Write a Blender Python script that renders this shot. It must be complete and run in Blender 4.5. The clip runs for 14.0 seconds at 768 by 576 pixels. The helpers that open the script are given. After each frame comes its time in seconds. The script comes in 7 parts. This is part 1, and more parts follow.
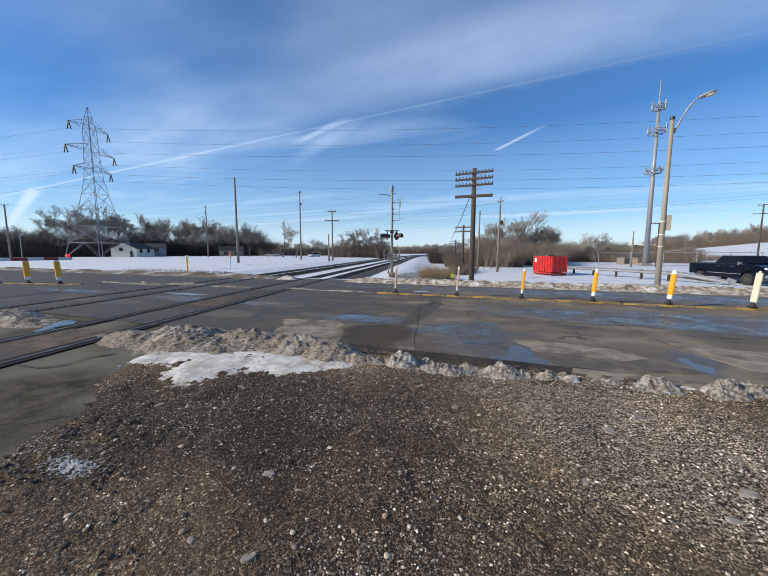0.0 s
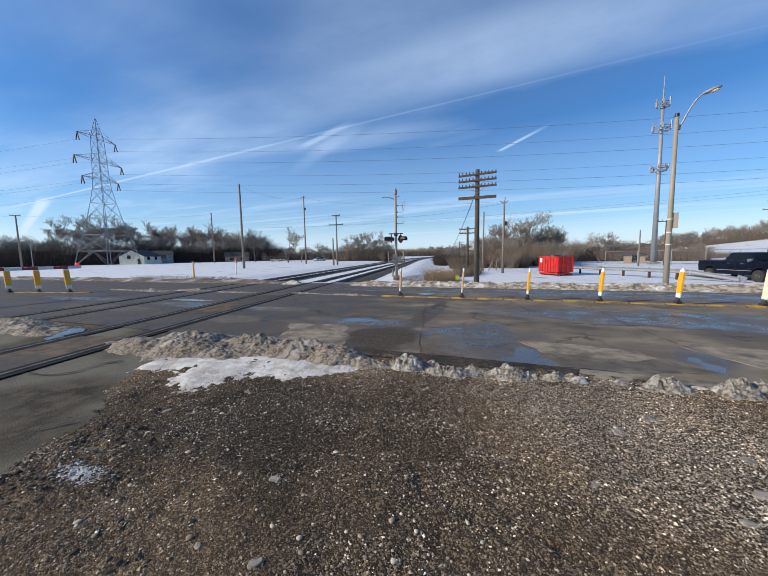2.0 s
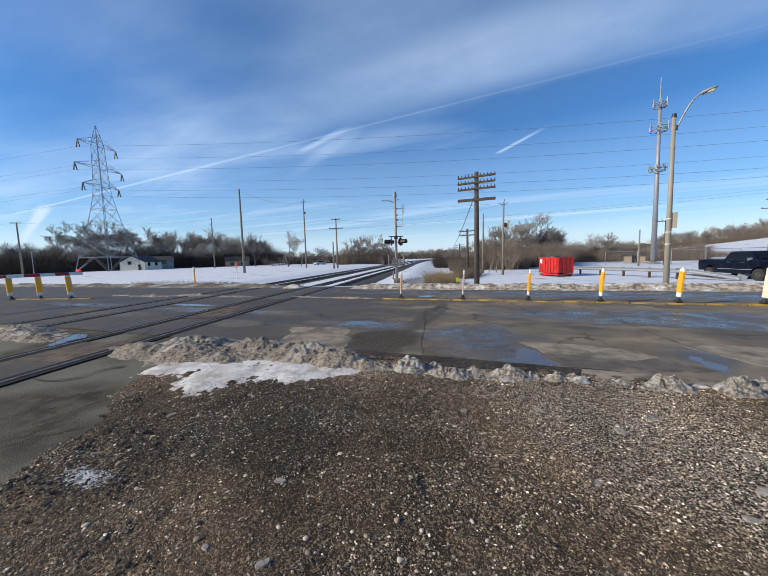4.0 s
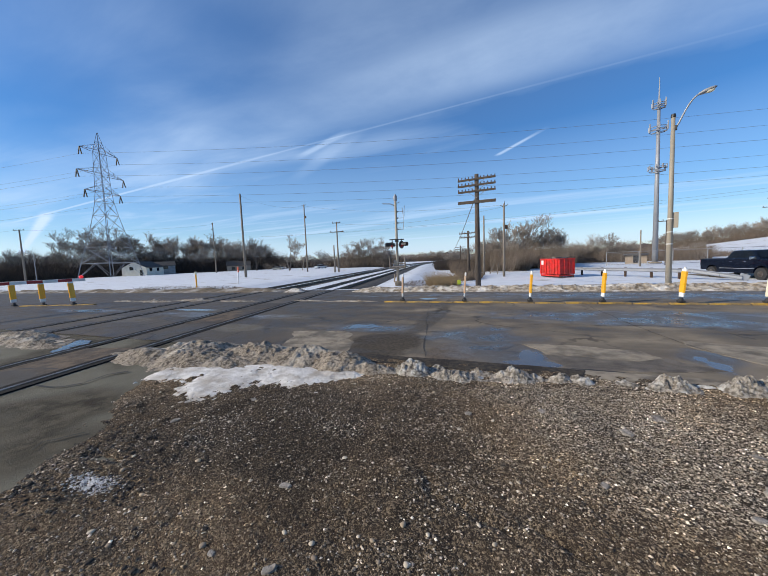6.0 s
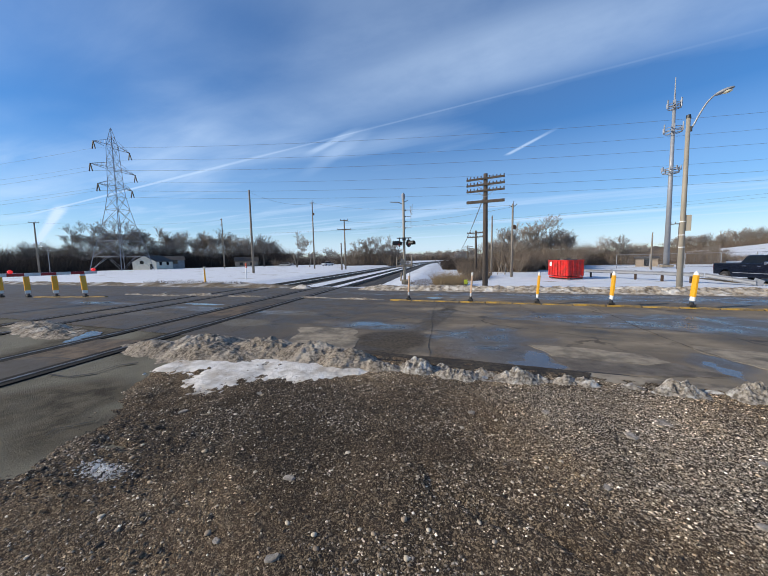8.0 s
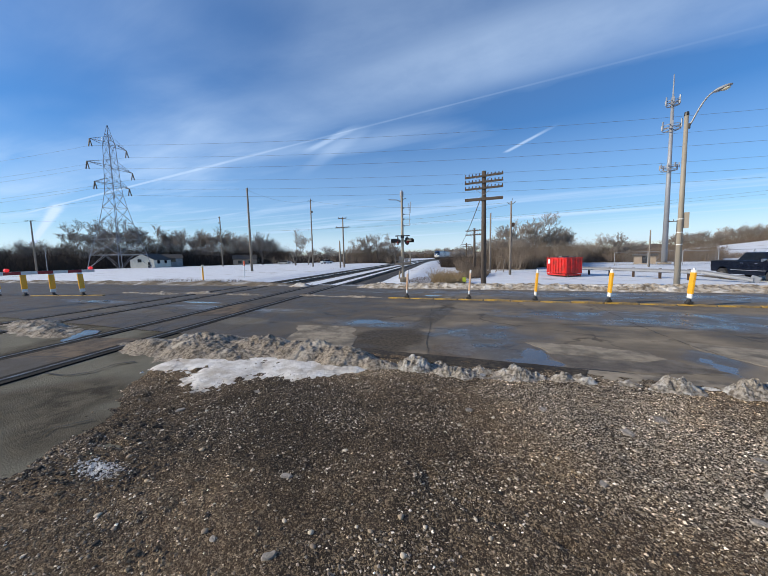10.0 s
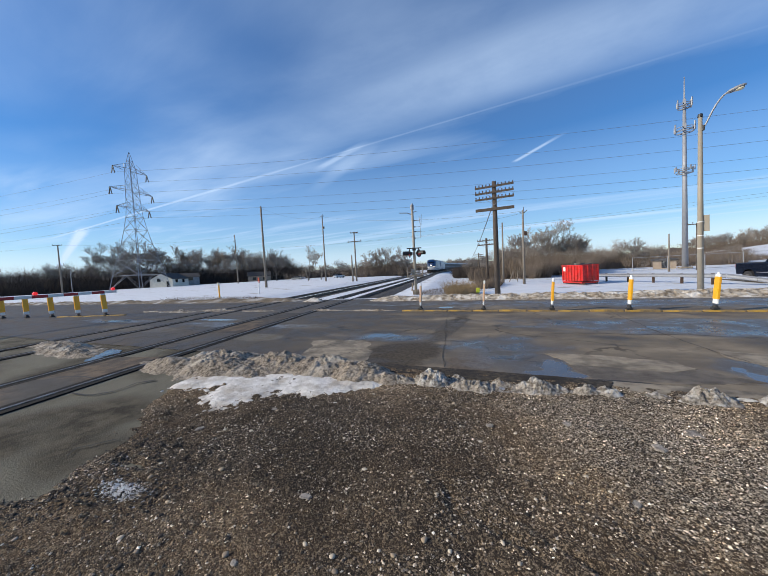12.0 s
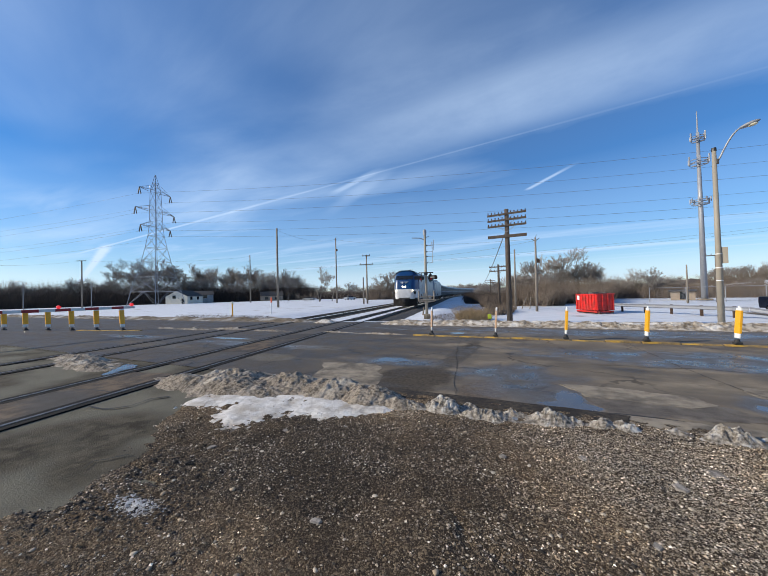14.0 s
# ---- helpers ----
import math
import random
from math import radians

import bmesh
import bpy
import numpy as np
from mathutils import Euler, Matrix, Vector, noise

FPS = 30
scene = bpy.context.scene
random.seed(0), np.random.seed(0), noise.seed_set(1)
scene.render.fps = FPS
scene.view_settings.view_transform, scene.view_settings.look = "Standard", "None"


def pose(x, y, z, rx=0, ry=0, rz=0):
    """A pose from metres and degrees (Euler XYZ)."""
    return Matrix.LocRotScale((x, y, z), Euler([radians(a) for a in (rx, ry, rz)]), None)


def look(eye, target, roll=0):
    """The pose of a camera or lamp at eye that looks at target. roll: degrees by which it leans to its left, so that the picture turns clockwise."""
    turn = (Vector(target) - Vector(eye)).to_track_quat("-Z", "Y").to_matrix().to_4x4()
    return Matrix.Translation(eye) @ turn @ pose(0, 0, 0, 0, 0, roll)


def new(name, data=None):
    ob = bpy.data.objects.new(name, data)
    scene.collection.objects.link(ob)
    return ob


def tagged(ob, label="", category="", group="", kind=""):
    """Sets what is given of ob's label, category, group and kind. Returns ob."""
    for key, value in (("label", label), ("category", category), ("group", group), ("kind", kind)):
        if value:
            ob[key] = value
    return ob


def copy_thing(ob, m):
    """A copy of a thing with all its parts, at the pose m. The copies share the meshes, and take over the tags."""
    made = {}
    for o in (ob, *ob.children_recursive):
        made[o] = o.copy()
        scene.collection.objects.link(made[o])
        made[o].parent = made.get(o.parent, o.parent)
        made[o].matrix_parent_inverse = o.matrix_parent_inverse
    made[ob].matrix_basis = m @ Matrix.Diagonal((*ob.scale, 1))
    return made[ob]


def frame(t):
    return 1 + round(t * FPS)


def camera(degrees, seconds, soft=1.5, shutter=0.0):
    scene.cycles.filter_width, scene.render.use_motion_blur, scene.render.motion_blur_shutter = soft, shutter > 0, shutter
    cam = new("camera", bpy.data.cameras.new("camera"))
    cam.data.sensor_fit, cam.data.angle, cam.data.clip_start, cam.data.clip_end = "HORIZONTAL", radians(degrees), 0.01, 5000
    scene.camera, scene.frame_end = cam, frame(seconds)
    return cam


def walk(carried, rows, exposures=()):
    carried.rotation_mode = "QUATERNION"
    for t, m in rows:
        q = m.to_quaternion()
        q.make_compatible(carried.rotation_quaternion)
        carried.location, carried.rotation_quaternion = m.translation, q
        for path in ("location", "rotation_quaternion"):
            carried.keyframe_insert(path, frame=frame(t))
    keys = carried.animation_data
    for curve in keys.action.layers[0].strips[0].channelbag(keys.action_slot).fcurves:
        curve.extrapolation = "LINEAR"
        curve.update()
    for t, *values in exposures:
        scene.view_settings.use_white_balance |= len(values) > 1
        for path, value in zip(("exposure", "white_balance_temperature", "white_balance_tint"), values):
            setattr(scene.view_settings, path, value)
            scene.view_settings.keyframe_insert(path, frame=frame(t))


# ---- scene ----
cam = camera(99.31, 14.0, soft=0.9)
walk(cam, [
    (0.0, pose(0.005, 0.041, 1.602, 83.73, 0.01, 19.98)),
    (0.5, pose(-0.002, 0.030, 1.603, 83.97, 0.38, 20.40)),
    (1.0, pose(0.002, 0.030, 1.602, 83.85, 0.43, 20.51)),
    (1.5, pose(0.011, 0.044, 1.601, 83.56, 0.78, 20.33)),
    (2.0, pose(0.019, 0.045, 1.604, 84.27, 1.03, 20.77)),
    (2.5, pose(0.024, 0.044, 1.602, 84.09, 1.10, 20.79)),
    (3.0, pose(0.018, 0.029, 1.600, 84.26, 1.05, 20.88)),
    (5.5, pose(0.013, 0.007, 1.601, 85.34, 2.78, 20.45)),
    (6.0, pose(0.004, 0.005, 1.603, 85.31, 2.30, 20.93)),
    (6.5, pose(0.000, 0.000, 1.600, 84.96, 1.82, 21.55)),
    (7.0, pose(0.006, -0.007, 1.599, 84.78, 1.54, 22.02)),
    (7.5, pose(0.013, -0.011, 1.597, 85.19, 1.37, 21.69)),
    (8.0, pose(0.014, -0.013, 1.598, 85.06, 1.27, 22.13)),
    (10.5, pose(0.027, 0.001, 1.597, 84.37, 1.36, 21.80)),
    (11.0, pose(0.020, 0.005, 1.594, 83.89, 0.83, 22.22)),
    (11.5, pose(0.011, 0.008, 1.598, 84.59, 0.74, 22.15)),
    (12.0, pose(0.005, -0.006, 1.617, 86.98, 3.06, 23.99)),
    (12.5, pose(0.011, -0.018, 1.624, 88.86, 4.04, 25.18)),
    (13.0, pose(0.001, -0.031, 1.625, 87.67, 1.87, 24.69)),
    (13.5, pose(0.010, -0.054, 1.625, 88.63, 2.54, 25.19)),
    (14.0, pose(-0.000, -0.102, 1.640, 91.10, 1.46, 25.87)),
])

# ---- light: low winter sun from camera-left, thin cirrus sky ----
SUN_AZ, SUN_EL = -122.0, 27.0
world = bpy.data.worlds.new("sky")
scene.world = world
world.use_nodes = True
scene.view_settings.exposure = 0.0


def nd(nt, kind, **sets):
    n = nt.nodes.new(kind)
    for k, v in sets.items():
        if k == "type":
            if kind == "ShaderNodeTexSky":
                n.sky_type = v
        elif k == "op":
            n.operation = v
        elif k == "clamp":
            n.use_clamp = v
    return n


def plug(nt, value, socket):
    if isinstance(value, bpy.types.NodeSocket):
        nt.links.new(value, socket)
    else:
        socket.default_value = value


def mth(nt, op, a, b=0.0, c=0.0, clamp=False):
    n = nd(nt, "ShaderNodeMath", op=op, clamp=clamp)
    plug(nt, a, n.inputs[0])
    plug(nt, b, n.inputs[1])
    if op in ("MULTIPLY_ADD", "SMOOTH_MIN"):
        plug(nt, c, n.inputs[2])
    return n.outputs[0]


def vec(nt, x, y, z=0.0):
    n = nd(nt, "ShaderNodeCombineXYZ")
    for i, v in enumerate((x, y, z)):
        plug(nt, v, n.inputs[i])
    return n.outputs[0]


def noise_tex(nt, vector, scale, detail=6.0, rough=0.6, distort=0.0):
    n = nd(nt, "ShaderNodeTexNoise")
    if vector is not None:
        nt.links.new(vector, n.inputs["Vector"])
    n.inputs["Scale"].default_value = scale
    n.inputs["Detail"].default_value = detail
    n.inputs["Roughness"].default_value = rough
    n.inputs["Distortion"].default_value = distort
    return n.outputs["Fac"]


def ramp(nt, fac, lo, hi, a=0.0, b=1.0):
    n = nd(nt, "ShaderNodeMapRange")
    n.interpolation_type = "SMOOTHSTEP"
    nt.links.new(fac, n.inputs["Value"])
    for k, v in (("From Min", lo), ("From Max", hi), ("To Min", a), ("To Max", b)):
        n.inputs[k].default_value = v
    return n.outputs[0]


def mixc(nt, fac, a, b):
    n = nd(nt, "ShaderNodeMix")
    n.data_type = "RGBA"
    plug(nt, fac, n.inputs["Factor"])
    for v, s in ((a, n.inputs[6]), (b, n.inputs[7])):
        plug(nt, v if isinstance(v, bpy.types.NodeSocket) else (*v, 1.0), s)
    return n.outputs[2]


def build_sky():
    nt = world.node_tree
    nt.nodes.clear()
    out = nd(nt, "ShaderNodeOutputWorld")
    bg = nd(nt, "ShaderNodeBackground")
    nt.links.new(bg.outputs[0], out.inputs[0])
    bg.inputs["Strength"].default_value = 0.125
    sky = nd(nt, "ShaderNodeTexSky", type="NISHITA")
    sky.sun_disc = False
    sky.sun_elevation = radians(SUN_EL)
    sky.sun_rotation = radians(SUN_AZ)
    sky.air_density, sky.dust_density, sky.ozone_density = 1.0, 0.25, 4.0
    tc = nd(nt, "ShaderNodeTexCoord")
    sep = nd(nt, "ShaderNodeSeparateXYZ")
    nt.links.new(tc.outputs["Generated"], sep.inputs[0])
    x, y, z = sep.outputs
    zc = mth(nt, "MAXIMUM", z, 0.02)
    px, py = mth(nt, "DIVIDE", x, zc), mth(nt, "DIVIDE", y, zc)
    # cirrus: long streaks in a plane high above, along the contrail's way
    u = mth(nt, "ADD", px, mth(nt, "MULTIPLY", py, -0.13))
    v = mth(nt, "ADD", py, mth(nt, "MULTIPLY", px, 0.13))
    fine = noise_tex(nt, vec(nt, mth(nt, "MULTIPLY", u, 0.22), mth(nt, "MULTIPLY", v, 0.8)), 2.0, 7.0, 0.55, 0.5)
    broad = noise_tex(nt, vec(nt, mth(nt, "MULTIPLY", u, 0.2), mth(nt, "MULTIPLY", v, 0.32), 3.7), 1.5, 3.0, 0.5, 0.3)
    veil = ramp(nt, px, 1.6, -4.5)
    cover = mth(nt, "MULTIPLY", ramp(nt, fine, 0.3, 0.85), ramp(nt, mth(nt, "ADD", broad, mth(nt, "MULTIPLY", veil, 0.3)), 0.5, 0.95))
    cover = mth(nt, "ADD", mth(nt, "MULTIPLY", cover, 0.42), mth(nt, "MULTIPLY", ramp(nt, mth(nt, "ADD", broad, mth(nt, "MULTIPLY", veil, 0.5)), 0.42, 1.15), 0.3))
    # long flat bands low over the horizon
    bands = noise_tex(nt, vec(nt, mth(nt, "MULTIPLY", u, 0.035), mth(nt, "MULTIPLY", v, 0.22), 1.0), 3.0, 6.0, 0.55, 0.4)
    low = mth(nt, "MULTIPLY", ramp(nt, bands, 0.28, 0.78), ramp(nt, z, 0.34, 0.08))
    cover = mth(nt, "MAXIMUM", cover, mth(nt, "MULTIPLY", low, 0.78))
    cover = mth(nt, "MAXIMUM", cover, mth(nt, "MULTIPLY", ramp(nt, z, 0.46, 0.14), 0.36))
    haze = ramp(nt, z, 0.17, 0.0)
    cover = mth(nt, "MAXIMUM", cover, mth(nt, "MULTIPLY", haze, 0.75))

    def trail(x0, y0, x1, y1, width, strength, fade0, fade1):
        """A contrail between two places of the cloud plane."""
        length = math.hypot(x1 - x0, y1 - y0)
        ax, ay = (x1 - x0) / length, (y1 - y0) / length
        dx, dy = mth(nt, "SUBTRACT", px, x0), mth(nt, "SUBTRACT", py, y0)
        along = mth(nt, "ADD", mth(nt, "MULTIPLY", dx, ax), mth(nt, "MULTIPLY", dy, ay))
        across = mth(nt, "ABSOLUTE", mth(nt, "SUBTRACT", mth(nt, "MULTIPLY", dy, ax), mth(nt, "MULTIPLY", dx, ay)))
        wob = noise_tex(nt, vec(nt, along, across), 3.0, 4.0, 0.6)
        across = mth(nt, "MULTIPLY", across, mth(nt, "ADD", wob, 0.5))
        f = ramp(nt, across, width, 0.0)
        f = mth(nt, "MULTIPLY", f, mth(nt, "MULTIPLY", f, mth(nt, "SUBTRACT", 3.0, mth(nt, "MULTIPLY", f, 2.0))))
        f = mth(nt, "MULTIPLY", f, mth(nt, "MULTIPLY", ramp(nt, along, 0.0, fade0), ramp(nt, along, length, length - fade1)))
        return mth(nt, "MULTIPLY", f, mth(nt, "MULTIPLY", strength, mth(nt, "ADD", wob, 0.35)))

    for t in (trail(-9.0, 3.35, -0.4, 2.285, 0.05, 0.38, 1.0, 5.0),
              trail(-3.2, 2.63, 2.2, 1.96, 0.022, 0.13, 1.5, 3.5),
              trail(-2.6, 3.5, -1.0, 2.3, 0.15, 0.16, 1.2, 0.3),
              trail(-1.95, 2.72, -1.08, 2.3, 0.07, 0.34, 0.4, 0.3),
              trail(-0.13, 3.56, 0.32, 2.92, 0.045, 0.5, 0.1, 0.42),
              trail(-9.0, 2.25, 2.4, 1.75, 0.7, 0.15, 2.5, 2.2),
              trail(-1.5, 1.9, 4.0, 1.7, 0.7, 0.22, 1.5, 1.5),
              trail(-24.0, 9.2, -6.4, 2.88, 0.16, 0.75, 6.0, 1.6)):
        cover = mth(nt, "ADD", cover, t)
    cover = mth(nt, "MAXIMUM", cover, 0.12)
    cover = mth(nt, "MULTIPLY", cover, ramp(nt, z, 0.0, 0.03), clamp=True)
    deep = nd(nt, "ShaderNodeHueSaturation")
    deep.inputs["Saturation"].default_value = 1.58
    deep.inputs["Hue"].default_value = 0.508
    nt.links.new(sky.outputs[0], deep.inputs["Color"])
    col = mixc(nt, cover, deep.outputs[0], (5.35, 6.85, 8.95))
    nt.links.new(col, bg.inputs["Color"])


build_sky()
sun = new("sun", bpy.data.lights.new("sun", "SUN"))
sun.data.energy, sun.data.angle, sun.data.color = 5.0, radians(0.53), (1.0, 0.9, 0.74)
sd = Vector((math.sin(radians(SUN_AZ)) * math.cos(radians(SUN_EL)), math.cos(radians(SUN_AZ)) * math.cos(radians(SUN_EL)), math.sin(radians(SUN_EL))))
sun.matrix_world = look(sd * 50, (0, 0, 0))

# ---- materials ----


def mat(name, c1, c2=None, scale=4.0, rough=0.7, metal=0.0, bump=0.0, bscale=40.0, c3=None, scale3=0.6, cov3=(0.45, 0.68), stretch=(1, 1, 1), vary=0.0,
        lo=0.35, hi=0.65, glow=None, spec=0.5):
    """A surface: two colours mixed by fine noise, a third by broad noise, relief, and a little difference from piece to piece."""
    m = bpy.data.materials.new(name)
    m.use_nodes = True
    nt = m.node_tree
    b = nt.nodes["Principled BSDF"]
    b.inputs["Metallic"].default_value = metal
    b.inputs["Specular IOR Level"].default_value = spec
    tc = nd(nt, "ShaderNodeTexCoord")
    mp = nd(nt, "ShaderNodeMapping")
    nt.links.new(tc.outputs["Object"], mp.inputs["Vector"])
    mp.inputs["Scale"].default_value = stretch
    v = mp.outputs[0]
    c2 = c2 or tuple(k * 0.75 for k in c1)
    fine = noise_tex(nt, v, scale)
    col = mixc(nt, ramp(nt, fine, lo, hi), c1, c2)
    if c3:
        col = mixc(nt, ramp(nt, noise_tex(nt, v, scale3, 7.0), *cov3), col, c3)
    if vary:
        info = nd(nt, "ShaderNodeObjectInfo")
        hsv = nd(nt, "ShaderNodeHueSaturation")
        nt.links.new(mth(nt, "ADD", 1.0 - vary / 2, mth(nt, "MULTIPLY", info.outputs["Random"], vary)), hsv.inputs["Value"])
        nt.links.new(col, hsv.inputs["Color"])
        col = hsv.outputs[0]
    nt.links.new(col, b.inputs["Base Color"])
    nt.links.new(ramp(nt, fine, 0.2, 0.8, max(rough - 0.12, 0.02), min(rough + 0.12, 1.0)), b.inputs["Roughness"])
    if bump:
        bp = nd(nt, "ShaderNodeBump")
        bp.inputs["Strength"].default_value = bump
        bp.inputs["Distance"].default_value = 0.02
        nt.links.new(noise_tex(nt, v, bscale, 6.0, 0.65), bp.inputs["Height"])
        nt.links.new(bp.outputs[0], b.inputs["Normal"])
    if glow:
        b.inputs["Emission Color"].default_value = (*glow[:3], 1)
        b.inputs["Emission Strength"].default_value = glow[3]
    return m


def mat_road():
    """Worn asphalt over concrete: broad dry and damp zones, tyre-worn lanes, cracks; damp is darker and glossier."""
    m = bpy.data.materials.new("worn_road")
    m.use_nodes = True
    nt = m.node_tree
    b = nt.nodes["Principled BSDF"]
    tc = nd(nt, "ShaderNodeTexCoord")
    v = tc.outputs["Object"]
    sep = nd(nt, "ShaderNodeSeparateXYZ")
    nt.links.new(v, sep.inputs[0])
    x, y, _ = sep.outputs
    grain = noise_tex(nt, v, 90.0, 4.0, 0.7)
    mid = noise_tex(nt, v, 1.3, 8.0, 0.62, 0.3)
    lane = noise_tex(nt, vec(nt, mth(nt, "MULTIPLY", x, 0.12), mth(nt, "MULTIPLY", y, 1.1)), 1.6, 6.0, 0.6, 0.2)
    dry = mixc(nt, ramp(nt, mid, 0.35, 0.7), (0.18, 0.148, 0.108), (0.29, 0.235, 0.168))
    dry = mixc(nt, mth(nt, "MULTIPLY", ramp(nt, grain, 0.35, 0.75), 0.5), dry, (0.16, 0.135, 0.105))
    slab = noise_tex(nt, vec(nt, mth(nt, "MULTIPLY", x, 0.5), y), 0.45, 6.0, 0.55, 0.5)
    dry = mixc(nt, ramp(nt, slab, 0.45, 0.62), dry, (0.14, 0.116, 0.09))
    damp = mixc(nt, ramp(nt, mid, 0.3, 0.7), (0.045, 0.037, 0.028), (0.1, 0.08, 0.059))
    w = mth(nt, "ADD", mth(nt, "MULTIPLY", lane, 0.4), mth(nt, "MULTIPLY", noise_tex(nt, v, 0.35, 7.0, 0.6, 0.6), 0.7))
    wet = ramp(nt, mth(nt, "ADD", w, ramp(nt, x, -1.0, -8.0, -0.04, 0.17)), 0.44, 0.64)
    # meltwater standing in shallow dips of the lanes
    pool = None
    rag = mth(nt, "MULTIPLY", mth(nt, "SUBTRACT", noise_tex(nt, v, 1.1, 6.0, 0.6, 0.4), 0.5), 1.6)
    for cx, cy, sx, sy in ((0.0, 5.75, 1.25, 0.85), (-0.6, 6.9, 1.3, 0.9), (2.68, 5.95, 0.42, 0.75), (5.5, 8.6, 5.0, 0.45), (1.6, 9.0, 2.2, 0.3), (-3.3, 7.2, 1.4, 0.5), (-9.5, 8.2, 3.0, 0.5), (-17.0, 8.4, 2.5, 0.45), (9.0, 6.8, 2.0, 0.4), (9.0, 14.3, 16.0, 1.5), (5.0, 9.6, 6.5, 1.1)):
        d = mth(nt, "SQRT", mth(nt, "ADD", mth(nt, "POWER", mth(nt, "DIVIDE", mth(nt, "SUBTRACT", x, cx), sx), 2.0), mth(nt, "POWER", mth(nt, "DIVIDE", mth(nt, "SUBTRACT", y, cy), sy), 2.0)))
        k = ramp(nt, mth(nt, "ADD", d, rag), 1.25, 0.45)
        pool = k if pool is None else mth(nt, "MAXIMUM", pool, k)
    # the deepest dips, with a clear film of water
    deep = None
    rag2 = mth(nt, "MULTIPLY", mth(nt, "SUBTRACT", noise_tex(nt, v, 3.2, 6.0, 0.65, 0.4), 0.5), 2.4)
    for cx, cy, sx, sy in ((0.36, 5.22, 0.42, 0.22), (0.3, 5.55, 0.2, 0.4), (2.66, 5.66, 0.13, 0.26), (2.6, 5.98, 0.09, 0.15), (-3.4, 7.35, 0.4, 0.25), (-17.0, 8.4, 1.3, 0.25), (-3.11, 13.11, 0.35, 0.3), (-11.5, 9.2, 1.0, 0.2)):
        d = mth(nt, "SQRT", mth(nt, "ADD", mth(nt, "POWER", mth(nt, "DIVIDE", mth(nt, "SUBTRACT", x, cx), sx), 2.0), mth(nt, "POWER", mth(nt, "DIVIDE", mth(nt, "SUBTRACT", y, cy), sy), 2.0)))
        k = ramp(nt, mth(nt, "ADD", d, rag2), 1.25, 0.7)
        deep = k if deep is None else mth(nt, "MAXIMUM", deep, k)
    pool = mth(nt, "MAXIMUM", pool, deep)
    wet = mth(nt, "MAXIMUM", wet, pool)
    col = mixc(nt, mth(nt, "MULTIPLY", wet, 0.9), dry, damp)
    # worn spots with a colour of their own: tar, brown grit, bare tan paving
    speck = ramp(nt, noise_tex(nt, v, 16.0, 5.0, 0.7), 0.36, 0.62)
    for cx, cy, sx, sy, c0, c1 in ((-2.25, 5.9, 0.75, 1.0, (0.022, 0.018, 0.014), (0.075, 0.06, 0.044)), (-0.95, 5.45, 0.42, 0.62, (0.075, 0.055, 0.037), (0.15, 0.112, 0.076)), (-2.0, 8.8, 0.3, 2.4, (0.05, 0.042, 0.033), (0.1, 0.083, 0.063)),
                                   (-6.9, 6.6, 1.0, 0.45, (0.17, 0.142, 0.098), (0.115, 0.095, 0.066)), (-6.6, 8.3, 1.2, 0.4, (0.09, 0.075, 0.056), (0.17, 0.142, 0.103)), (-9.4, 8.9, 2.0, 0.6, (0.13, 0.107, 0.077), (0.085, 0.07, 0.05)), (-13.0, 7.0, 2.2, 0.5, (0.1, 0.08, 0.053), (0.15, 0.12, 0.082))):
        d = mth(nt, "SQRT", mth(nt, "ADD", mth(nt, "POWER", mth(nt, "DIVIDE", mth(nt, "SUBTRACT", x, cx), sx), 2.0), mth(nt, "POWER", mth(nt, "DIVIDE", mth(nt, "SUBTRACT", y, cy), sy), 2.0)))
        col = mixc(nt, mth(nt, "MULTIPLY", ramp(nt, mth(nt, "ADD", d, mth(nt, "MULTIPLY", rag, 0.8)), 1.15, 0.8), 0.85), col, mixc(nt, speck, c0, c1))
    cr = nd(nt, "ShaderNodeTexVoronoi")
    cr.feature = "DISTANCE_TO_EDGE"
    cr.inputs["Scale"].default_value = 0.5
    wv = nd(nt, "ShaderNodeVectorMath", op="ADD")
    nt.links.new(v, wv.inputs[0])
    nz = nd(nt, "ShaderNodeTexNoise")
    nz.inputs["Scale"].default_value = 2.5
    nt.links.new(v, nz.inputs["Vector"])
    sc = nd(nt, "ShaderNodeVectorMath", op="SCALE")
    nt.links.new(nz.outputs["Color"], sc.inputs[0])
    sc.inputs["Scale"].default_value = 0.5
    nt.links.new(sc.outputs[0], wv.inputs[1])
    nt.links.new(wv.outputs[0], cr.inputs["Vector"])
    crack = mth(nt, "MULTIPLY", ramp(nt, cr.outputs["Distance"], 0.024, 0.008), ramp(nt, noise_tex(nt, v, 0.8), 0.45, 0.6))
    col = mixc(nt, mth(nt, "MULTIPLY", crack, 0.55), col, (0.018, 0.016, 0.014))
    nt.links.new(mth(nt, "ADD", ramp(nt, wet, 0.0, 1.0, 0.1, 0.22), mth(nt, "MULTIPLY", pool, 0.36)), b.inputs["Specular IOR Level"])
    nt.links.new(col, b.inputs["Base Color"])
    base_rough = mth(nt, "SUBTRACT", 0.85, mth(nt, "MULTIPLY", wet, mth(nt, "MULTIPLY_ADD", ramp(nt, mid, 0.6, 0.4), 0.16, 0.16)))
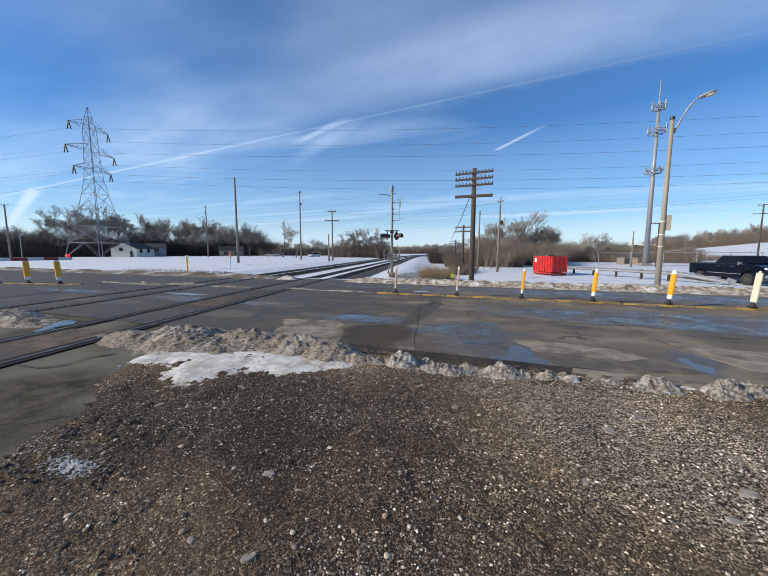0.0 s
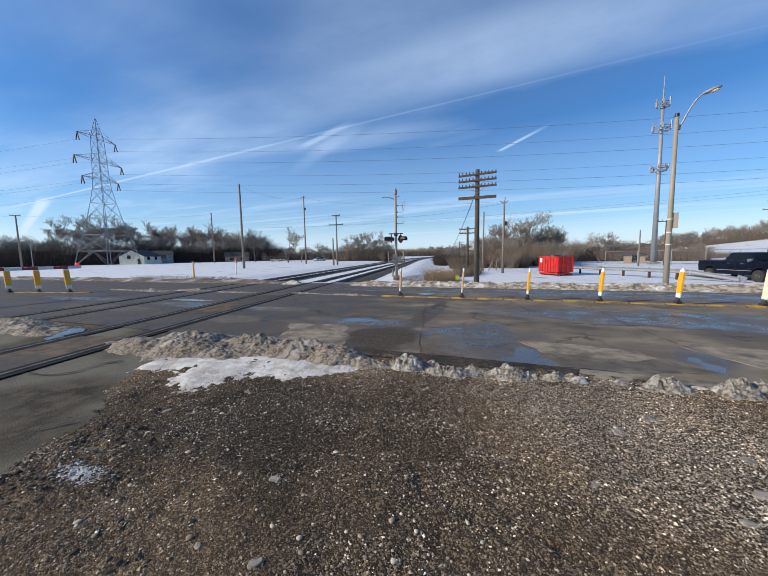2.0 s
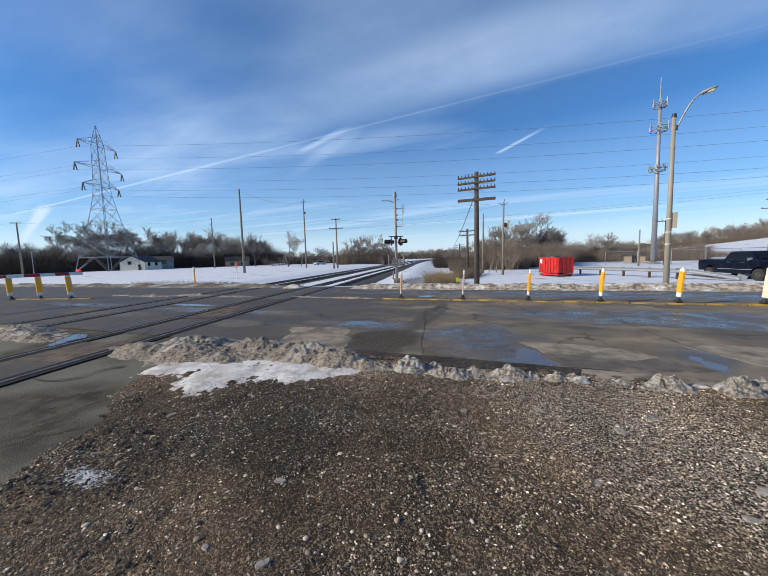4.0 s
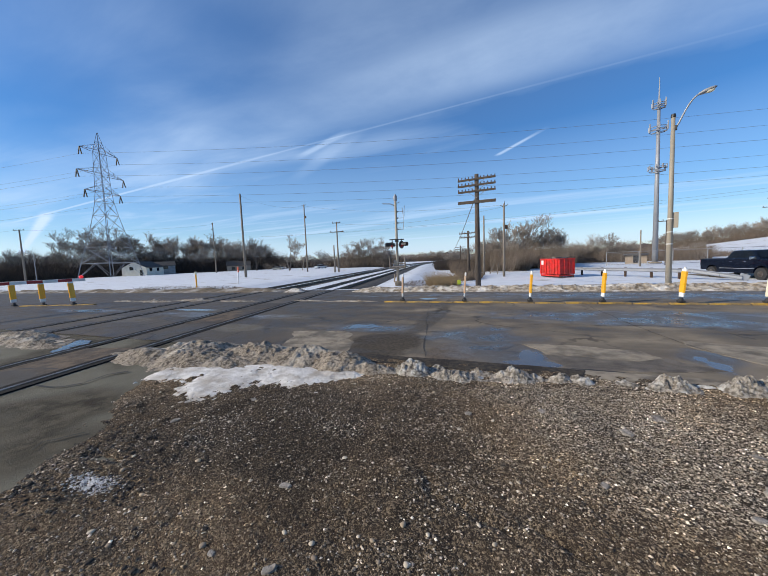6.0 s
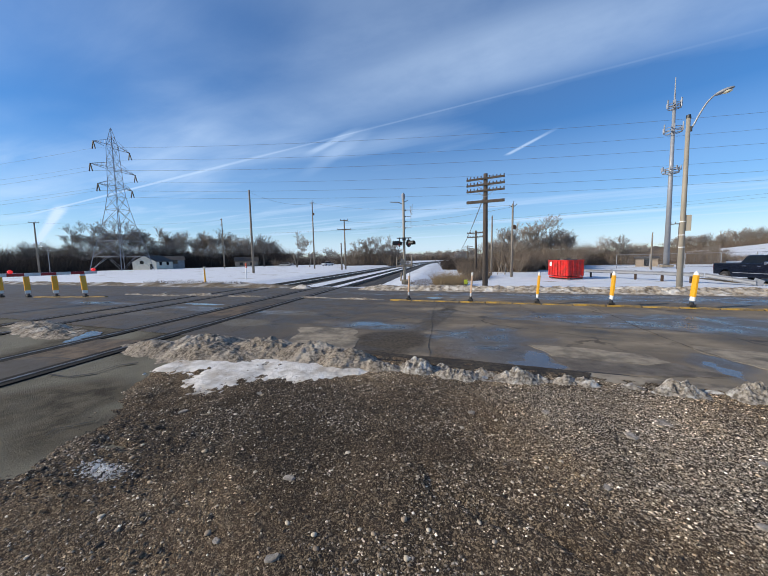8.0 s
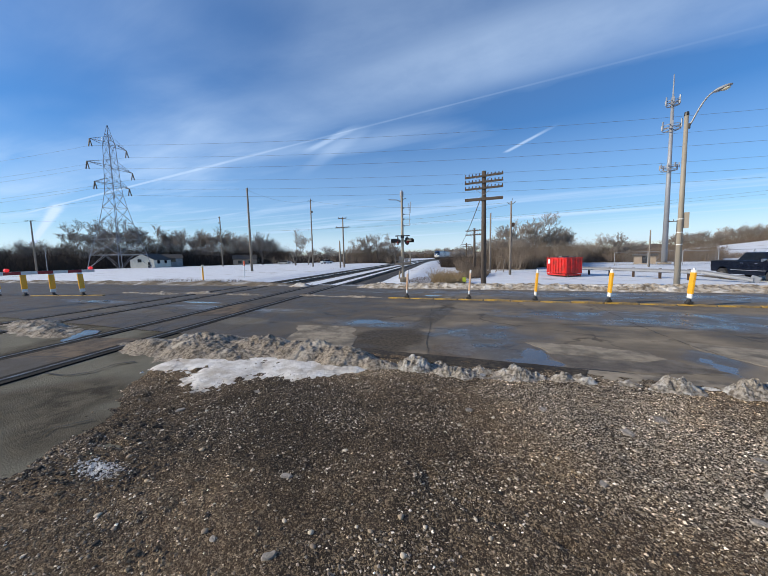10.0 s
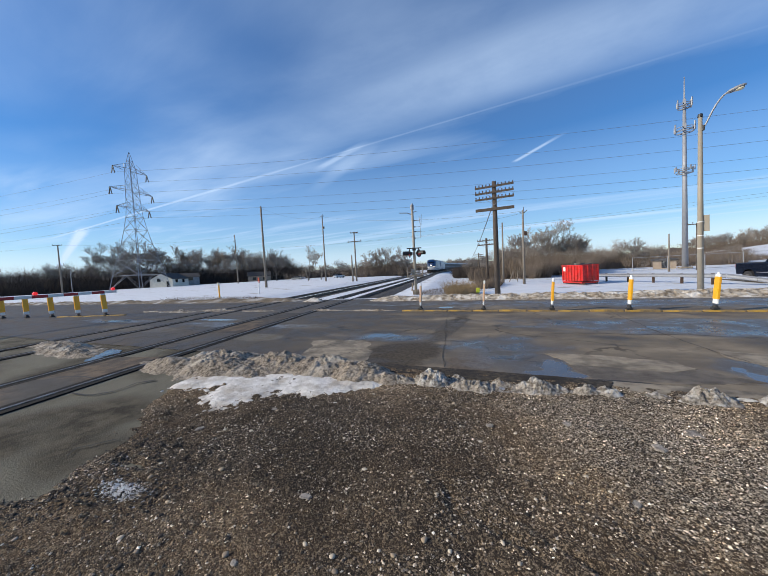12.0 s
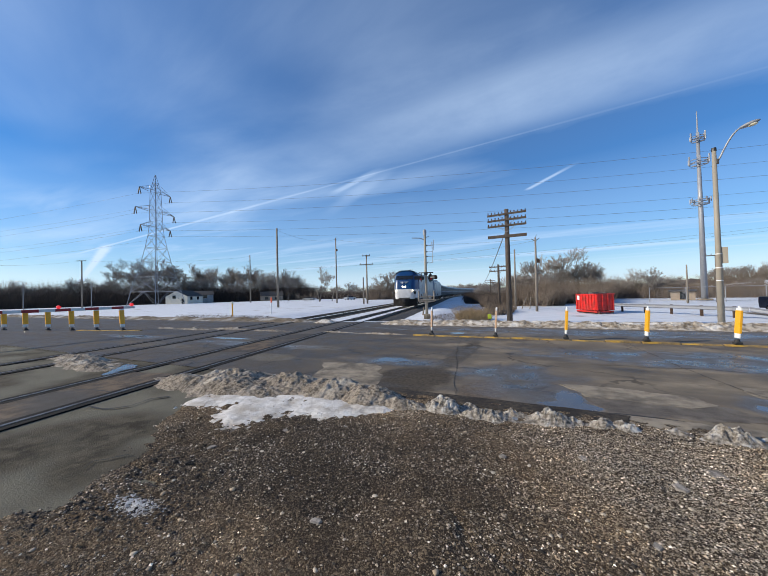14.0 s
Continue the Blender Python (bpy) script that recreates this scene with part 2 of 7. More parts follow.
    nt.links.new(mth(nt, "SUBTRACT", base_rough, mth(nt, "MULTIPLY", pool, mth(nt, "MAXIMUM", mth(nt, "MULTIPLY", ramp(nt, mid, 0.65, 0.35, 0.4, 1.0), 0.34), mth(nt, "MULTIPLY", deep, 0.5)))), b.inputs["Roughness"])
    bp = nd(nt, "ShaderNodeBump")
    bp.inputs["Strength"].default_value = 0.35
    bp.inputs["Distance"].default_value = 0.01
    nt.links.new(mth(nt, "SUBTRACT", mth(nt, "ADD", grain, mth(nt, "MULTIPLY", mid, 1.5)), mth(nt, "MULTIPLY", crack, 2.0)), bp.inputs["Height"])
    nt.links.new(mth(nt, "MULTIPLY_ADD", deep, -0.33, 0.35), bp.inputs["Strength"])
    nt.links.new(bp.outputs[0], b.inputs["Normal"])
    return m


def damp_gravel(nt, v, x, y):
    """A ragged damp spread of the lot where the snow patch drains; 1 where soaked."""
    d = mth(nt, "SQRT", mth(nt, "ADD", mth(nt, "POWER", mth(nt, "DIVIDE", mth(nt, "ADD", x, 2.2), 2.1), 2.0), mth(nt, "POWER", mth(nt, "DIVIDE", mth(nt, "SUBTRACT", y, 2.6), 1.25), 2.0)))
    return ramp(nt, mth(nt, "ADD", d, mth(nt, "MULTIPLY", mth(nt, "SUBTRACT", noise_tex(nt, v, 1.3, 6.0, 0.65), 0.5), 1.8)), 1.2, 0.5)


def mat_island(name, cols, rough=0.85, scale=60.0, zones=False):
    """Small loose pieces in one mesh, each with a colour of its own."""
    m = bpy.data.materials.new(name)
    m.use_nodes = True
    nt = m.node_tree
    b = nt.nodes["Principled BSDF"]
    g = nd(nt, "ShaderNodeNewGeometry")
    r = nd(nt, "ShaderNodeValToRGB")
    els = r.color_ramp.elements
    while len(els) < len(cols):
        els.new(0.5)
    for i, c in enumerate(cols):
        els[i].position = i / (len(cols) - 1)
        els[i].color = (*c, 1)
    nt.links.new(g.outputs["Random Per Island"], r.inputs[0])
    tc = nd(nt, "ShaderNodeTexCoord")
    col = mixc(nt, mth(nt, "MULTIPLY", noise_tex(nt, tc.outputs["Object"], scale), 0.5), r.outputs[0], tuple(k * 0.55 for k in cols[len(cols) // 2]))
    if zones:
        v = tc.outputs["Object"]
        broad, soil = noise_tex(nt, v, 0.9, 5.0, 0.6), noise_tex(nt, v, 0.55, 5.0, 0.65)
        hsv = nd(nt, "ShaderNodeHueSaturation")
        sp = nd(nt, "ShaderNodeSeparateXYZ")
        nt.links.new(v, sp.inputs[0])
        soaked = damp_gravel(nt, v, sp.outputs[0], sp.outputs[1])
        nt.links.new(mth(nt, "MULTIPLY", ramp(nt, broad, 0.36, 0.66, 1.3, 2.5), ramp(nt, soaked, 0.0, 1.0, 1.0, 0.74)), hsv.inputs["Value"])
        nt.links.new(ramp(nt, soil, 0.4, 0.65, 0.75, 1.2), hsv.inputs["Saturation"])
        nt.links.new(col, hsv.inputs["Color"])
        col = hsv.outputs[0]
    nt.links.new(col, b.inputs["Base Color"])
    b.inputs["Roughness"].default_value = rough
    b.inputs["Specular IOR Level"].default_value = 0.25
    return m


def mat_gravel():
    """Packed small stones at two sizes over dark earth, paler crushed stone on one side of the lot."""
    m = bpy.data.materials.new("dark_gravel")
    m.use_nodes = True
    nt = m.node_tree
    b = nt.nodes["Principled BSDF"]
    tc = nd(nt, "ShaderNodeTexCoord")
    v = tc.outputs["Object"]
    sep = nd(nt, "ShaderNodeSeparateXYZ")
    nt.links.new(v, sep.inputs[0])
    tone, lift = None, None
    for scale, weight in ((80.0, 0.55), (180.0, 0.45)):
        vo = nd(nt, "ShaderNodeTexVoronoi")
        vo.inputs["Scale"].default_value = scale
        nt.links.new(v, vo.inputs["Vector"])
        s3 = nd(nt, "ShaderNodeSeparateXYZ")
        nt.links.new(vo.outputs["Color"], s3.inputs[0])
        t = mth(nt, "MULTIPLY", mth(nt, "POWER", s3.outputs[0], 2.2), weight)
        h = mth(nt, "MULTIPLY", mth(nt, "SUBTRACT", mth(nt, "MULTIPLY", s3.outputs[1], 0.6), vo.outputs["Distance"]), weight)
        tone = t if tone is None else mth(nt, "ADD", tone, t)
        lift = h if lift is None else mth(nt, "ADD", lift, h)
    broad = noise_tex(nt, v, 0.9, 5.0, 0.6)
    off = mth(nt, "SUBTRACT", sep.outputs[1], mth(nt, "MULTIPLY_ADD", sep.outputs[0], -0.22, 3.65))
    band = mth(nt, "MULTIPLY", ramp(nt, mth(nt, "ABSOLUTE", off), 1.8, 0.2), mth(nt, "MULTIPLY", ramp(nt, sep.outputs[0], -0.7, 1.0), ramp(nt, sep.outputs[0], 3.4, 1.5, 0.5, 1.0)))
    side = ramp(nt, mth(nt, "ADD", mth(nt, "MULTIPLY", band, 1.0), mth(nt, "MULTIPLY", broad, 1.6)), 0.75, 1.6)
    soil = noise_tex(nt, v, 0.55, 5.0, 0.65)
    dark = mixc(nt, ramp(nt, soil, 0.4, 0.65), (0.034, 0.0255, 0.018), (0.105, 0.07, 0.042))
    lit = mixc(nt, side, (0.4, 0.3, 0.19), (0.52, 0.43, 0.315))
    col = mixc(nt, mth(nt, "MULTIPLY", ramp(nt, tone, 0.16, 0.75), ramp(nt, mth(nt, "ADD", broad, mth(nt, "MULTIPLY", side, 0.5)), 0.34, 0.72, 0.68, 1.0)), dark, lit)
    col = mixc(nt, mth(nt, "MULTIPLY", damp_gravel(nt, v, sep.outputs[0], sep.outputs[1]), 0.5), col, (0.012, 0.0095, 0.0075))
    nt.links.new(col, b.inputs["Base Color"])
    b.inputs["Roughness"].default_value = 0.95
    b.inputs["Specular IOR Level"].default_value = 0.2
    bp = nd(nt, "ShaderNodeBump")
    bp.inputs["Strength"].default_value = 1.0
    bp.inputs["Distance"].default_value = 0.022
    nt.links.new(lift, bp.inputs["Height"])
    nt.links.new(bp.outputs[0], b.inputs["Normal"])
    return m


ROAD = mat_road()
CONCRETE = mat("tan_concrete", (0.31, 0.255, 0.18), (0.2, 0.163, 0.116), 4.0, 0.88, bump=0.5, bscale=60, c3=(0.11, 0.09, 0.066), scale3=1.5, cov3=(0.46, 0.66))
PAD = mat("old_asphalt", (0.105, 0.09, 0.062), (0.045, 0.037, 0.026), 4.0, 0.95, bump=0.9, bscale=60, c3=(0.165, 0.152, 0.115), scale3=0.5, cov3=(0.42, 0.6), spec=0.15)
GRAVEL = mat_gravel()
PALE = mat_island("pale_stones", [(0.19, 0.152, 0.108), (0.4, 0.338, 0.25), (0.085, 0.067, 0.048), (0.28, 0.228, 0.162), (0.045, 0.036, 0.027), (0.5, 0.43, 0.33), (0.07, 0.055, 0.04)], zones=True)
PEBBLE = mat_island("pale_pebbles", [(0.5, 0.42, 0.31), (0.76, 0.67, 0.52), (0.3, 0.235, 0.165), (0.66, 0.52, 0.34), (0.2, 0.16, 0.125)])
CLOD = mat_island("earth_clods", [(0.036, 0.029, 0.023), (0.075, 0.058, 0.043), (0.028, 0.024, 0.02), (0.115, 0.088, 0.064), (0.05, 0.04, 0.033)])
FLATSTONE = mat("flat_grey_stone", (0.34, 0.3, 0.25), (0.19, 0.165, 0.135), 22.0, 0.9, bump=0.7, bscale=70, vary=0.4)
TARPATCH = mat("gritty_tar_patch", (0.03, 0.025, 0.02), (0.085, 0.068, 0.05), 14.0, 0.9, spec=0.2, bump=0.9, bscale=55, c3=(0.028, 0.023, 0.019), scale3=1.6)
GRITTY = mat("damp_gritty_slab", (0.125, 0.1, 0.074), (0.08, 0.064, 0.048), 3.0, 0.82, bump=0.6, bscale=55, c3=(0.19, 0.155, 0.115), scale3=1.8)
FROST = mat("refrozen_grey_snow", (0.36, 0.32, 0.265), (0.12, 0.098, 0.074), 24.0, 0.75, bump=1.0, bscale=50, c3=(0.5, 0.48, 0.44), scale3=7.0, cov3=(0.52, 0.66), lo=0.38, hi=0.62)
PEACH = mat("faded_post_sheeting", (0.66, 0.4, 0.24), (0.6, 0.44, 0.3), 3.0, 0.5)
RUSTY = mat("rust_stained_crossing", (0.125, 0.08, 0.04), (0.055, 0.038, 0.024), 3.0, 0.85, bump=0.4, bscale=50, c3=(0.045, 0.037, 0.03), scale3=0.7, cov3=(0.42, 0.58))
WIRE = mat("grey_wire", (0.15, 0.165, 0.19), (0.12, 0.13, 0.15), 3.0, 0.6)
STONE = mat_island("gravel_stones", [(0.032, 0.026, 0.02), (0.18, 0.135, 0.09), (0.042, 0.033, 0.024), (0.42, 0.32, 0.21), (0.03, 0.024, 0.018), (0.3, 0.225, 0.145), (0.026, 0.021, 0.016), (0.55, 0.45, 0.33), (0.04, 0.037, 0.027), (0.12, 0.092, 0.064), (0.9, 0.79, 0.62)], zones=True)
SNOW = mat("field_snow", (0.66, 0.68, 0.71), (0.58, 0.6, 0.63), 1.5, 0.75, bump=0.6, bscale=2.0, c3=(0.27, 0.225, 0.17), scale3=0.42, cov3=(0.58, 0.7), stretch=(0.5, 1, 1))
DIRTY = mat("dirty_snow", (0.3, 0.245, 0.182), (0.105, 0.082, 0.057), 22.0, 0.85, bump=1.0, bscale=45, c3=(0.44, 0.385, 0.31), scale3=2.6, lo=0.4, hi=0.62)
DIRTY_FAR = mat("ploughed_snow", (0.46, 0.4, 0.32), (0.15, 0.112, 0.07), 5.0, 0.85, bump=0.8, bscale=12, c3=(0.58, 0.545, 0.49), scale3=1.9, cov3=(0.49, 0.64))
ICE = mat("clean_snow", (0.74, 0.7, 0.64), (0.58, 0.54, 0.48), 7.0, 0.6, bump=0.7, bscale=22, c3=(0.4, 0.345, 0.275), scale3=2.4, cov3=(0.44, 0.66))
DIRT = mat("brown_verge", (0.16, 0.12, 0.075), (0.09, 0.07, 0.045), 5.0, 0.95, bump=0.8, bscale=25, c3=(0.42, 0.4, 0.37), scale3=0.8)
BALLAST = mat("ballast", (0.085, 0.075, 0.066), (0.03, 0.027, 0.025), 14.0, 0.95, bump=1.0, bscale=30)
STEEL = mat("rail_steel", (0.2, 0.18, 0.16), (0.1, 0.08, 0.065), 6.0, 0.5, 0.7)
FLANGE = mat("wet_rubber_flangeway", (0.012, 0.011, 0.01), (0.022, 0.019, 0.016), 8.0, 0.9, spec=0.15)
TAR = mat("tar_seam", (0.02, 0.018, 0.016), (0.04, 0.034, 0.028), 6.0, 0.8)
RUST = mat("rusty_steel", (0.1, 0.06, 0.04), (0.06, 0.04, 0.03), 12.0, 0.8, 0.3)
TIE = mat("creosote_tie", (0.06, 0.048, 0.038), (0.035, 0.028, 0.024), 9.0, 0.9, bump=0.5, stretch=(1, 6, 1), vary=0.5)
RUBBER = mat("black_rubber", (0.02, 0.02, 0.021), (0.03, 0.029, 0.028), 20.0, 0.75)
YELLOW = mat("yellow_kerb_paint", (0.42, 0.25, 0.04), (0.26, 0.17, 0.06), 5.0, 0.8, bump=0.4, c3=(0.12, 0.095, 0.06), scale3=3.0, vary=0.3)
ORANGE = mat("amber_sheeting", (0.85, 0.42, 0.02), (0.8, 0.38, 0.02), 3.0, 0.35)
CREAM = mat("cream_plastic", (0.72, 0.68, 0.52), (0.62, 0.58, 0.45), 4.0, 0.55)
WHITE = mat("white_paint", (0.78, 0.78, 0.76), (0.68, 0.68, 0.66), 3.0, 0.5)
GALV = mat("galvanised_steel", (0.3, 0.31, 0.33), (0.27, 0.28, 0.3), 2.0, 0.6, 0.3)
CONPOLE = mat("buff_pole", (0.33, 0.29, 0.23), (0.27, 0.24, 0.19), 2.0, 0.6, stretch=(1, 1, 0.3))
WOOD = mat("weathered_pole", (0.1, 0.077, 0.06), (0.05, 0.039, 0.031), 8.0, 0.9, bump=0.5, bscale=20, stretch=(4, 4, 0.4))
WOOD_PALE = mat("pale_pole", (0.26, 0.225, 0.185), (0.16, 0.138, 0.112), 6.0, 0.9, bump=0.4, stretch=(4, 4, 0.4))
RED = mat("red_container", (0.62, 0.022, 0.018), (0.45, 0.018, 0.016), 3.0, 0.5, c3=(0.3, 0.03, 0.02), scale3=1.5, bump=0.15, bscale=6)
REDLAMP = mat("red_lens", (0.55, 0.02, 0.015), (0.45, 0.015, 0.012), 3.0, 0.25)
REDGLOW = mat("lit_red_lamp", (0.8, 0.02, 0.02), (0.7, 0.02, 0.02), 3.0, 0.3, glow=(1.0, 0.03, 0.04, 0.6))
REDBAND = mat("red_sheeting", (0.36, 0.02, 0.025), (0.3, 0.015, 0.02), 3.0, 0.4)
BLACK = mat("black_paint", (0.015, 0.015, 0.016), (0.025, 0.025, 0.025), 5.0, 0.5)
WATER = mat("puddle_water", (0.045, 0.04, 0.034), (0.055, 0.048, 0.04), 2.0, 0.22, spec=0.6)
NAVY = mat("navy_car_paint", (0.0035, 0.0065, 0.016), (0.0045, 0.0075, 0.018), 3.0, 0.2, 0.2)
GLASS = mat("dark_glass", (0.012, 0.014, 0.017), (0.015, 0.017, 0.02), 3.0, 0.12)
CHROME = mat("chrome", (0.6, 0.6, 0.62), (0.5, 0.5, 0.52), 5.0, 0.22, 1.0)
BARK = mat("grey_bark", (0.15, 0.128, 0.11), (0.085, 0.072, 0.062), 3.0, 0.95, vary=0.5)
TWIG = mat("bare_twigs", (0.3, 0.262, 0.226), (0.19, 0.166, 0.143), 0.6, 0.95, vary=0.5)
SHRUB = mat("shrub_rods", (0.26, 0.205, 0.155), (0.16, 0.125, 0.096), 0.8, 0.95, vary=0.5)
BRUSH = mat_island("brush_stems", [(0.1, 0.078, 0.061), (0.2, 0.152, 0.112), (0.145, 0.11, 0.083), (0.27, 0.21, 0.155), (0.085, 0.067, 0.054)], scale=1.0)
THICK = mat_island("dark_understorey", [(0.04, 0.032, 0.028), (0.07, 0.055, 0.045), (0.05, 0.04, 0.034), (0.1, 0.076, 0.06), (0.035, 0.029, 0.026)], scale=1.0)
STRAW = mat_island("dry_reeds", [(0.42, 0.31, 0.17), (0.3, 0.22, 0.12), (0.36, 0.26, 0.15), (0.2, 0.14, 0.09)], scale=2.0)
FARWOOD = mat("far_woods", (0.06, 0.048, 0.042), (0.11, 0.088, 0.075), 0.5, 1.0, stretch=(1, 1, 0.35), c3=(0.075, 0.06, 0.055), scale3=0.05)
SIDING = mat("cream_siding", (0.7, 0.66, 0.55), (0.62, 0.58, 0.48), 1.0, 0.8)
ROOF = mat("dark_shingles", (0.07, 0.065, 0.06), (0.05, 0.045, 0.042), 3.0, 0.9)
GREYWALL = mat("grey_siding", (0.26, 0.27, 0.27), (0.2, 0.21, 0.21), 1.0, 0.8)
BRICK = mat("tan_block_wall", (0.3, 0.24, 0.18), (0.24, 0.19, 0.14), 2.0, 0.9)
T_BLUE = mat("train_blue", (0.004, 0.04, 0.13), (0.004, 0.036, 0.118), 2.0, 0.35)
T_WHITE = mat("train_white", (0.64, 0.64, 0.64), (0.54, 0.53, 0.52), 1.2, 0.45, c3=(0.45, 0.43, 0.4), scale3=0.5)
T_HOOD = mat("train_pale_silver", (0.46, 0.47, 0.46), (0.36, 0.365, 0.36), 1.5, 0.45, 0.15, stretch=(0.4, 1, 1))
T_PANE = mat("tinted_coach_pane", (0.012, 0.014, 0.016), (0.018, 0.02, 0.022), 3.0, 0.45, spec=0.2)
T_SILVER = mat("train_silver", (0.15, 0.158, 0.152), (0.1, 0.106, 0.102), 1.5, 0.75, 0.0, spec=0.25, stretch=(0.4, 1, 1))
T_UNDER = mat("train_underframe", (0.03, 0.027, 0.025), (0.05, 0.044, 0.04), 3.0, 0.85)
LAMPGLOW = mat("lit_headlight", (1, 0.95, 0.85), (1, 0.95, 0.85), 3.0, 0.3, glow=(1.0, 0.82, 0.55, 7.0))

# ---- building helpers ----


def box(bm, c, s, rot=None, bevel=0.0):
    m = Matrix.Translation(c) @ (rot.to_4x4() if rot else Matrix.Identity(4)) @ Matrix.Diagonal((*s, 1))
    r = bmesh.ops.create_cube(bm, size=1.0, matrix=m)
    if bevel:
        es = list({e for v in r["verts"] for e in v.link_edges})
        bmesh.ops.bevel(bm, geom=es, offset=bevel, segments=2, affect="EDGES", profile=0.6)
    return bm


def tube(bm, a, b, r0, r1=None, n=8, caps=True):
    a, b = Vector(a), Vector(b)
    d = b - a
    q = d.to_track_quat("Z", "Y").to_matrix().to_4x4()
    bmesh.ops.create_cone(bm, cap_ends=caps, segments=n, radius1=r0, radius2=r0 if r1 is None else r1, depth=d.length,
                          matrix=Matrix.Translation((a + b) / 2) @ q)
    return bm


def polytube(bm, pts, r, n=6):
    for a, b in zip(pts, pts[1:]):
        tube(bm, a, b, r, r, n)
    return bm


def disc(bm, c, axis, r, depth, n=16):
    c, axis = Vector(c), Vector(axis).normalized()
    return tube(bm, c - axis * depth / 2, c + axis * depth / 2, r, r, n)


def mesh_of(name, bm, material, smooth=False):
    me = bpy.data.meshes.new(name)
    bm.to_mesh(me)
    bm.free()
    me.materials.append(material)
    if smooth:
        me.polygons.foreach_set("use_smooth", [True] * len(me.polygons))
    return me


def part(name, bm, material, parent, label="", smooth=False):
    ob = new(name, mesh_of(name, bm, material, smooth))
    ob.parent = parent
    if label:
        ob["label"] = label
    return ob


def thing(name, label, category, m=None, group="", kind=""):
    ob = new(name)
    ob.empty_display_size = 0.2
    if m is not None:
        ob.matrix_basis = m
    return tagged(ob, label, category, group, kind)


def sheet(name, xs, ys, height, material, smooth=True):
    """A sheet over a grid of x and y with the heights that height(X, Y) gives."""
    X, Y = np.meshgrid(np.array(xs), np.array(ys))
    Z = height(X, Y)
    nx, ny = len(xs), len(ys)
    me = bpy.data.meshes.new(name)
    idx = np.arange(nx * ny).reshape(ny, nx)
    quads = np.stack([idx[:-1, :-1], idx[:-1, 1:], idx[1:, 1:], idx[1:, :-1]], -1).reshape(-1, 4)
    me.from_pydata(np.stack([X, Y, Z], -1).reshape(-1, 3).tolist(), [], quads.tolist())
    me.materials.append(material)
    if smooth:
        me.polygons.foreach_set("use_smooth", [True] * len(me.polygons))
    return new(name, me)


def lattice(X, Y, seed):
    """Smooth value noise over numpy grids, 0 to 1."""
    def h(i, j):
        n = np.sin(i * 127.1 + j * 311.7 + seed * 74.7) * 43758.5453
        return n - np.floor(n)
    i, j = np.floor(X), np.floor(Y)
    fx, fy = X - i, Y - j
    fx, fy = fx * fx * (3 - 2 * fx), fy * fy * (3 - 2 * fy)
    return (h(i, j) * (1 - fx) + h(i + 1, j) * fx) * (1 - fy) + (h(i, j + 1) * (1 - fx) + h(i + 1, j + 1) * fx) * fy


def fbm(X, Y, scale, seed=1, octaves=4, gain=0.5):
    total, amp, norm = 0, 1.0, 0.0
    for k in range(octaves):
        total = total + amp * lattice(X * scale * 2 ** k + 17.3 * k, Y * scale * 2 ** k + 9.1 * k, seed + k)
        norm += amp
        amp *= gain
    return total / norm


def step(v, a, b):
    k = np.clip((np.asarray(v, float) - a) / (b - a), 0, 1)
    return k * k * (3 - 2 * k)


# ---- the track's line: straight over the crossing, then a long bend ----
P0, UX, UY = (-7.5, 2.4), -0.2102, 0.9777
S1, RADIUS = 94.0, 640.0


def track(s, off=0.0):
    """Place on the near track, s metres past the crossing, off metres to its right, and the heading away from the crossing."""
    if s <= S1:
        x, y, a = P0[0] + UX * s, P0[1] + UY * s, math.atan2(UX, UY)
    else:
        a0, f = math.atan2(UX, UY), (s - S1) / RADIUS
        a = a0 + f
        x = P0[0] + UX * S1 + RADIUS * (math.cos(a0) - math.cos(a))
        y = P0[1] + UY * S1 + RADIUS * (math.sin(a) - math.sin(a0))
    return x + off * math.cos(a), y - off * math.sin(a), a


TX = np.array([track(s)[0] for s in range(-60, 700, 5)])
TY = np.array([track(s)[1] for s in range(-60, 700, 5)])


def hz(X, Y):
    """Height of the open ground: level field, track trench, lower ground beyond the road, a distant hill."""
    side = X - np.interp(Y, TY, TX)
    far = step(Y, 17.2, 20.5)
    z = -0.7 * step(Y, 17.5, 23.0) * step(side, 3.0, 8.0)
    corridor = step(side, -9.5, -7.5) * step(side, 4.6, 3.0)
    z = z * (1 - corridor) - 0.3 * far * corridor
    z = z + 0.25 * far * step(-side, 9.0, 16.0) * (fbm(X, Y, 0.05, 3) - 0.3)
    z = z + 12.3 * np.exp(-(((X - 190) / 85) ** 2 + ((Y - 235) / 60) ** 2))
    under = step(Y, 17.3, 16.6) * step(Y, -45, -44)
    return z * (1 - under) - 0.1 * under


# ---- ground ----
def spread(a, b, n, k):
    t = np.linspace(-1, 1, n)
    v = np.sinh(t * k) / np.sinh(k)
    return (a + b) / 2 + v * (b - a) / 2


xs = np.unique(np.concatenate([spread(-2500, 2500, 150, 7.0), np.linspace(-60, 60, 100)]))
ys = np.unique(np.concatenate([-np.geomspace(45, 900, 10), [-44, -20, 0, 10, 16.4], np.linspace(16.6, 40, 50), np.geomspace(41, 3500, 70)]))
ground = tagged(sheet("ground", xs, ys, hz, SNOW), "wide snow-covered winter field with a few thin spots", "ground", kind="structure")

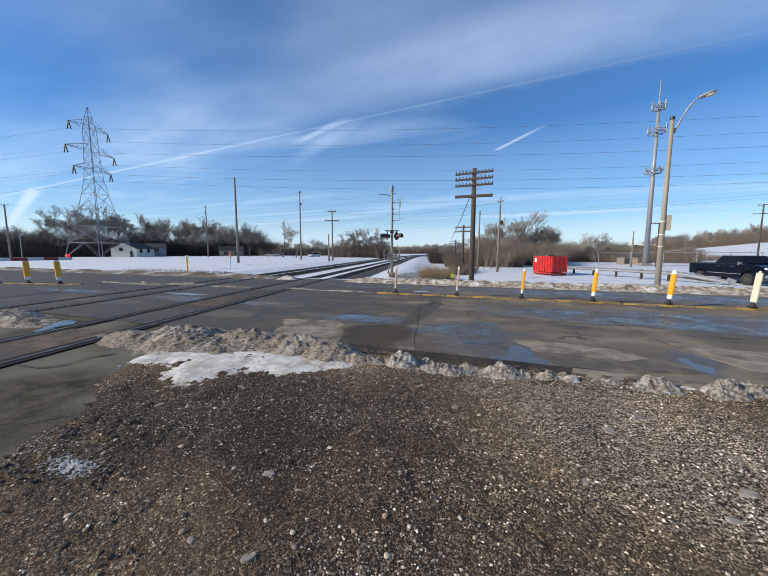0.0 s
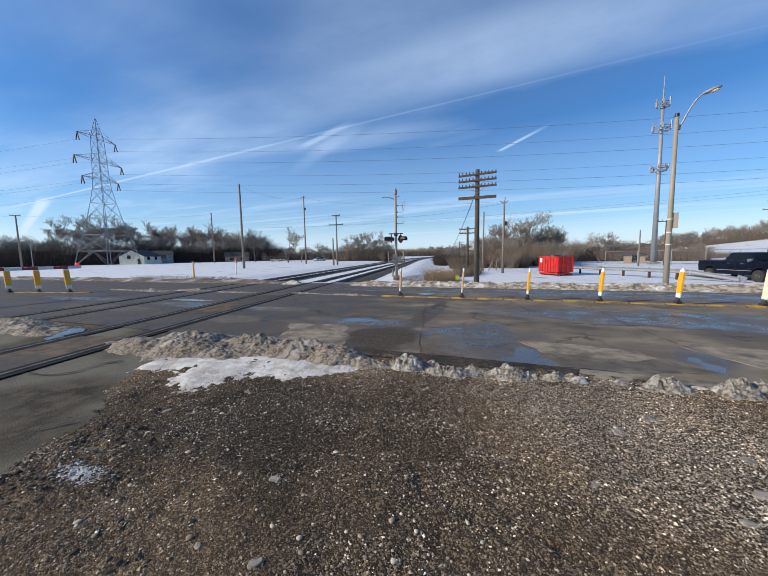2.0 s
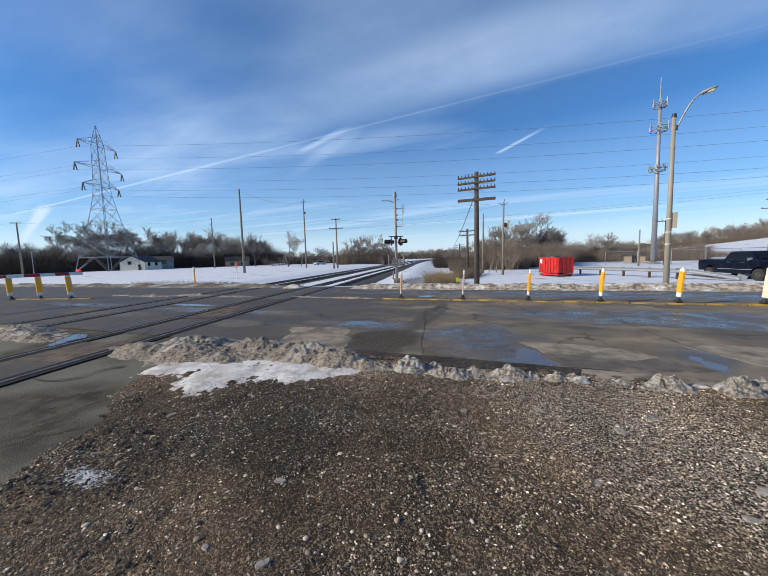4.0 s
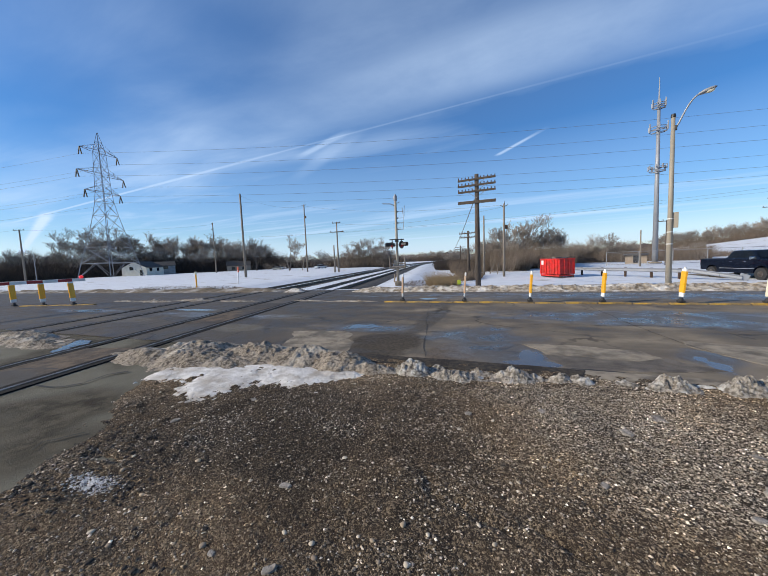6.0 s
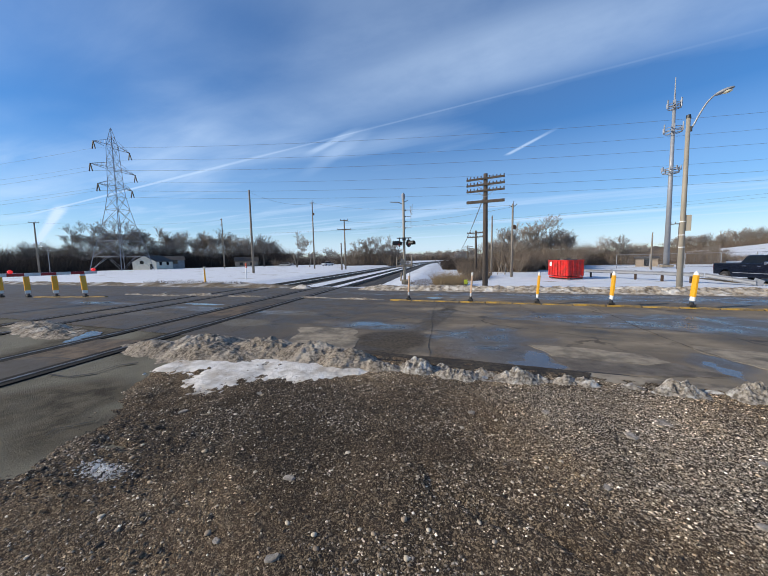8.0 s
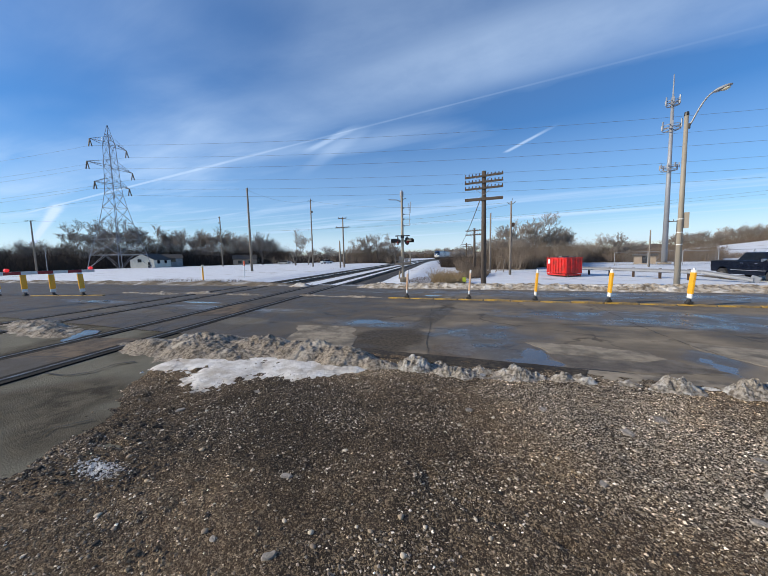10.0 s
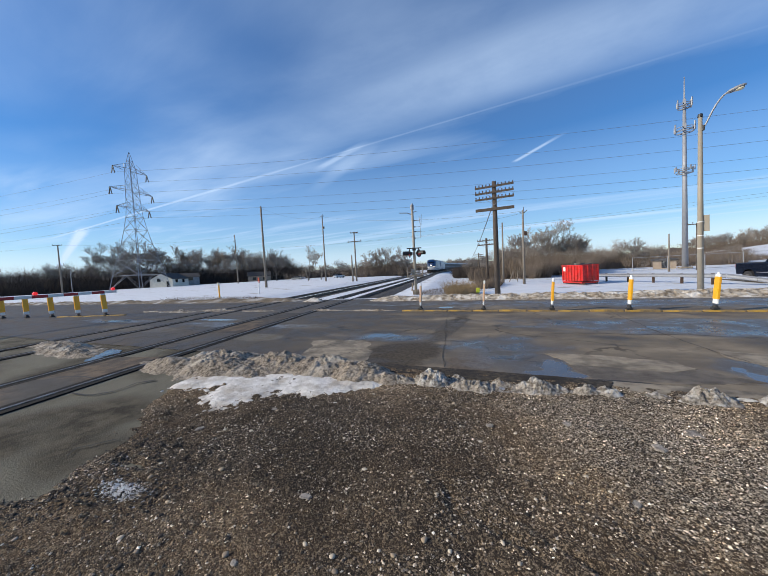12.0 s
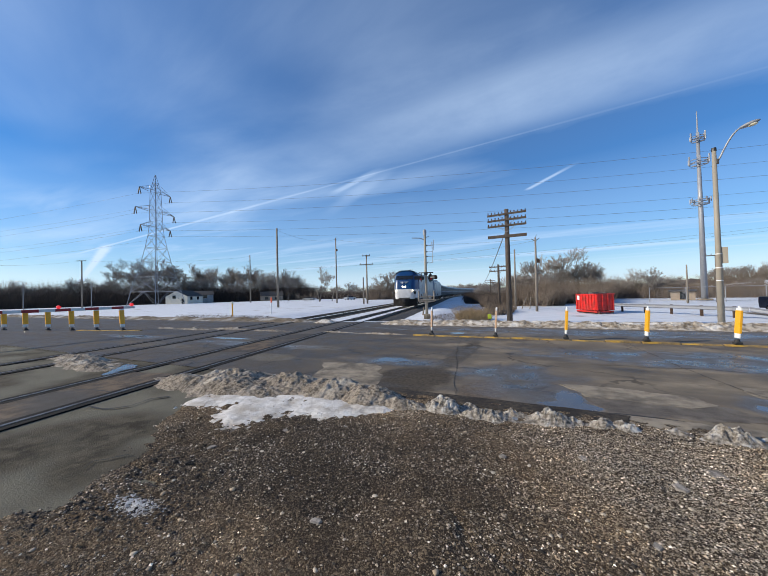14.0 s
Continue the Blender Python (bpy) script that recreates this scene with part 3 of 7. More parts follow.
# ---- road, lot, kerbs ----
road = tagged(sheet("road", np.linspace(-300, 300, 120), [5.0, 8.0, 11.0, 14.0, 17.2], lambda X, Y: X * 0.0, ROAD), "worn damp four-lane asphalt road with cracks and patches", "road", kind="structure")
lot = tagged(sheet("lot_pavement", np.linspace(-120, 120, 40), [-45, -10, 0, 3, 5.03], lambda X, Y: X * 0 - 0.012, PAD), "cracked old grey asphalt beside the tracks", "pavement", kind="structure")


def edge_of_gravel(Y):
    return np.interp(Y, [-40, 0.6, 1.4, 1.9, 2.6, 3.3, 4.2, 5.0], [-3.6, -3.7, -3.9, -4.1, -4.75, -5.3, -5.7, -5.9])


def gravel_z(X, Y):
    rim = (X - edge_of_gravel(Y)) + 0.5 * (fbm(X, Y, 1.6, 7) - 0.5)
    on = step(rim, -0.1, 0.35)
    crumb = np.maximum(fbm(X, Y, 7.0, 14, 4, 0.6) - 0.52, 0)
    z = -0.03 + 0.045 * on + 0.03 * (fbm(X, Y, 1.2, 11) - 0.5) + 0.03 * (fbm(X, Y, 4.5, 12) - 0.5) + 0.03 * (fbm(X, Y, 13.0, 13, 3, 0.6) - 0.5) + 0.1 * crumb * on * step(X, -2.0, -3.4)
    for x0, y0, x1, y1 in ((-0.66, 2.36, -0.46, 2.02), (-0.4, 2.08, 0.02, 1.86), (0.1, 1.98, 0.42, 1.82), (-3.75, 1.75, -3.1, 1.62), (-3.5, 1.6, -3.05, 1.66)):
        ln = math.hypot(x1 - x0, y1 - y0)
        ux, uy = (x1 - x0) / ln, (y1 - y0) / ln
        a, b = (X - x0) * ux + (Y - y0) * uy, (Y - y0) * ux - (X - x0) * uy
        z = z - 0.024 * np.exp(-((b + 0.05 * (fbm(X, Y, 9.0, 15) - 0.5)) / 0.035) ** 2) * step(a, -0.06, 0.05) * step(a, ln + 0.06, ln - 0.05)
    return z


gxs = np.unique(np.concatenate([np.arange(-7, -4.5, 0.05), np.arange(-4.5, 5, 0.022), np.arange(5, 7, 0.05), np.geomspace(7.1, 60, 30)]))
gys = np.unique(np.concatenate([-np.geomspace(1.0, 44, 25), np.arange(-0.9, 0.6, 0.05), np.arange(0.6, 4.85, 0.022)]))
gravel = tagged(sheet("gravel", gxs, gys, gravel_z, GRAVEL), "dark grey gravel lot with trodden ruts", "gravel", kind="structure")


def stones(name, n, x0, x1, y0, y1, r0, r1, zf, material, seed, keep=None, pick=None):
    """Loose stones, each an uneven eight-faced lump, in one mesh."""
    rng = np.random.default_rng(seed)
    X, Y = rng.uniform(x0, x1, n), rng.uniform(y0, y1, n)
    if keep is not None:
        k = keep(X, Y) > rng.uniform(0, 1, n)
        X, Y = X[k], Y[k]
    n = len(X)
    R = r0 * (r1 / r0) ** (rng.uniform(0, 1, n) ** 1.9)
    base = np.array([(1, 0, 0), (0, 1, 0), (-1, 0, 0), (0, -1, 0), (0, 0, 1), (0, 0, -1)], float)
    P = base[None] * rng.uniform(0.65, 1.25, (n, 6, 1)) + rng.uniform(-0.25, 0.25, (n, 6, 3))
    P *= (R[:, None, None] * np.array([1, 0.85, 0.6]))
    a = rng.uniform(0, 6.28, n)
    c, s = np.cos(a)[:, None], np.sin(a)[:, None]
    P = np.stack([P[..., 0] * c - P[..., 1] * s, P[..., 0] * s + P[..., 1] * c, P[..., 2]], -1)
    P += np.stack([X, Y, zf(X, Y) + R * 0.18], -1)[:, None, :]
    F = np.array([(0, 1, 4), (1, 2, 4), (2, 3, 4), (3, 0, 4), (1, 0, 5), (2, 1, 5), (3, 2, 5), (0, 3, 5)])
    faces = (F[None] + (np.arange(n) * 6)[:, None, None]).reshape(-1, 3)
    me = bpy.data.meshes.new(name)
    me.from_pydata(P.reshape(-1, 3).tolist(), [], faces.tolist())
    me.materials.append(material)
    return new(name, me)


def on_gravel(X, Y):
    return step(X - edge_of_gravel(Y) + 0.6 * (fbm(X, Y, 1.6, 7) - 0.5), -0.15, 0.3)


near_stones = tagged(stones("gravel_stones", 134000, -4.8, 4.6, -0.9, 4.7, 0.0034, 0.0135, gravel_z, STONE, 5, lambda X, Y: on_gravel(X, Y) * step(Y, -0.9, 0.8) * (0.42 + 0.58 * step(fbm(X, Y, 2.6, 81), 0.36, 0.6))), "loose grey and tan crushed stones", "gravel", kind="stuff")
pale_stones = tagged(stones("pale_gravel", 62000, -1.2, 4.6, -0.9, 4.7, 0.0032, 0.0115, gravel_z, PALE, 6, lambda X, Y: step(Y, -0.9, 0.8) * step(step(np.abs(Y - 3.65 + 0.22 * X), 1.9, 0.2) * step(X, -0.7, 1.0) * (0.5 + 0.5 * step(X, 3.4, 1.5)) + 1.3 * (fbm(X, Y, 0.9, 71) - 0.5), 0.15, 0.9)), "loose pale crushed limestone", "gravel", kind="stuff")


def pebbles(name, n, x0, x1, y0, y1, r0, r1, seed, material=None, keep=None, jag=0.8):
    """Rounded pebbles: squashed low balls with uneven sides, in one mesh."""
    rg = np.random.default_rng(seed)
    X, Y = rg.uniform(x0, x1, n), rg.uniform(y0, y1, n)
    k = (on_gravel(X, Y) > 0.5) if keep is None else keep(X, Y) > rg.uniform(0, 1, n)
    X, Y = X[k], Y[k]
    Z = gravel_z(X, Y)
    V, F = [], []
    for x, y, z in zip(X, Y, Z):
        r = r0 * (r1 / r0) ** (rg.uniform() ** 2.6)
        tall, a, b = rg.uniform(0.35, 0.65), rg.uniform(0, 6.28), rg.uniform(0.6, 1.0)
        i0 = len(V)
        wob = rg.uniform(jag, 1.15, 8)
        for zz, q in ((-0.3, 0.85), (0.35, 1.0), (0.8, 0.7)):
            for m in range(8):
                u, w = r * q * wob[m] * math.cos(m * 0.785), r * b * q * wob[m] * math.sin(m * 0.785)
                V.append((x + u * math.cos(a) - w * math.sin(a), y + u * math.sin(a) + w * math.cos(a), z + r * tall * zz))
        V.append((x, y, z + r * tall))
        for lvl in (0, 8):
            for m in range(8):
                F.append((i0 + lvl + m, i0 + lvl + (m + 1) % 8, i0 + lvl + 8 + (m + 1) % 8, i0 + lvl + 8 + m))
        for m in range(8):
            F.append((i0 + 16 + m, i0 + 16 + (m + 1) % 8, i0 + 24))
    me = bpy.data.meshes.new(name)
    me.from_pydata(V, [], F)
    if material is None:
        me.shade_smooth()
    me.materials.append(material or PEBBLE)
    return new(name, me)


big_stones = tagged(pebbles("pebbles", 1300, -4.6, 5.5, 0.7, 4.3, 0.006, 0.024, 8), "scattered larger rounded pale pebbles", "pebbles", kind="stuff")
tagged(pebbles("earth_clods", 4200, -4.4, 4.5, 0.8, 4.4, 0.007, 0.024, 41, CLOD, lambda X, Y: on_gravel(X, Y) * step(fbm(X, Y, 1.1, 44), 0.42, 0.7), 0.55), "dark crumbly clods of earth in the gravel", "clods", kind="stuff")
tagged(pebbles("asphalt_crumbs", 2600, -4.2, -2.5, 0.9, 2.1, 0.006, 0.024, 42, CLOD, lambda X, Y: step(fbm(X, Y, 2.2, 45), 0.38, 0.6), 0.5), "broken black asphalt crumbs at the lot edge", "rubble", kind="stuff")


def flat_stone(x, y, r, turn, seed):
    """A broad flat stone trodden into the gravel."""
    rg = random.Random(seed)
    bm = bmesh.new()
    n = 11
    wob = [rg.uniform(0.7, 1.15) for _ in range(n)]
    rings = []
    for q, z in ((1.0, -0.02), (1.0, 0.004), (0.86, 0.014)):
        rings.append([bm.verts.new((r * q * wob[k] * math.cos(k * 6.283 / n), r * 0.7 * q * wob[k] * math.sin(k * 6.283 / n), z + rg.uniform(-0.002, 0.002))) for k in range(n)])
    for a, b in zip(rings, rings[1:]):
        for k in range(n):
            bm.faces.new((a[k], a[(k + 1) % n], b[(k + 1) % n], b[k]))
    c = bm.verts.new((0, 0, 0.016))
    for k in range(n):
        bm.faces.new((rings[-1][k], rings[-1][(k + 1) % n], c))
    ob = new("flat_stone", mesh_of("flat_stone", bm, FLATSTONE))
    ob.matrix_basis = pose(x, y, float(gravel_z(np.array(x), np.array(y))) - 0.006, rg.uniform(-2, 2), rg.uniform(-2, 2), turn)
    return tagged(ob, "flat pale grey stone trodden into gravel", "stone", "flat stones")


for i, (x, y, r) in enumerate(((-1.52, 1.81, 0.05), (-1.18, 1.24, 0.04), (1.31, 3.69, 0.1), (-1.57, 1.22, 0.03), (-2.88, 2.96, 0.05), (-3.3, 2.3, 0.05), (0.95, 3.3, 0.08), (1.75, 3.2, 0.06), (1.6, 2.75, 0.07), (2.05, 3.35, 0.06), (0.3, 3.6, 0.07), (1.35, 2.4, 0.05), (-0.4, 3.3, 0.045), (0.6, 2.5, 0.04))):
    flat_stone(x, y, r, i * 47, i + 1)


def patch(name, pts, z, material, label, category, rough=0.12, seed=1, kind=""):
    """A flat irregular patch: a ragged outline through a few corners."""
    rng = random.Random(seed)
    ring = []
    for (ax, ay), (bx, by) in zip(pts, pts[1:] + pts[:1]):
        for k in range(10):
            f = k / 10
            j = rough * (noise.noise(Vector((ax + (bx - ax) * f, ay + (by - ay) * f, seed * 3.1)) * 2.2) + rng.uniform(-0.14, 0.14))
            ring.append((ax + (bx - ax) * f + j, ay + (by - ay) * f + j * 0.7))
    bm = bmesh.new()
    top = [bm.verts.new((x, y, z)) for x, y in ring]
    low = [bm.verts.new((x, y, z - 0.012)) for x, y in ring]
    bm.faces.new(top)
    for i in range(len(ring)):
        j = (i + 1) % len(ring)
        bm.faces.new((top[i], low[i], low[j], top[j]))
    bmesh.ops.recalc_face_normals(bm, faces=bm.faces)
    bmesh.ops.triangulate(bm, faces=[f for f in bm.faces if len(f.verts) > 4])
    return tagged(new(name, mesh_of(name, bm, material)), label, category, kind=kind)


CON = "dry tan concrete patch in the road"
patch("road_patch", [(0.27, 6.38), (0.8, 6.4), (1.95, 6.25), (2.15, 5.9), (1.73, 5.62), (0.52, 5.72)], 0.005, CONCRETE, CON, "road patch", 0.1, 1, "structure")
patch("road_patch", [(0.5, 5.8), (1.7, 5.7), (2.2, 5.9), (2.6, 5.4), (1.7, 5.16), (0.76, 5.08)], 0.0025, GRITTY, "damp gritty part of a concrete road slab", "road patch", 0.08, 11, "structure")
patch("road_patch", [(2.78, 7.07), (3.9, 6.85), (6.4, 7.3), (6.0, 6.2), (3.35, 5.74), (2.9, 6.2)], 0.004, CONCRETE, CON, "road patch", 0.12, 2, "structure")
patch("road_patch", [(-4.87, 6.5), (-3.55, 6.77), (-3.1, 6.0), (-2.73, 5.24), (-2.8, 5.02), (-3.63, 5.03), (-4.14, 5.1)], 0.004, CONCRETE, CON, "road patch", 0.12, 3, "structure")
patch("gutter_grit", [(-2.9, 4.66), (-1.0, 4.64), (0.9, 4.68), (0.95, 5.0), (0.2, 5.04), (-1.2, 5.05), (-2.8, 5.06)], 0.018, TARPATCH, "dark gritty wash filling the gutter", "grit", 0.06, 12, "structure")
patch("puddle", [(-9.36, 4.05), (-9.65, 4.37), (-9.68, 4.64), (-9.39, 4.62), (-8.96, 4.29), (-8.61, 3.93), (-8.37, 3.60), (-8.70, 3.64)], 0.004, WATER, "shallow meltwater puddle between the rails", "puddle", 0.22, 6)


def seam(pts, width, label, seed):
    """A wandering dark crack filled with tar or grit."""
    rg = random.Random(seed)
    bm = bmesh.new()
    rows, prev = [], None
    for (ax, ay), (bx, by) in zip(pts, pts[1:]):
        n = max(2, int(math.hypot(bx - ax, by - ay) / 0.12))
        nx, ny = -(pts[-1][1] - pts[0][1]), pts[-1][0] - pts[0][0]
        ln = math.hypot(nx, ny)
        for k in range(n + 1):
            f = k / n
            j = 0.06 * noise.noise(Vector((ax + (bx - ax) * f, ay + (by - ay) * f, seed)) * 1.7) + rg.uniform(-0.012, 0.012)
            w = width * rg.uniform(0.35, 1.0) / 2
            x, y = ax + (bx - ax) * f + nx / ln * j, ay + (by - ay) * f + ny / ln * j
            rows.append((bm.verts.new((x + nx / ln * w, y + ny / ln * w, 0.0075)), bm.verts.new((x - nx / ln * w, y - ny / ln * w, 0.0075))))
    for (a, b), (c, d) in zip(rows, rows[1:]):
        bm.faces.new((a, b, d, c))
    bmesh.ops.recalc_face_normals(bm, faces=bm.faces)
    return tagged(new("road_seam", mesh_of("road_seam", bm, TAR)), label, "road seam", kind="structure")


seam([(-2.6, 4.95), (-0.5, 5.02), (0.8, 5.05), (2.0, 5.0), (4.0, 5.1), (9.0, 5.12)], 0.07, "dark gritty joint along the gutter", 1)
seam([(-2.7, 11.8), (-2.2, 9.0), (-1.5, 5.9), (-1.3, 5.1)], 0.014, "dark crack across the lanes", 2)
seam([(2.2, 11.8), (2.5, 8.4), (2.7, 7.2), (2.9, 6.4)], 0.024, "dark crack across the lanes", 3)
seam([(0.2, 8.15), (2.8, 8.4), (4.8, 8.15), (9.0, 8.3)], 0.03, "dark lane joint in the paving", 4)
seam([(-4.8, 5.0), (-4.1, 6.3), (-3.3, 7.3), (-2.9, 8.4)], 0.018, "dark crack across the lanes", 5)
seam([(-3.7, 5.05), (-3.2, 6.0), (-2.3, 7.4)], 0.014, "dark crack across the lanes", 6)
seam([(-6.48, 2.50), (-6.01, 2.56), (-5.85, 2.76), (-5.90, 3.10), (-5.74, 3.31)], 0.06, "dark crack in the old paving", 8)
seam([(-7.95, 2.91), (-7.47, 3.02), (-6.84, 3.12)], 0.07, "dark crack in the stained crossing paving", 9)
seam([(-4.09, 1.50), (-4.18, 1.61), (-4.10, 1.71), (-4.02, 1.86)], 0.035, "dark crack in the old paving", 10)

# concrete gutter along the near edge, in cast lengths
gutter = thing("gutter", "buff concrete gutter strip along the road edge", "gutter", kind="structure")
for i in range(26):
    bm = bmesh.new()
    box(bm, (i * 3.0 + 2.35, 4.84, -0.04), (2.992, 0.4, 0.1), bevel=0.006)
    part("gutter_slab", bm, CONCRETE, gutter)


def kerb_run(name, x0, n, length, y, label):
    k = thing(name, label, "kerb", kind="structure")
    rng = random.Random(3)
    for i in range(n):
        bm = bmesh.new()
        box(bm, (0, 0, 0.01), (length - 0.006, 0.16, 0.09), bevel=0.03)
        ob = part("kerb_block", bm, YELLOW, k)
        ob.matrix_basis = pose(x0 + (i + 0.5) * length, y + rng.uniform(-0.012, 0.012), rng.uniform(-0.02, 0.004), 0, rng.uniform(-0.4, 0.4), rng.uniform(-0.8, 0.8))
    return k


kerb_run("median_kerb", -4.6, 56, 0.9, 11.92, "low worn yellow median kerb between the carriageways")
kl = kerb_run("median_kerb", -0.45, 5, 0.9, 0.0, "low worn yellow median kerb between the carriageways")
kl.matrix_basis = pose(-20.0, 9.95, 0, 0, 0, 180 + 13)


# ---- berms of ploughed snow ----
def berm(name, x0, x1, y0, y1, stepsize, env, material, label, lump=0.5, seed=1, lumps=5.0, relief=1.0):
    xs, ys = np.arange(x0, x1, stepsize), np.arange(y0, y1, stepsize)

    def height(X, Y):
        e = env(X, Y)
        n = fbm(X, Y, lumps, seed, 5, 0.55)
        ridge = 1 - np.abs(2 * fbm(X, Y, lumps * 0.7, seed + 20, 4, 0.5) - 1)
        z = e * (1 - lump + lump * 1.7 * n) + relief * 0.09 * (ridge - 0.6) * step(e, 0.0, 0.1) + relief * 0.04 * (fbm(X, Y, lumps * 4, seed + 9, 3) - 0.5) * step(e, 0.0, 0.06)
        return np.maximum(z, -0.05)
    return tagged(sheet(name, xs, ys, height, material, smooth=False), label, "snowbank", kind="structure")


def hills(X, Y, rows, cut):
    z = X * 0
    for cx, cy, sx, sy, a in rows:
        z = np.maximum(z, a * np.exp(-(((X - cx) / sx) ** 2 + ((Y - cy) / sy) ** 2)))
    return z + 0.13 * (fbm(X, Y, 2.6, 31, 5, 0.6) - 0.5) - cut


NEAR_ROWS = [(-6.3, 4.0, 0.9, 0.36, 0.24), (-5.5, 4.4, 1.0, 0.6, 0.32), (-5.0, 4.1, 1.2, 0.6, 0.26), (-4.2, 4.5, 0.9, 0.5, 0.31), (-3.2, 4.5, 0.8, 0.46, 0.3), (-2.5, 4.4, 0.6, 0.42, 0.27),
             (-1.95, 4.3, 0.35, 0.22, 0.2)]
LUMP_ROWS = [(-1.72, 4.3, 0.3, 0.2, 0.2), (-1.3, 4.4, 0.3, 0.24, 0.27), (-0.98, 4.55, 0.22, 0.12, 0.16), (-0.72, 4.32, 0.36, 0.2, 0.24), (-0.4, 4.5, 0.25, 0.1, 0.15), (0.04, 4.45, 0.26, 0.2, 0.23), (0.3, 4.5, 0.24, 0.1, 0.14),
             (0.6, 4.5, 0.16, 0.16, 0.2), (0.82, 4.52, 0.18, 0.14, 0.18), (1.2, 4.58, 0.4, 0.1, 0.115), (1.55, 4.5, 0.14, 0.1, 0.14), (1.76, 4.6, 0.24, 0.18, 0.24), (2.05, 4.7, 0.3, 0.09, 0.11), (2.42, 4.68, 0.22, 0.2, 0.25), (2.72, 4.8, 0.24, 0.2, 0.21),
             (3.3, 4.85, 0.4, 0.22, 0.2), (4.2, 5.0, 0.6, 0.25, 0.2), (5.6, 5.1, 0.7, 0.25, 0.2)]
berm("snow_berm", -8.0, -1.3, 3.2, 5.6, 0.024, lambda X, Y: hills(X, Y, NEAR_ROWS, 0.075), DIRTY, "low lumpy bank of dirty refrozen snow and grit", 0.36, 2, 9.0, 0.32)
berm("snow_lumps", -2.3, 7.0, 3.8, 5.6, 0.018, lambda X, Y: 0.82 * hills(X, Y, LUMP_ROWS, 0.085) + 0.05 * (fbm(X, Y, 7.0, 37, 3) - 0.5), FROST, "separate lumps of grey refrozen snow along the gutter", 0.62, 3, 17.0, 0.85)
WHITE_ROWS = [(-4.55, 3.62, 0.75, 0.5, 0.3), (-3.75, 3.45, 0.55, 0.66, 0.32), (-3.1, 3.85, 0.8, 0.42, 0.3), (-2.35, 4.02, 0.5, 0.2, 0.24), (-5.15, 3.75, 0.6, 0.35, 0.24), (-4.8, 3.35, 0.45, 0.35, 0.24), (-4.2, 4.05, 1.0, 0.3, 0.32)]


def white_env(X, Y):
    e = hills(X, Y, WHITE_ROWS, 0.07) - 0.3 * step(X, -5.1, -5.4) + 0.2 * (fbm(X, Y, 3.4, 33, 6, 0.65) - 0.5) + 0.07 * (fbm(X, Y, 11.0, 34, 4, 0.6) - 0.5)
    return 0.055 * (1 - np.exp(-np.maximum(e, 0) / 0.1)) - 0.02 * (e <= 0)


berm("snow_patch", -6.2, -1.6, 2.3, 4.8, 0.022, white_env, ICE, "patch of cleaner white melting snow", 0.2, 6, 2.0, 0.22)
LEFT_ROWS = [(-10.2, 4.05, 0.9, 0.3, 0.17), (-11.2, 4.3, 1.2, 0.5, 0.19), (-12.2, 4.6, 1.1, 0.45, 0.18)]
berm("snow_berm", -13.5, -8.9, 3.2, 5.6, 0.035, lambda X, Y: hills(X, Y, LEFT_ROWS, 0.075), DIRTY, "low bank of dirty snow between the tracks", 0.55, 12, 5.0)
berm("snow_berm", -9.0, 46.0, 15.0, 18.4, 0.06, lambda X, Y: 0.33 * np.exp(-((Y - 16.55 + 0.25 * (fbm(X, Y, 0.4, 41) - 0.5)) / 0.72) ** 2) * (0.55 + 0.7 * fbm(X, Y, 0.35, 42)) * step(X, -8.8, -7.0) - 0.07,
     DIRTY_FAR, "long roadside bank of ploughed dirty snow", 0.5, 15, 3.4)
berm("snow_berm", -13.0, -11.0, 15.2, 17.2, 0.04, lambda X, Y: hills(X, Y, [(-12.0, 16.2, 0.6, 0.35, 0.36)], 0.09), DIRTY_FAR, "heap of dirty snow between the tracks", 0.5, 18, 3.0)
berm("verge", -140.0, -12.5, 15.4, 18.2, 0.12, lambda X, Y: 0.2 * np.exp(-((Y - 16.9) / 0.8) ** 2) * (0.5 + fbm(X, Y, 0.6, 51)) * step(X, -12.6, -15.0) - 0.03,
     DIRT, "brown muddy verge with snow remnants", 0.5, 21, 2.0)
SLUSH = [(-14.8, 11.9, 1.6, 0.4, 0.13), (-12.0, 11.8, 1.4, 0.35, 0.12), (-17.2, 11.4, 1.5, 0.45, 0.13), (-19.6, 11.4, 1.0, 0.3, 0.12), (-6.0, 12.0, 1.7, 0.22, 0.12), (-8.3, 12.1, 1.1, 0.2, 0.11)]
berm("slush", -21.5, -4.4, 11.0, 12.7, 0.04, lambda X, Y: hills(X, Y, SLUSH, 0.07), DIRTY, "thin crust of dirty slush on the crossing", 0.5, 25, 5.0)
tagged(stones("ice_crumbs", 9000, -3.3, -2.62, 1.2, 1.6, 0.004, 0.014, gravel_z, ICE, 29, lambda X, Y: np.exp(-(((X + 2.93 - 0.4 * (Y - 1.4)) / 0.15) ** 2 + ((Y - 1.38) / 0.06) ** 2))), "scatter of white ice crumbs on gravel", "ice", kind="stuff")
tagged(stones("ice_crumbs", 700, -4.1, -3.75, 1.1, 1.4, 0.004, 0.014, gravel_z, ICE, 30, lambda X, Y: np.exp(-(((X + 3.92) / 0.08) ** 2 + ((Y - 1.26) / 0.06) ** 2))), "scatter of white ice crumbs on gravel", "ice", kind="stuff")


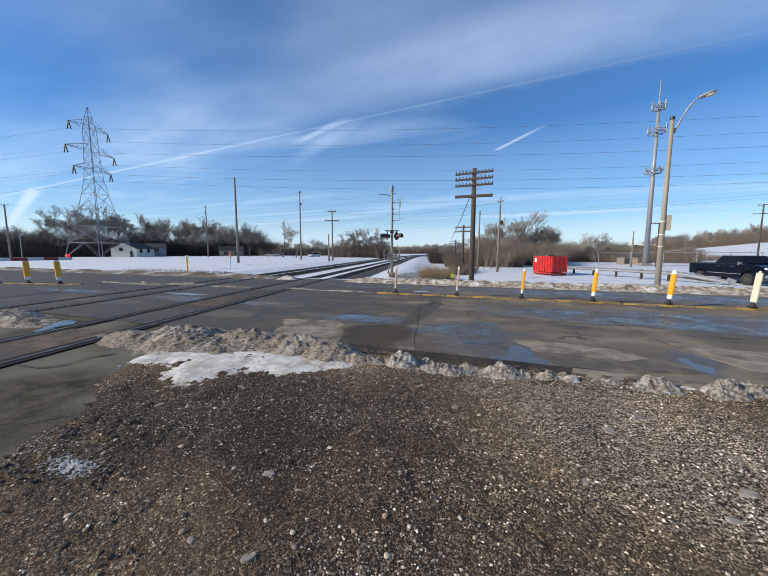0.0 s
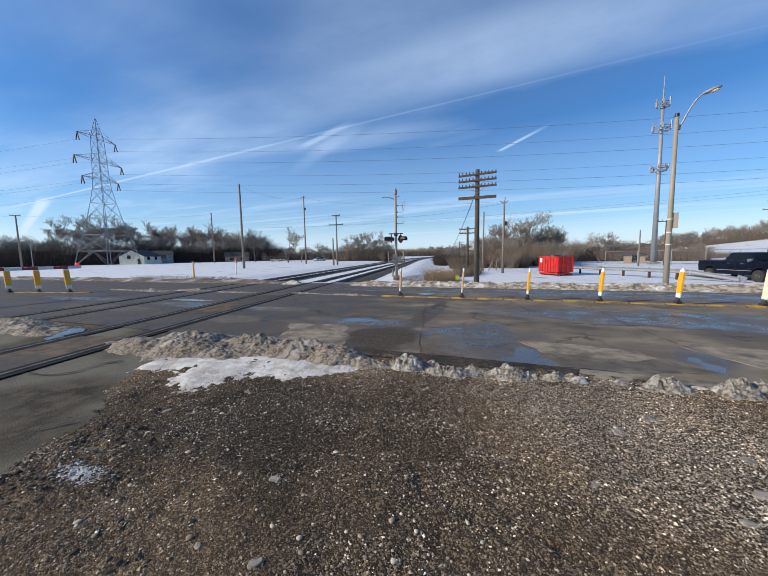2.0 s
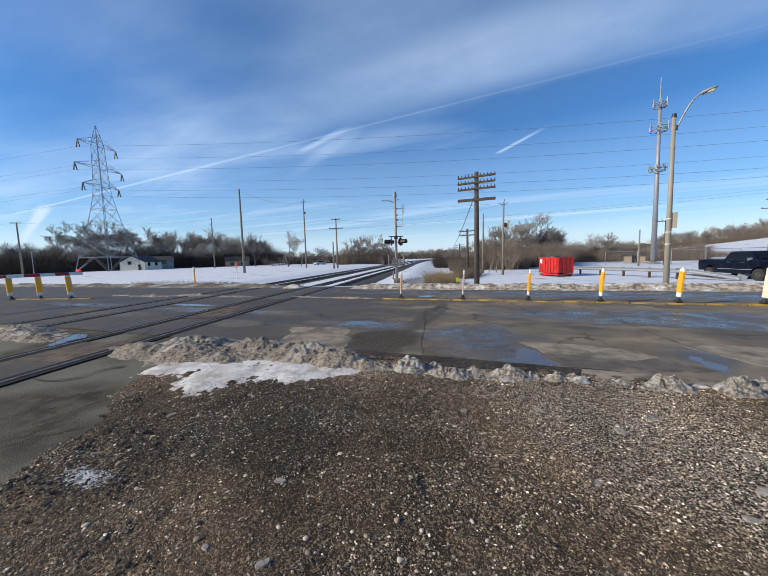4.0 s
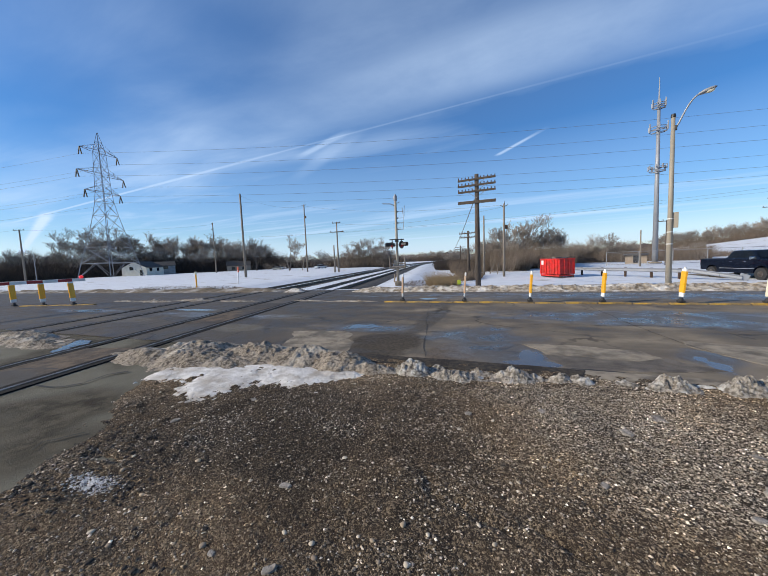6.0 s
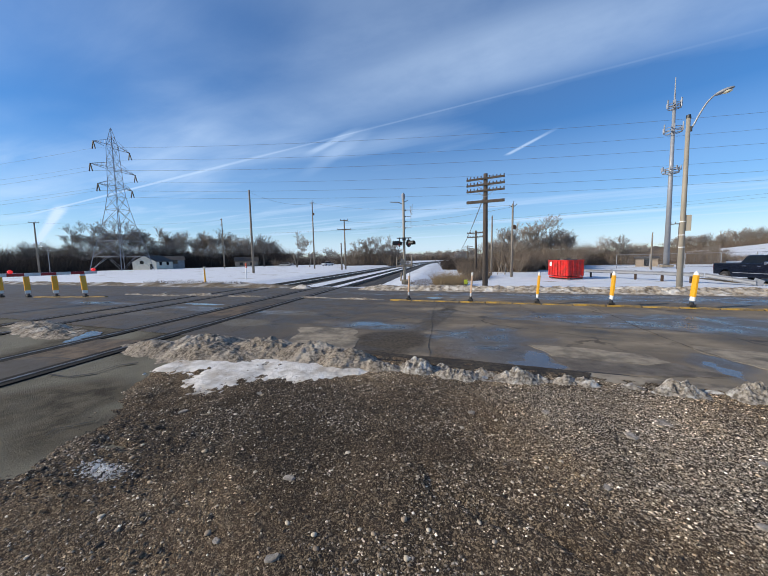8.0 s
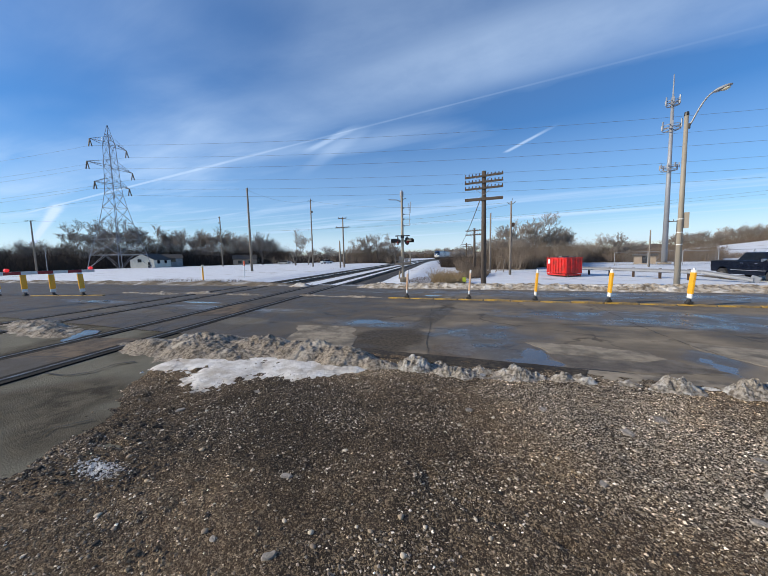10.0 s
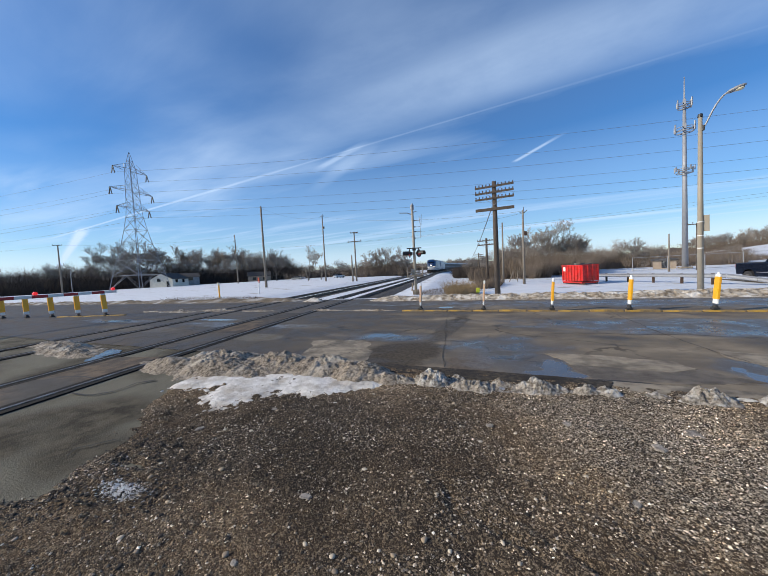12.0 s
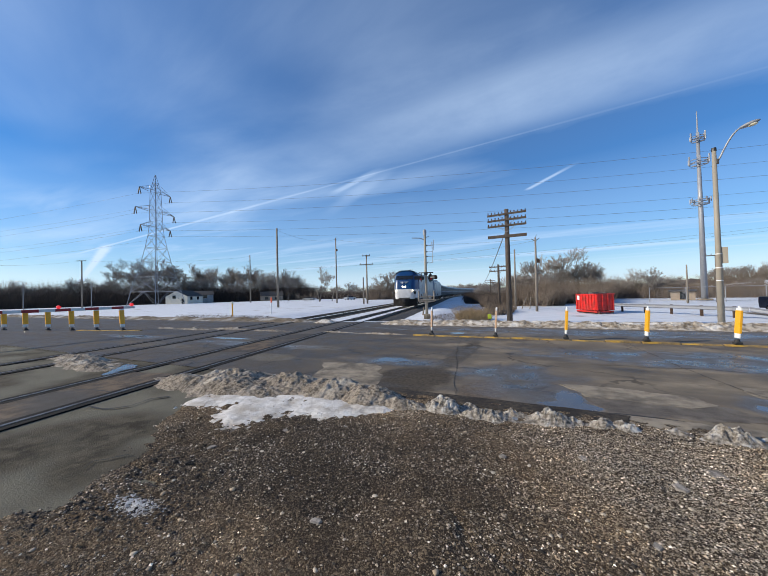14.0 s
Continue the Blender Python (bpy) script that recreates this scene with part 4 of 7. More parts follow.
# ---- railway ----
def swept(pts, prof):
    """A profile (across, up) swept along places (x, y, heading)."""
    V, F, n = [], [], len(prof)
    for i, (x, y, a) in enumerate(pts):
        for o, z in prof:
            V.append((x + o * math.cos(a), y - o * math.sin(a), z))
        if i:
            for k in range(n):
                F.append(((i - 1) * n + k, (i - 1) * n + (k + 1) % n, i * n + (k + 1) % n, i * n + k))
    me = bpy.data.meshes.new("swept")
    me.from_pydata(V, [], F)
    return me


RAIL = [(-0.036, 0.018), (-0.036, -0.012), (-0.01, -0.03), (-0.01, -0.13), (-0.07, -0.145), (0.07, -0.145), (0.01, -0.13), (0.01, -0.03), (0.036, -0.012), (0.036, 0.018)]
rng = random.Random(9)
for n, off in (("track_near", 0.0), ("track_far", -4.6)):
    tr = thing(n, "railway track with worn steel rails" if off == 0 else "second railway track alongside", "railway track", kind="structure")
    for g in (-0.755, 0.755):
        places = [track(s, off + g) for s in list(range(-40, 100, 20)) + list(range(100, 900, 12))]
        me = swept(places, RAIL)
        me.materials.append(STEEL)
        r = new("rail", me)
        r.parent = tr
        for o in (-0.115, 0.115):
            me = swept([track(s, off + g + o) for s in (-30, 2.4, 8, 14.8)], [(-0.072, 0.009), (-0.072, -0.02), (0.072, -0.02), (0.072, 0.009)])
            me.materials.append(FLANGE)
            fl = new("flangeway", me)
            fl.parent = tr
            fl["label"] = "dark rubber flangeway beside the rail"
    bed = swept([track(s, off) for s in [14.6] + list(range(20, 900, 12))], [(-2.6, -0.36), (-1.6, -0.15), (1.6, -0.15), (2.6, -0.36)])
    bed.materials.append(BALLAST)
    b = new("ballast_bed", bed)
    b.parent = tr
    for a0, a1 in ((-0.4, 0.42),) if off == 0 else ((-0.4, 0.4),):
        sn = swept([track(s, off) for s in [15.2] + list(range(20, 700, 12))], [(a0, -0.12), (a0, -0.16), (a1, -0.16), (a1, -0.12)])
        sn.materials.append(SNOW)
        so = new("snow_strip", sn)
        so.parent = tr
        so["label"] = "snow lying between the rails"
    bm = bmesh.new()
    box(bm, (0, 0, 0), (2.6, 0.23, 0.1), bevel=0.012)
    tie_me = mesh_of("tie", bm, TIE)
    for i in range(150):
        x, y, a = track(15.2 + i * 0.6, off)
        t = new("tie", tie_me)
        t.parent = tr
        t.matrix_basis = pose(x, y, -0.185, 0, 0, -math.degrees(a) + rng.uniform(-1, 1))
for s0, s1 in ((-25.0, 1.9), (4.6, 9.0)):
    pan = swept([track(s0), track((s0 + s1) / 2), track(s1)], [(-0.59, 0.006), (-0.59, -0.03), (0.59, -0.03), (0.59, 0.006)])
    pan.materials.append(RUSTY)
    tagged(new("crossing_panel", pan), "rust-stained paving between the rails", "crossing panel", kind="structure")
infill = swept([track(s, -2.3) for s in (15.0, 60, 100, 140, 200, 300, 420, 560, 700)], [(-0.75, -0.16), (-0.75, -0.3), (0.75, -0.3), (0.75, -0.16)])
infill.materials.append(SNOW)
tagged(new("snow_between_tracks", infill), "snow lying between the two railway tracks", "snow", kind="structure")


# ---- median posts ----
def median_post(m, lean, cream=False, thin=False):
    p = thing("delineator_post", ("plain cream" if cream else "faded narrow peach and white" if thin else "amber and white") + " flexible delineator post on the median kerb", "delineator post", m, "median posts")
    rot = Matrix.Rotation(radians(lean), 3, "Y")
    h = 0.98
    bm = bmesh.new()
    box(bm, (0, 0, 0.03), (0.16, 0.16, 0.06), bevel=0.015)
    tube(bm, (0, 0, 0.05), (0, 0, 0.13), 0.07, 0.045, 10)
    part("base", bm, RUBBER, p, "black rubber base")
    bm = bmesh.new()
    wide = 0.1 if thin else 0.2
    box(bm, (0, 0, h / 2), (0.05, wide, h - 0.16), bevel=0.02)
    tube(bm, (0, 0, h - 0.1), (0, 0, h - 0.03), 0.035, 0.028, 8)
    body = part("panel", bm, CREAM if cream else WHITE, p)
    body.matrix_basis = Matrix.Translation((0, 0, 0.08)) @ rot.to_4x4()
    if not cream:
        bm = bmesh.new()
        box(bm, (0, 0, h / 2 + 0.03), (0.058, wide + 0.008, h - 0.36), bevel=0.008)
        part("sheeting", bm, PEACH if thin else ORANGE, body, "faded peach sheeting" if thin else "amber reflective sheeting")
    return p


for i, (x, y, lean) in enumerate([(-3.85, 11.92, 3), (-1.52, 11.92, 4), (0.64, 11.92, 4), (2.72, 11.92, 4), (4.67, 11.92, 5), (6.55, 11.92, 5), (8.7, 11.92, 3), (10.9, 11.92, 2), (13.1, 11.92, 4)]):
    median_post(pose(x, y, 0.06, 0, 0, 0 if i < 2 else 6), lean, i == 5, i < 2)
for i in range(7):
    median_post(pose(-20.8 - 1.85 * i, 9.78 - 0.39 * i, 0.02, 0, 0, 10) @ Matrix.Diagonal((1.2, 1.2, 1.22, 1)), -5 if i == 0 else -2)


# ---- crossing gate across the far carriageway end ----
def crossing_gate():
    g = thing("crossing_gate", "lowered red and white crossing gate arm with red lamps", "crossing gate", pose(-18.9, 9.43, 1.31))
    for i in range(18):
        bm = bmesh.new()
        box(bm, (0, -0.255 - i * 0.51, 0), (0.05, 0.505, 0.13), bevel=0.008)
        part("arm_band", bm, REDBAND if i % 2 == 1 else WHITE, g, "red reflective band" if i % 2 == 1 else "white reflective band")
    for y in (-0.15, -2.95, -6.2):
        bm = bmesh.new()
        disc(bm, (0, y, 0.13), (1, 0, 0), 0.07, 0.1)
        part("arm_lamp", bm, REDGLOW, g, "glowing red gate lamp")
    bm = bmesh.new()
    tube(bm, (0, -9.4, -1.27), (0, -9.4, 2.2), 0.07, 0.07, 10)
    box(bm, (0, -9.2, -0.1), (0.35, 0.5, 0.6), bevel=0.03)
    part("mast", bm, GALV, g)
    return g


crossing_gate()


# ---- crossing signal ----
def crossing_signal():
    s = thing("crossing_signal", "grey crossing signal mast with flashing lamp heads, platform and antenna", "crossing signal", pose(-7.25, 21.6, -0.1, 0, 0, 19))
    bm = bmesh.new()
    tube(bm, (0, 0, 0), (0, 0, 6.0), 0.1, 0.075, 12)
    part("mast", bm, CONPOLE, s, smooth=True)
    bm = bmesh.new()
    tube(bm, (0, 0, 5.8), (0, 0, 6.12), 0.12, 0.12, 12)
    tube(bm, (0, 0, 6.1), (0, 0, 6.22), 0.09, 0.05, 12)
    part("cap", bm, GALV, s)
    bm = bmesh.new()
    polytube(bm, [(0, 0, 5.45), (-0.35, 0, 5.6), (-0.9, 0, 5.63)], 0.03)
    polytube(bm, [(0, 0, 5.6), (0.3, 0, 5.7)], 0.02)
    part("arm", bm, GALV, s)
    bm = bmesh.new()
    for z in (5.05, 4.62, 4.3, 3.85):
        tube(bm, (0, 0, z), (0.52, 0, z), 0.016, 0.016, 5)
        box(bm, (0.12, 0, z), (0.09, 0.06, 0.08))
    tube(bm, (0.5, 0, 3.85), (0.5, 0, 5.3), 0.014, 0.014, 5)
    tube(bm, (0.56, 0, 4.7), (0.6, 0, 5.45), 0.02, 0.02, 5)
    tube(bm, (0.48, 0, 4.85), (0.44, 0, 5.35), 0.012, 0.012, 5)
    part("antenna", bm, GALV, s, "slender dipole antenna on stand-off arms")
    bm = bmesh.new()
    tube(bm, (-0.5, -0.05, 3.16), (0.5, -0.05, 3.16), 0.035, 0.035, 8)
    for x in (-0.32, 0.32):
        tube(bm, (x, -0.05, 2.86), (x, -0.05, 3.2), 0.03, 0.03, 8)
    box(bm, (0, 0, 3.1), (0.24, 0.24, 0.2), bevel=0.02)
    part("lamp_bar", bm, BLACK, s)
    for x, d, yaw in ((-0.32, -1, 12), (0.32, 1, -38)):
        rot = Matrix.Rotation(radians(yaw), 4, "Z")
        bm = bmesh.new()
        disc(bm, (0, 0, 0), (1, 0, 0), 0.27, 0.025, 24)
        tube(bm, (-0.18 * d, 0, 0), (0.02 * d, 0, 0), 0.11, 0.15, 14)
        head = part("lamp_head", bm, BLACK, s, "black round signal head with backboard")
        head.matrix_basis = Matrix.Translation((x, -0.05, 2.8)) @ rot
        bm = bmesh.new()
        disc(bm, (0.03 * d, 0, 0), (1, 0, 0), 0.14, 0.02, 20)
        part("lens", bm, REDLAMP, head, "red lens")
        bm = bmesh.new()
        for k in range(8):
            a = math.radians(-20 + k * 27.5)
            box(bm, (0.24 * d, math.cos(a) * 0.16, math.sin(a) * 0.16), (0.44, 0.09, 0.012), Matrix.Rotation(a + math.pi / 2, 3, "X"))
        part("visor", bm, BLACK, head)
    bm = bmesh.new()
    box(bm, (0, 0, 1.18), (1.1, 0.8, 0.05))
    for x in (-0.52, 0.52):
        for y in (-0.37, 0.37):
            tube(bm, (x, y, 1.18), (x, y, 1.9), 0.045, 0.045, 6)
    for y in (-0.37, 0.37):
        tube(bm, (-0.52, y, 1.5), (0.52, y, 1.5), 0.03, 0.03, 6)
        tube(bm, (-0.52, y, 1.28), (0.52, y, 1.28), 0.05, 0.05, 4)
    part("platform", bm, WOOD_PALE, s, "small railed service platform")
    bm = bmesh.new()
    box(bm, (-0.1, -0.2, 1.5), (0.3, 0.2, 0.5), bevel=0.02)
    part("box", bm, CONPOLE, s, "pale equipment box")
    bm = bmesh.new()
    box(bm, (0.24, -0.2, 1.42), (0.2, 0.18, 0.36), bevel=0.02)
    part("relay_box", bm, GALV, s, "small grey relay box")
    bm = bmesh.new()
    box(bm, (0, 0, 0.12), (0.44, 0.44, 0.34), bevel=0.03)
    tube(bm, (-0.28, 0.1, 0.2), (-0.2, 0.1, 0.75), 0.05, 0.05, 8)
    part("foundation", bm, CONCRETE, s)
    return s


crossing_signal()


# ---- pole lines ----
def telegraph_pole(m, h, arms, halfw, label, wide_low=True, lean=0.0):
    p = thing("telegraph_pole", label, "utility pole", m, "telegraph poles")
    bm = bmesh.new()
    tube(bm, (0, 0, -0.3), (lean, 0, h), 0.17, 0.12, 12)
    part("pole", bm, WOOD, p, smooth=True)
    for i, z in enumerate(arms):
        low = wide_low and i == len(arms) - 1
        bm = bmesh.new()
        box(bm, (lean * z / h, -0.13, z), (halfw * 2, 0.1, 0.17 if low else 0.11), Matrix.Rotation(radians(-1.2 + i * 0.5), 3, "Y"), 0.01)
        arm = part("crossarm", bm, WOOD, p)
        if not low:
            for k in range(5):
                for sgn in (-1, 1):
                    x = sgn * (halfw * 0.22 + k * halfw * 0.185)
                    bm = bmesh.new()
                    tube(bm, (x, -0.13, z + 0.04), (x, -0.13, z + 0.16), 0.028, 0.035, 6)
                    part("insulator", bm, RUST, arm)
            bm = bmesh.new()
            for sgn in (-1, 1):
                tube(bm, (0, -0.16, z - 0.4), (sgn * 0.5, -0.19, z - 0.04), 0.014, 0.014, 5)
            part("brace", bm, GALV, arm)
    return p


telegraph_pole(pose(-1.8, 20.9, -0.25, 0, 0, -2), 6.85, (6.55, 6.2, 5.84, 5.2), 1.1, "dark weathered telegraph pole with four crossarms")
telegraph_pole(pose(-4.7, 41.6, -0.7, 0, 0, -8), 5.6, (5.3, 4.8), 1.05, "old telegraph pole with two crossarms", False)
telegraph_pole(pose(-11.3, 83.0, -0.6, 0, 0, -8), 5.3, (4.9, 4.4), 1.2, "distant telegraph pole with two crossarms", False)


def utility_pole(x, y, h, style, z=0.0, r=0.15, material=WOOD_PALE, turn=0.0, lean=0.0, label="grey wooden utility pole"):
    p = thing("utility_pole", label, "utility pole", pose(x, y, z, 0, lean, turn), "utility poles")
    bm = bmesh.new()
    tube(bm, (0, 0, -0.3), (0, 0, h), r, r * 0.65, 10)
    part("pole", bm, material, p, smooth=True)
    if style == "arm":
        for dz, w in ((0.15, 1.1),):
            bm = bmesh.new()
            box(bm, (0, -0.12, h - dz), (w * 2, 0.1, 0.12))
            for k in (-0.95, -0.45, 0.45, 0.95):
                tube(bm, (k * w, -0.12, h - dz), (k * w, -0.12, h - dz + 0.28), 0.05, 0.04, 6)
            part("crossarm", bm, WOOD, p)
    elif style == "double":
        for dz, w in ((0.2, 0.75), (1.8, 1.3)):
            bm = bmesh.new()
            box(bm, (0, -0.12, h - dz), (w * 2, 0.1, 0.13))
            for k in (-0.9, 0.9):
                tube(bm, (k * w, -0.12, h - dz), (k * w, -0.12, h - dz + 0.25), 0.05, 0.04, 6)
            part("crossarm", bm, WOOD, p)
    elif style == "post":
        bm = bmesh.new()
        for k, dz in ((-0.45, 0.15), (0.45, 0.05), (0.1, -0.3)):
            tube(bm, (0, 0, h - 0.4), (k, 0, h - dz), 0.04, 0.03, 6)
        part("insulator_bracket", bm, RUST, p)
        bm = bmesh.new()
        box(bm, (0.22, 0, h - 2.6), (0.3, 0.28, 0.45), bevel=0.03)
        part("cutout_box", bm, RUST, p)
    return p


def polar(az, r):
    return r * math.sin(radians(az)), r * math.cos(radians(az))


utility_pole(*polar(-43.94, 54), 12.5, "bare", 0.0, 0.19, label="tall bare grey wooden pole standing in snow")
utility_pole(*polar(-34.14, 72), 14.2, "post", 0.0, 0.17, turn=20, label="tall utility pole with angled insulators")
utility_pole(*polar(-28.85, 60), 9.0, "double", 0.0, 0.16, turn=10, label="utility pole with two crossarms beside the track")
utility_pole(*polar(-29.5, 58.5), 4.75, "bare", 0.0, 0.16, label="short bare wooden stub pole")
utility_pole(*polar(-48.15, 112), 14.9, "double", 0.2, 0.2, turn=-30, label="distant utility pole with two crossarms")
utility_pole(*polar(-68.7, 118), 12.5, "arm", 0.2, 0.22, turn=30, label="distant utility pole with one crossarm")
utility_pole(*polar(-79.0, 125), 11.5, "arm", 0.2, 0.22, turn=30, label="distant utility pole with one crossarm")
utility_pole(*polar(-3.97, 44), 7.4, "bare", -0.55, 0.13, WOOD_PALE, 0, 0.6, label="thin wooden pole at the brush edge")
utility_pole(*polar(-0.82, 40), 8.1, "post", -0.55, 0.14, WOOD_PALE, 20, 0.5, label="utility pole with cutouts near the brush")
utility_pole(*polar(28.75, 95), 10.4, "double", 0.2, 0.16, WOOD, -20, label="utility pole with braced crossarms by the hill")
utility_pole(*polar(17.1, 62), 5.2, "bare", -0.5, 0.12, WOOD_PALE, label="short pale pole by the fenced yard")
utility_pole(*polar(19.75, 66), 6.6, "arm", -0.5, 0.12, WOOD, label="small utility pole by the fenced yard")
for az, ln, tall in ((-3.05, 22, 1.6), (-1.85, 5, 1.5)):
    utility_pole(*polar(az, 46), tall, "bare", -0.7, 0.07, WOOD_PALE, 0, ln, "short leaning wooden stake in snow")
for az, r, ln in ((-37.0, 92, -18), (-35.0, 95, 12)):
    utility_pole(*polar(az, r), 4.2, "bare", -0.3, 0.14, WOOD_PALE, 0, ln, "leaning old grey wooden pole")


def cable(name, a, b, sag, r, label, n=24):
    a, b = Vector(a), Vector(b)
    cu = bpy.data.curves.new(name, "CURVE")
    cu.dimensions, cu.bevel_depth, cu.bevel_resolution = "3D", r, 0
    sp = cu.splines.new("POLY")
    sp.points.add(n)
    for i in range(n + 1):
        f = i / n
        p = a.lerp(b, f) - Vector((0, 0, sag * 4 * f * (1 - f)))
        sp.points[i].co = (*p, 1)
    cu.materials.append(WIRE)
    return tagged(new(name, cu), label, "cable", "overhead wires")


cable("telegraph_cable", (-1.95, 20.85, 5.1), (-13.2, 77.5, 2.9), 1.0, 0.03, "slack black cable drooping from the telegraph pole")
cable("telegraph_cable", (-13.2, 77.5, 2.9), (-22, 130.0, 3.0), 0.8, 0.03, "slack black cable drooping along the pole line")


# ---- lattice pylon and its conductors ----
PYL = Vector((*polar(-60.75, 130), 0.1))
LINE = Vector((0.975, 0.223, 0))
ACROSS = Vector((-0.223, 0.975, 0))
ARMS = ((37.2, 5.6), (30.6, 7.0), (25.4, 5.4))


def pylon(at):
    p = thing("transmission_tower", "grey galvanised lattice transmission tower with six arms", "transmission tower",
              Matrix.Translation(at) @ Matrix.Rotation(math.atan2(LINE.y, LINE.x), 4, "Z"))
    lev = [(0, 7.6), (4.3, 6.6), (9.0, 5.3), (14.0, 3.9), (18.5, 2.9), (22.5, 2.15), (25.4, 1.85), (28.0, 1.75), (30.6, 1.65), (33.5, 1.55), (37.2, 1.4), (40.0, 0.75), (42.7, 0.06)]

    def corner(i, k):
        z, w = lev[i]
        w *= 0.86
        return Vector((w * (1, 1, -1, -1)[k] * 0.85, w * (1, -1, -1, 1)[k] * 0.85, z))
    for k in range(4):
        bm = bmesh.new()
        loops = []
        for i in range(len(lev)):
            c, r = corner(i, k), 0.13 if i < 4 else 0.09
            loops.append([bm.verts.new(c + Vector((r * dx, r * dy, 0))) for dx, dy in ((1, 0), (0, 1), (-1, 0), (0, -1))])
        for a, b in zip(loops, loops[1:]):
            for q in range(4):
                bm.faces.new((a[q], a[(q + 1) % 4], b[(q + 1) % 4], b[q]))
        part("leg", bm, GALV, p)
    for k in range(4):
        bm = bmesh.new()
        q = (k + 1) % 4
        for i in range(len(lev) - 2):
            r = 0.055 if i < 5 else 0.04
            if i == 0:
                mid = (corner(1, k) + corner(1, q)) / 2
                tube(bm, corner(0, k), mid, r, None, 4)
                tube(bm, corner(0, q), mid, r, None, 4)
            else:
                tube(bm, corner(i, k), corner(i + 1, q), r, None, 4)
                tube(bm, corner(i, q), corner(i + 1, k), r, None, 4)
            tube(bm, corner(i + 1, k), corner(i + 1, q), r, None, 4)
        part("bracing", bm, GALV, p)
    for z, w in ARMS:
        for sgn in (-1, 1):
            bm = bmesh.new()
            tip = Vector((0, sgn * w, z - 0.1))
            for sx in (-1, 1):
                root = Vector((sx * 1.3, sgn * 1.4, z))
                up = Vector((sx * 1.0, sgn * 1.0, z + 1.9))
                tube(bm, root, tip, 0.08, None, 4)
                tube(bm, up, tip, 0.055, None, 4)
                for f in (0.35, 0.7):
                    tube(bm, root.lerp(tip, f), up.lerp(tip, f), 0.04, None, 4)
            arm = part("arm", bm, GALV, p)
            bm = bmesh.new()
            for dx in (-0.9, 0.9):
                tube(bm, tip, tip + Vector((dx * 0.6, 0, -2.2)), 0.15, 0.15, 6)
            part("insulator_string", bm, BLACK, arm, "dark V-shaped insulator strings")
    return p


pylon(PYL)
for z, w in ARMS:
    for sgn in (-1, 1):
        a = PYL + ACROSS * (sgn * w) + Vector((0, 0, z - 2.1))
        cable("power_line", a, a + LINE * 290, 5.2, 0.026, "thin high-voltage conductor spanning from the tower", 40)
        cable("power_line", a, a - LINE * 260, 5.0, 0.022, "thin high-voltage conductor spanning from the tower", 30)
for z, y0 in ((9.0, 33.0), (8.3, 33.4)):
    cable("power_line", (-90, 96 + y0 * 0.2, 13.0), (60, 50 + y0, z + 4), 1.5, 0.015, "thin distribution wire on utility poles", 30)
for (a, ha), (b, hb) in (((polar(-43.94, 54), 12.2), (polar(-34.14, 72), 13.9)), ((polar(-34.14, 72), 13.9), (polar(-0.82, 40), 7.4)), ((polar(-28.85, 60), 8.7), (polar(-0.82, 40), 7.2)),
                         ((polar(-68.7, 118), 12.6), (polar(-48.15, 112), 14.7)), ((polar(-68.7, 118), 12.6), (polar(-79, 125), 11.4))):
    cable("power_line", (*a, ha), (*b, hb), 0.9, 0.012, "thin distribution wire on utility poles")


# ---- cell tower ----
def cell_tower():
    x, y = polar(18.65, 71)
    p = thing("cell_tower", "tall grey steel monopole cell tower with antenna rings", "cell tower", pose(x, y, -0.5))
    bm = bmesh.new()
    tube(bm, (0, 0, 0), (0, 0, 26.2), 0.42, 0.2, 18)
    part("monopole", bm, GALV, p, smooth=True)
    bm = bmesh.new()
    tube(bm, (0, 0, 26.2), (0, 0, 29.6), 0.12, 0.06, 8)
    part("whip", bm, GALV, p)
    bm = bmesh.new()
    box(bm, (0, 0, 0.08), (1.5, 1.5, 0.25), bevel=0.04)
    part("footing", bm, CONCRETE, p)
    for z, rad, n in ((25.3, 0.8, 6), (21.6, 1.15, 6), (15.3, 1.05, 8)):
        bm = bmesh.new()
        for k in range(12):
            a, b = k * math.pi / 6, (k + 1) * math.pi / 6
            for dz in (-0.35, 0.25):
                tube(bm, (rad * math.cos(a), rad * math.sin(a), z + dz), (rad * math.cos(b), rad * math.sin(b), z + dz), 0.06, None, 5)
        for k in range(3):
            a = k * 2.094
            tube(bm, (0, 0, z - 0.4), (rad * math.cos(a), rad * math.sin(a), z - 0.35), 0.08, None, 5)
            tube(bm, (0, 0, z + 0.2), (rad * math.cos(a), rad * math.sin(a), z + 0.25), 0.06, None, 5)
        ring = part("antenna_ring", bm, GALV, p, "steel antenna mounting ring")
        rng2 = random.Random(int(z))
        for k in range(n):
            a = k * 6.283 / n + 0.3
            hh = rng2.choice((0.9, 1.6, 1.0))
            bm = bmesh.new()
            box(bm, (0, 0, 0), (0.13, 0.2, hh * 0.8), bevel=0.025)
            an = part("panel_antenna", bm, GALV, ring, "pale grey panel antenna")
            an.matrix_basis = pose((rad + 0.15) * math.cos(a), (rad + 0.15) * math.sin(a), z + 0.25, 0, 0, math.degrees(a))
    return p


cell_tower()


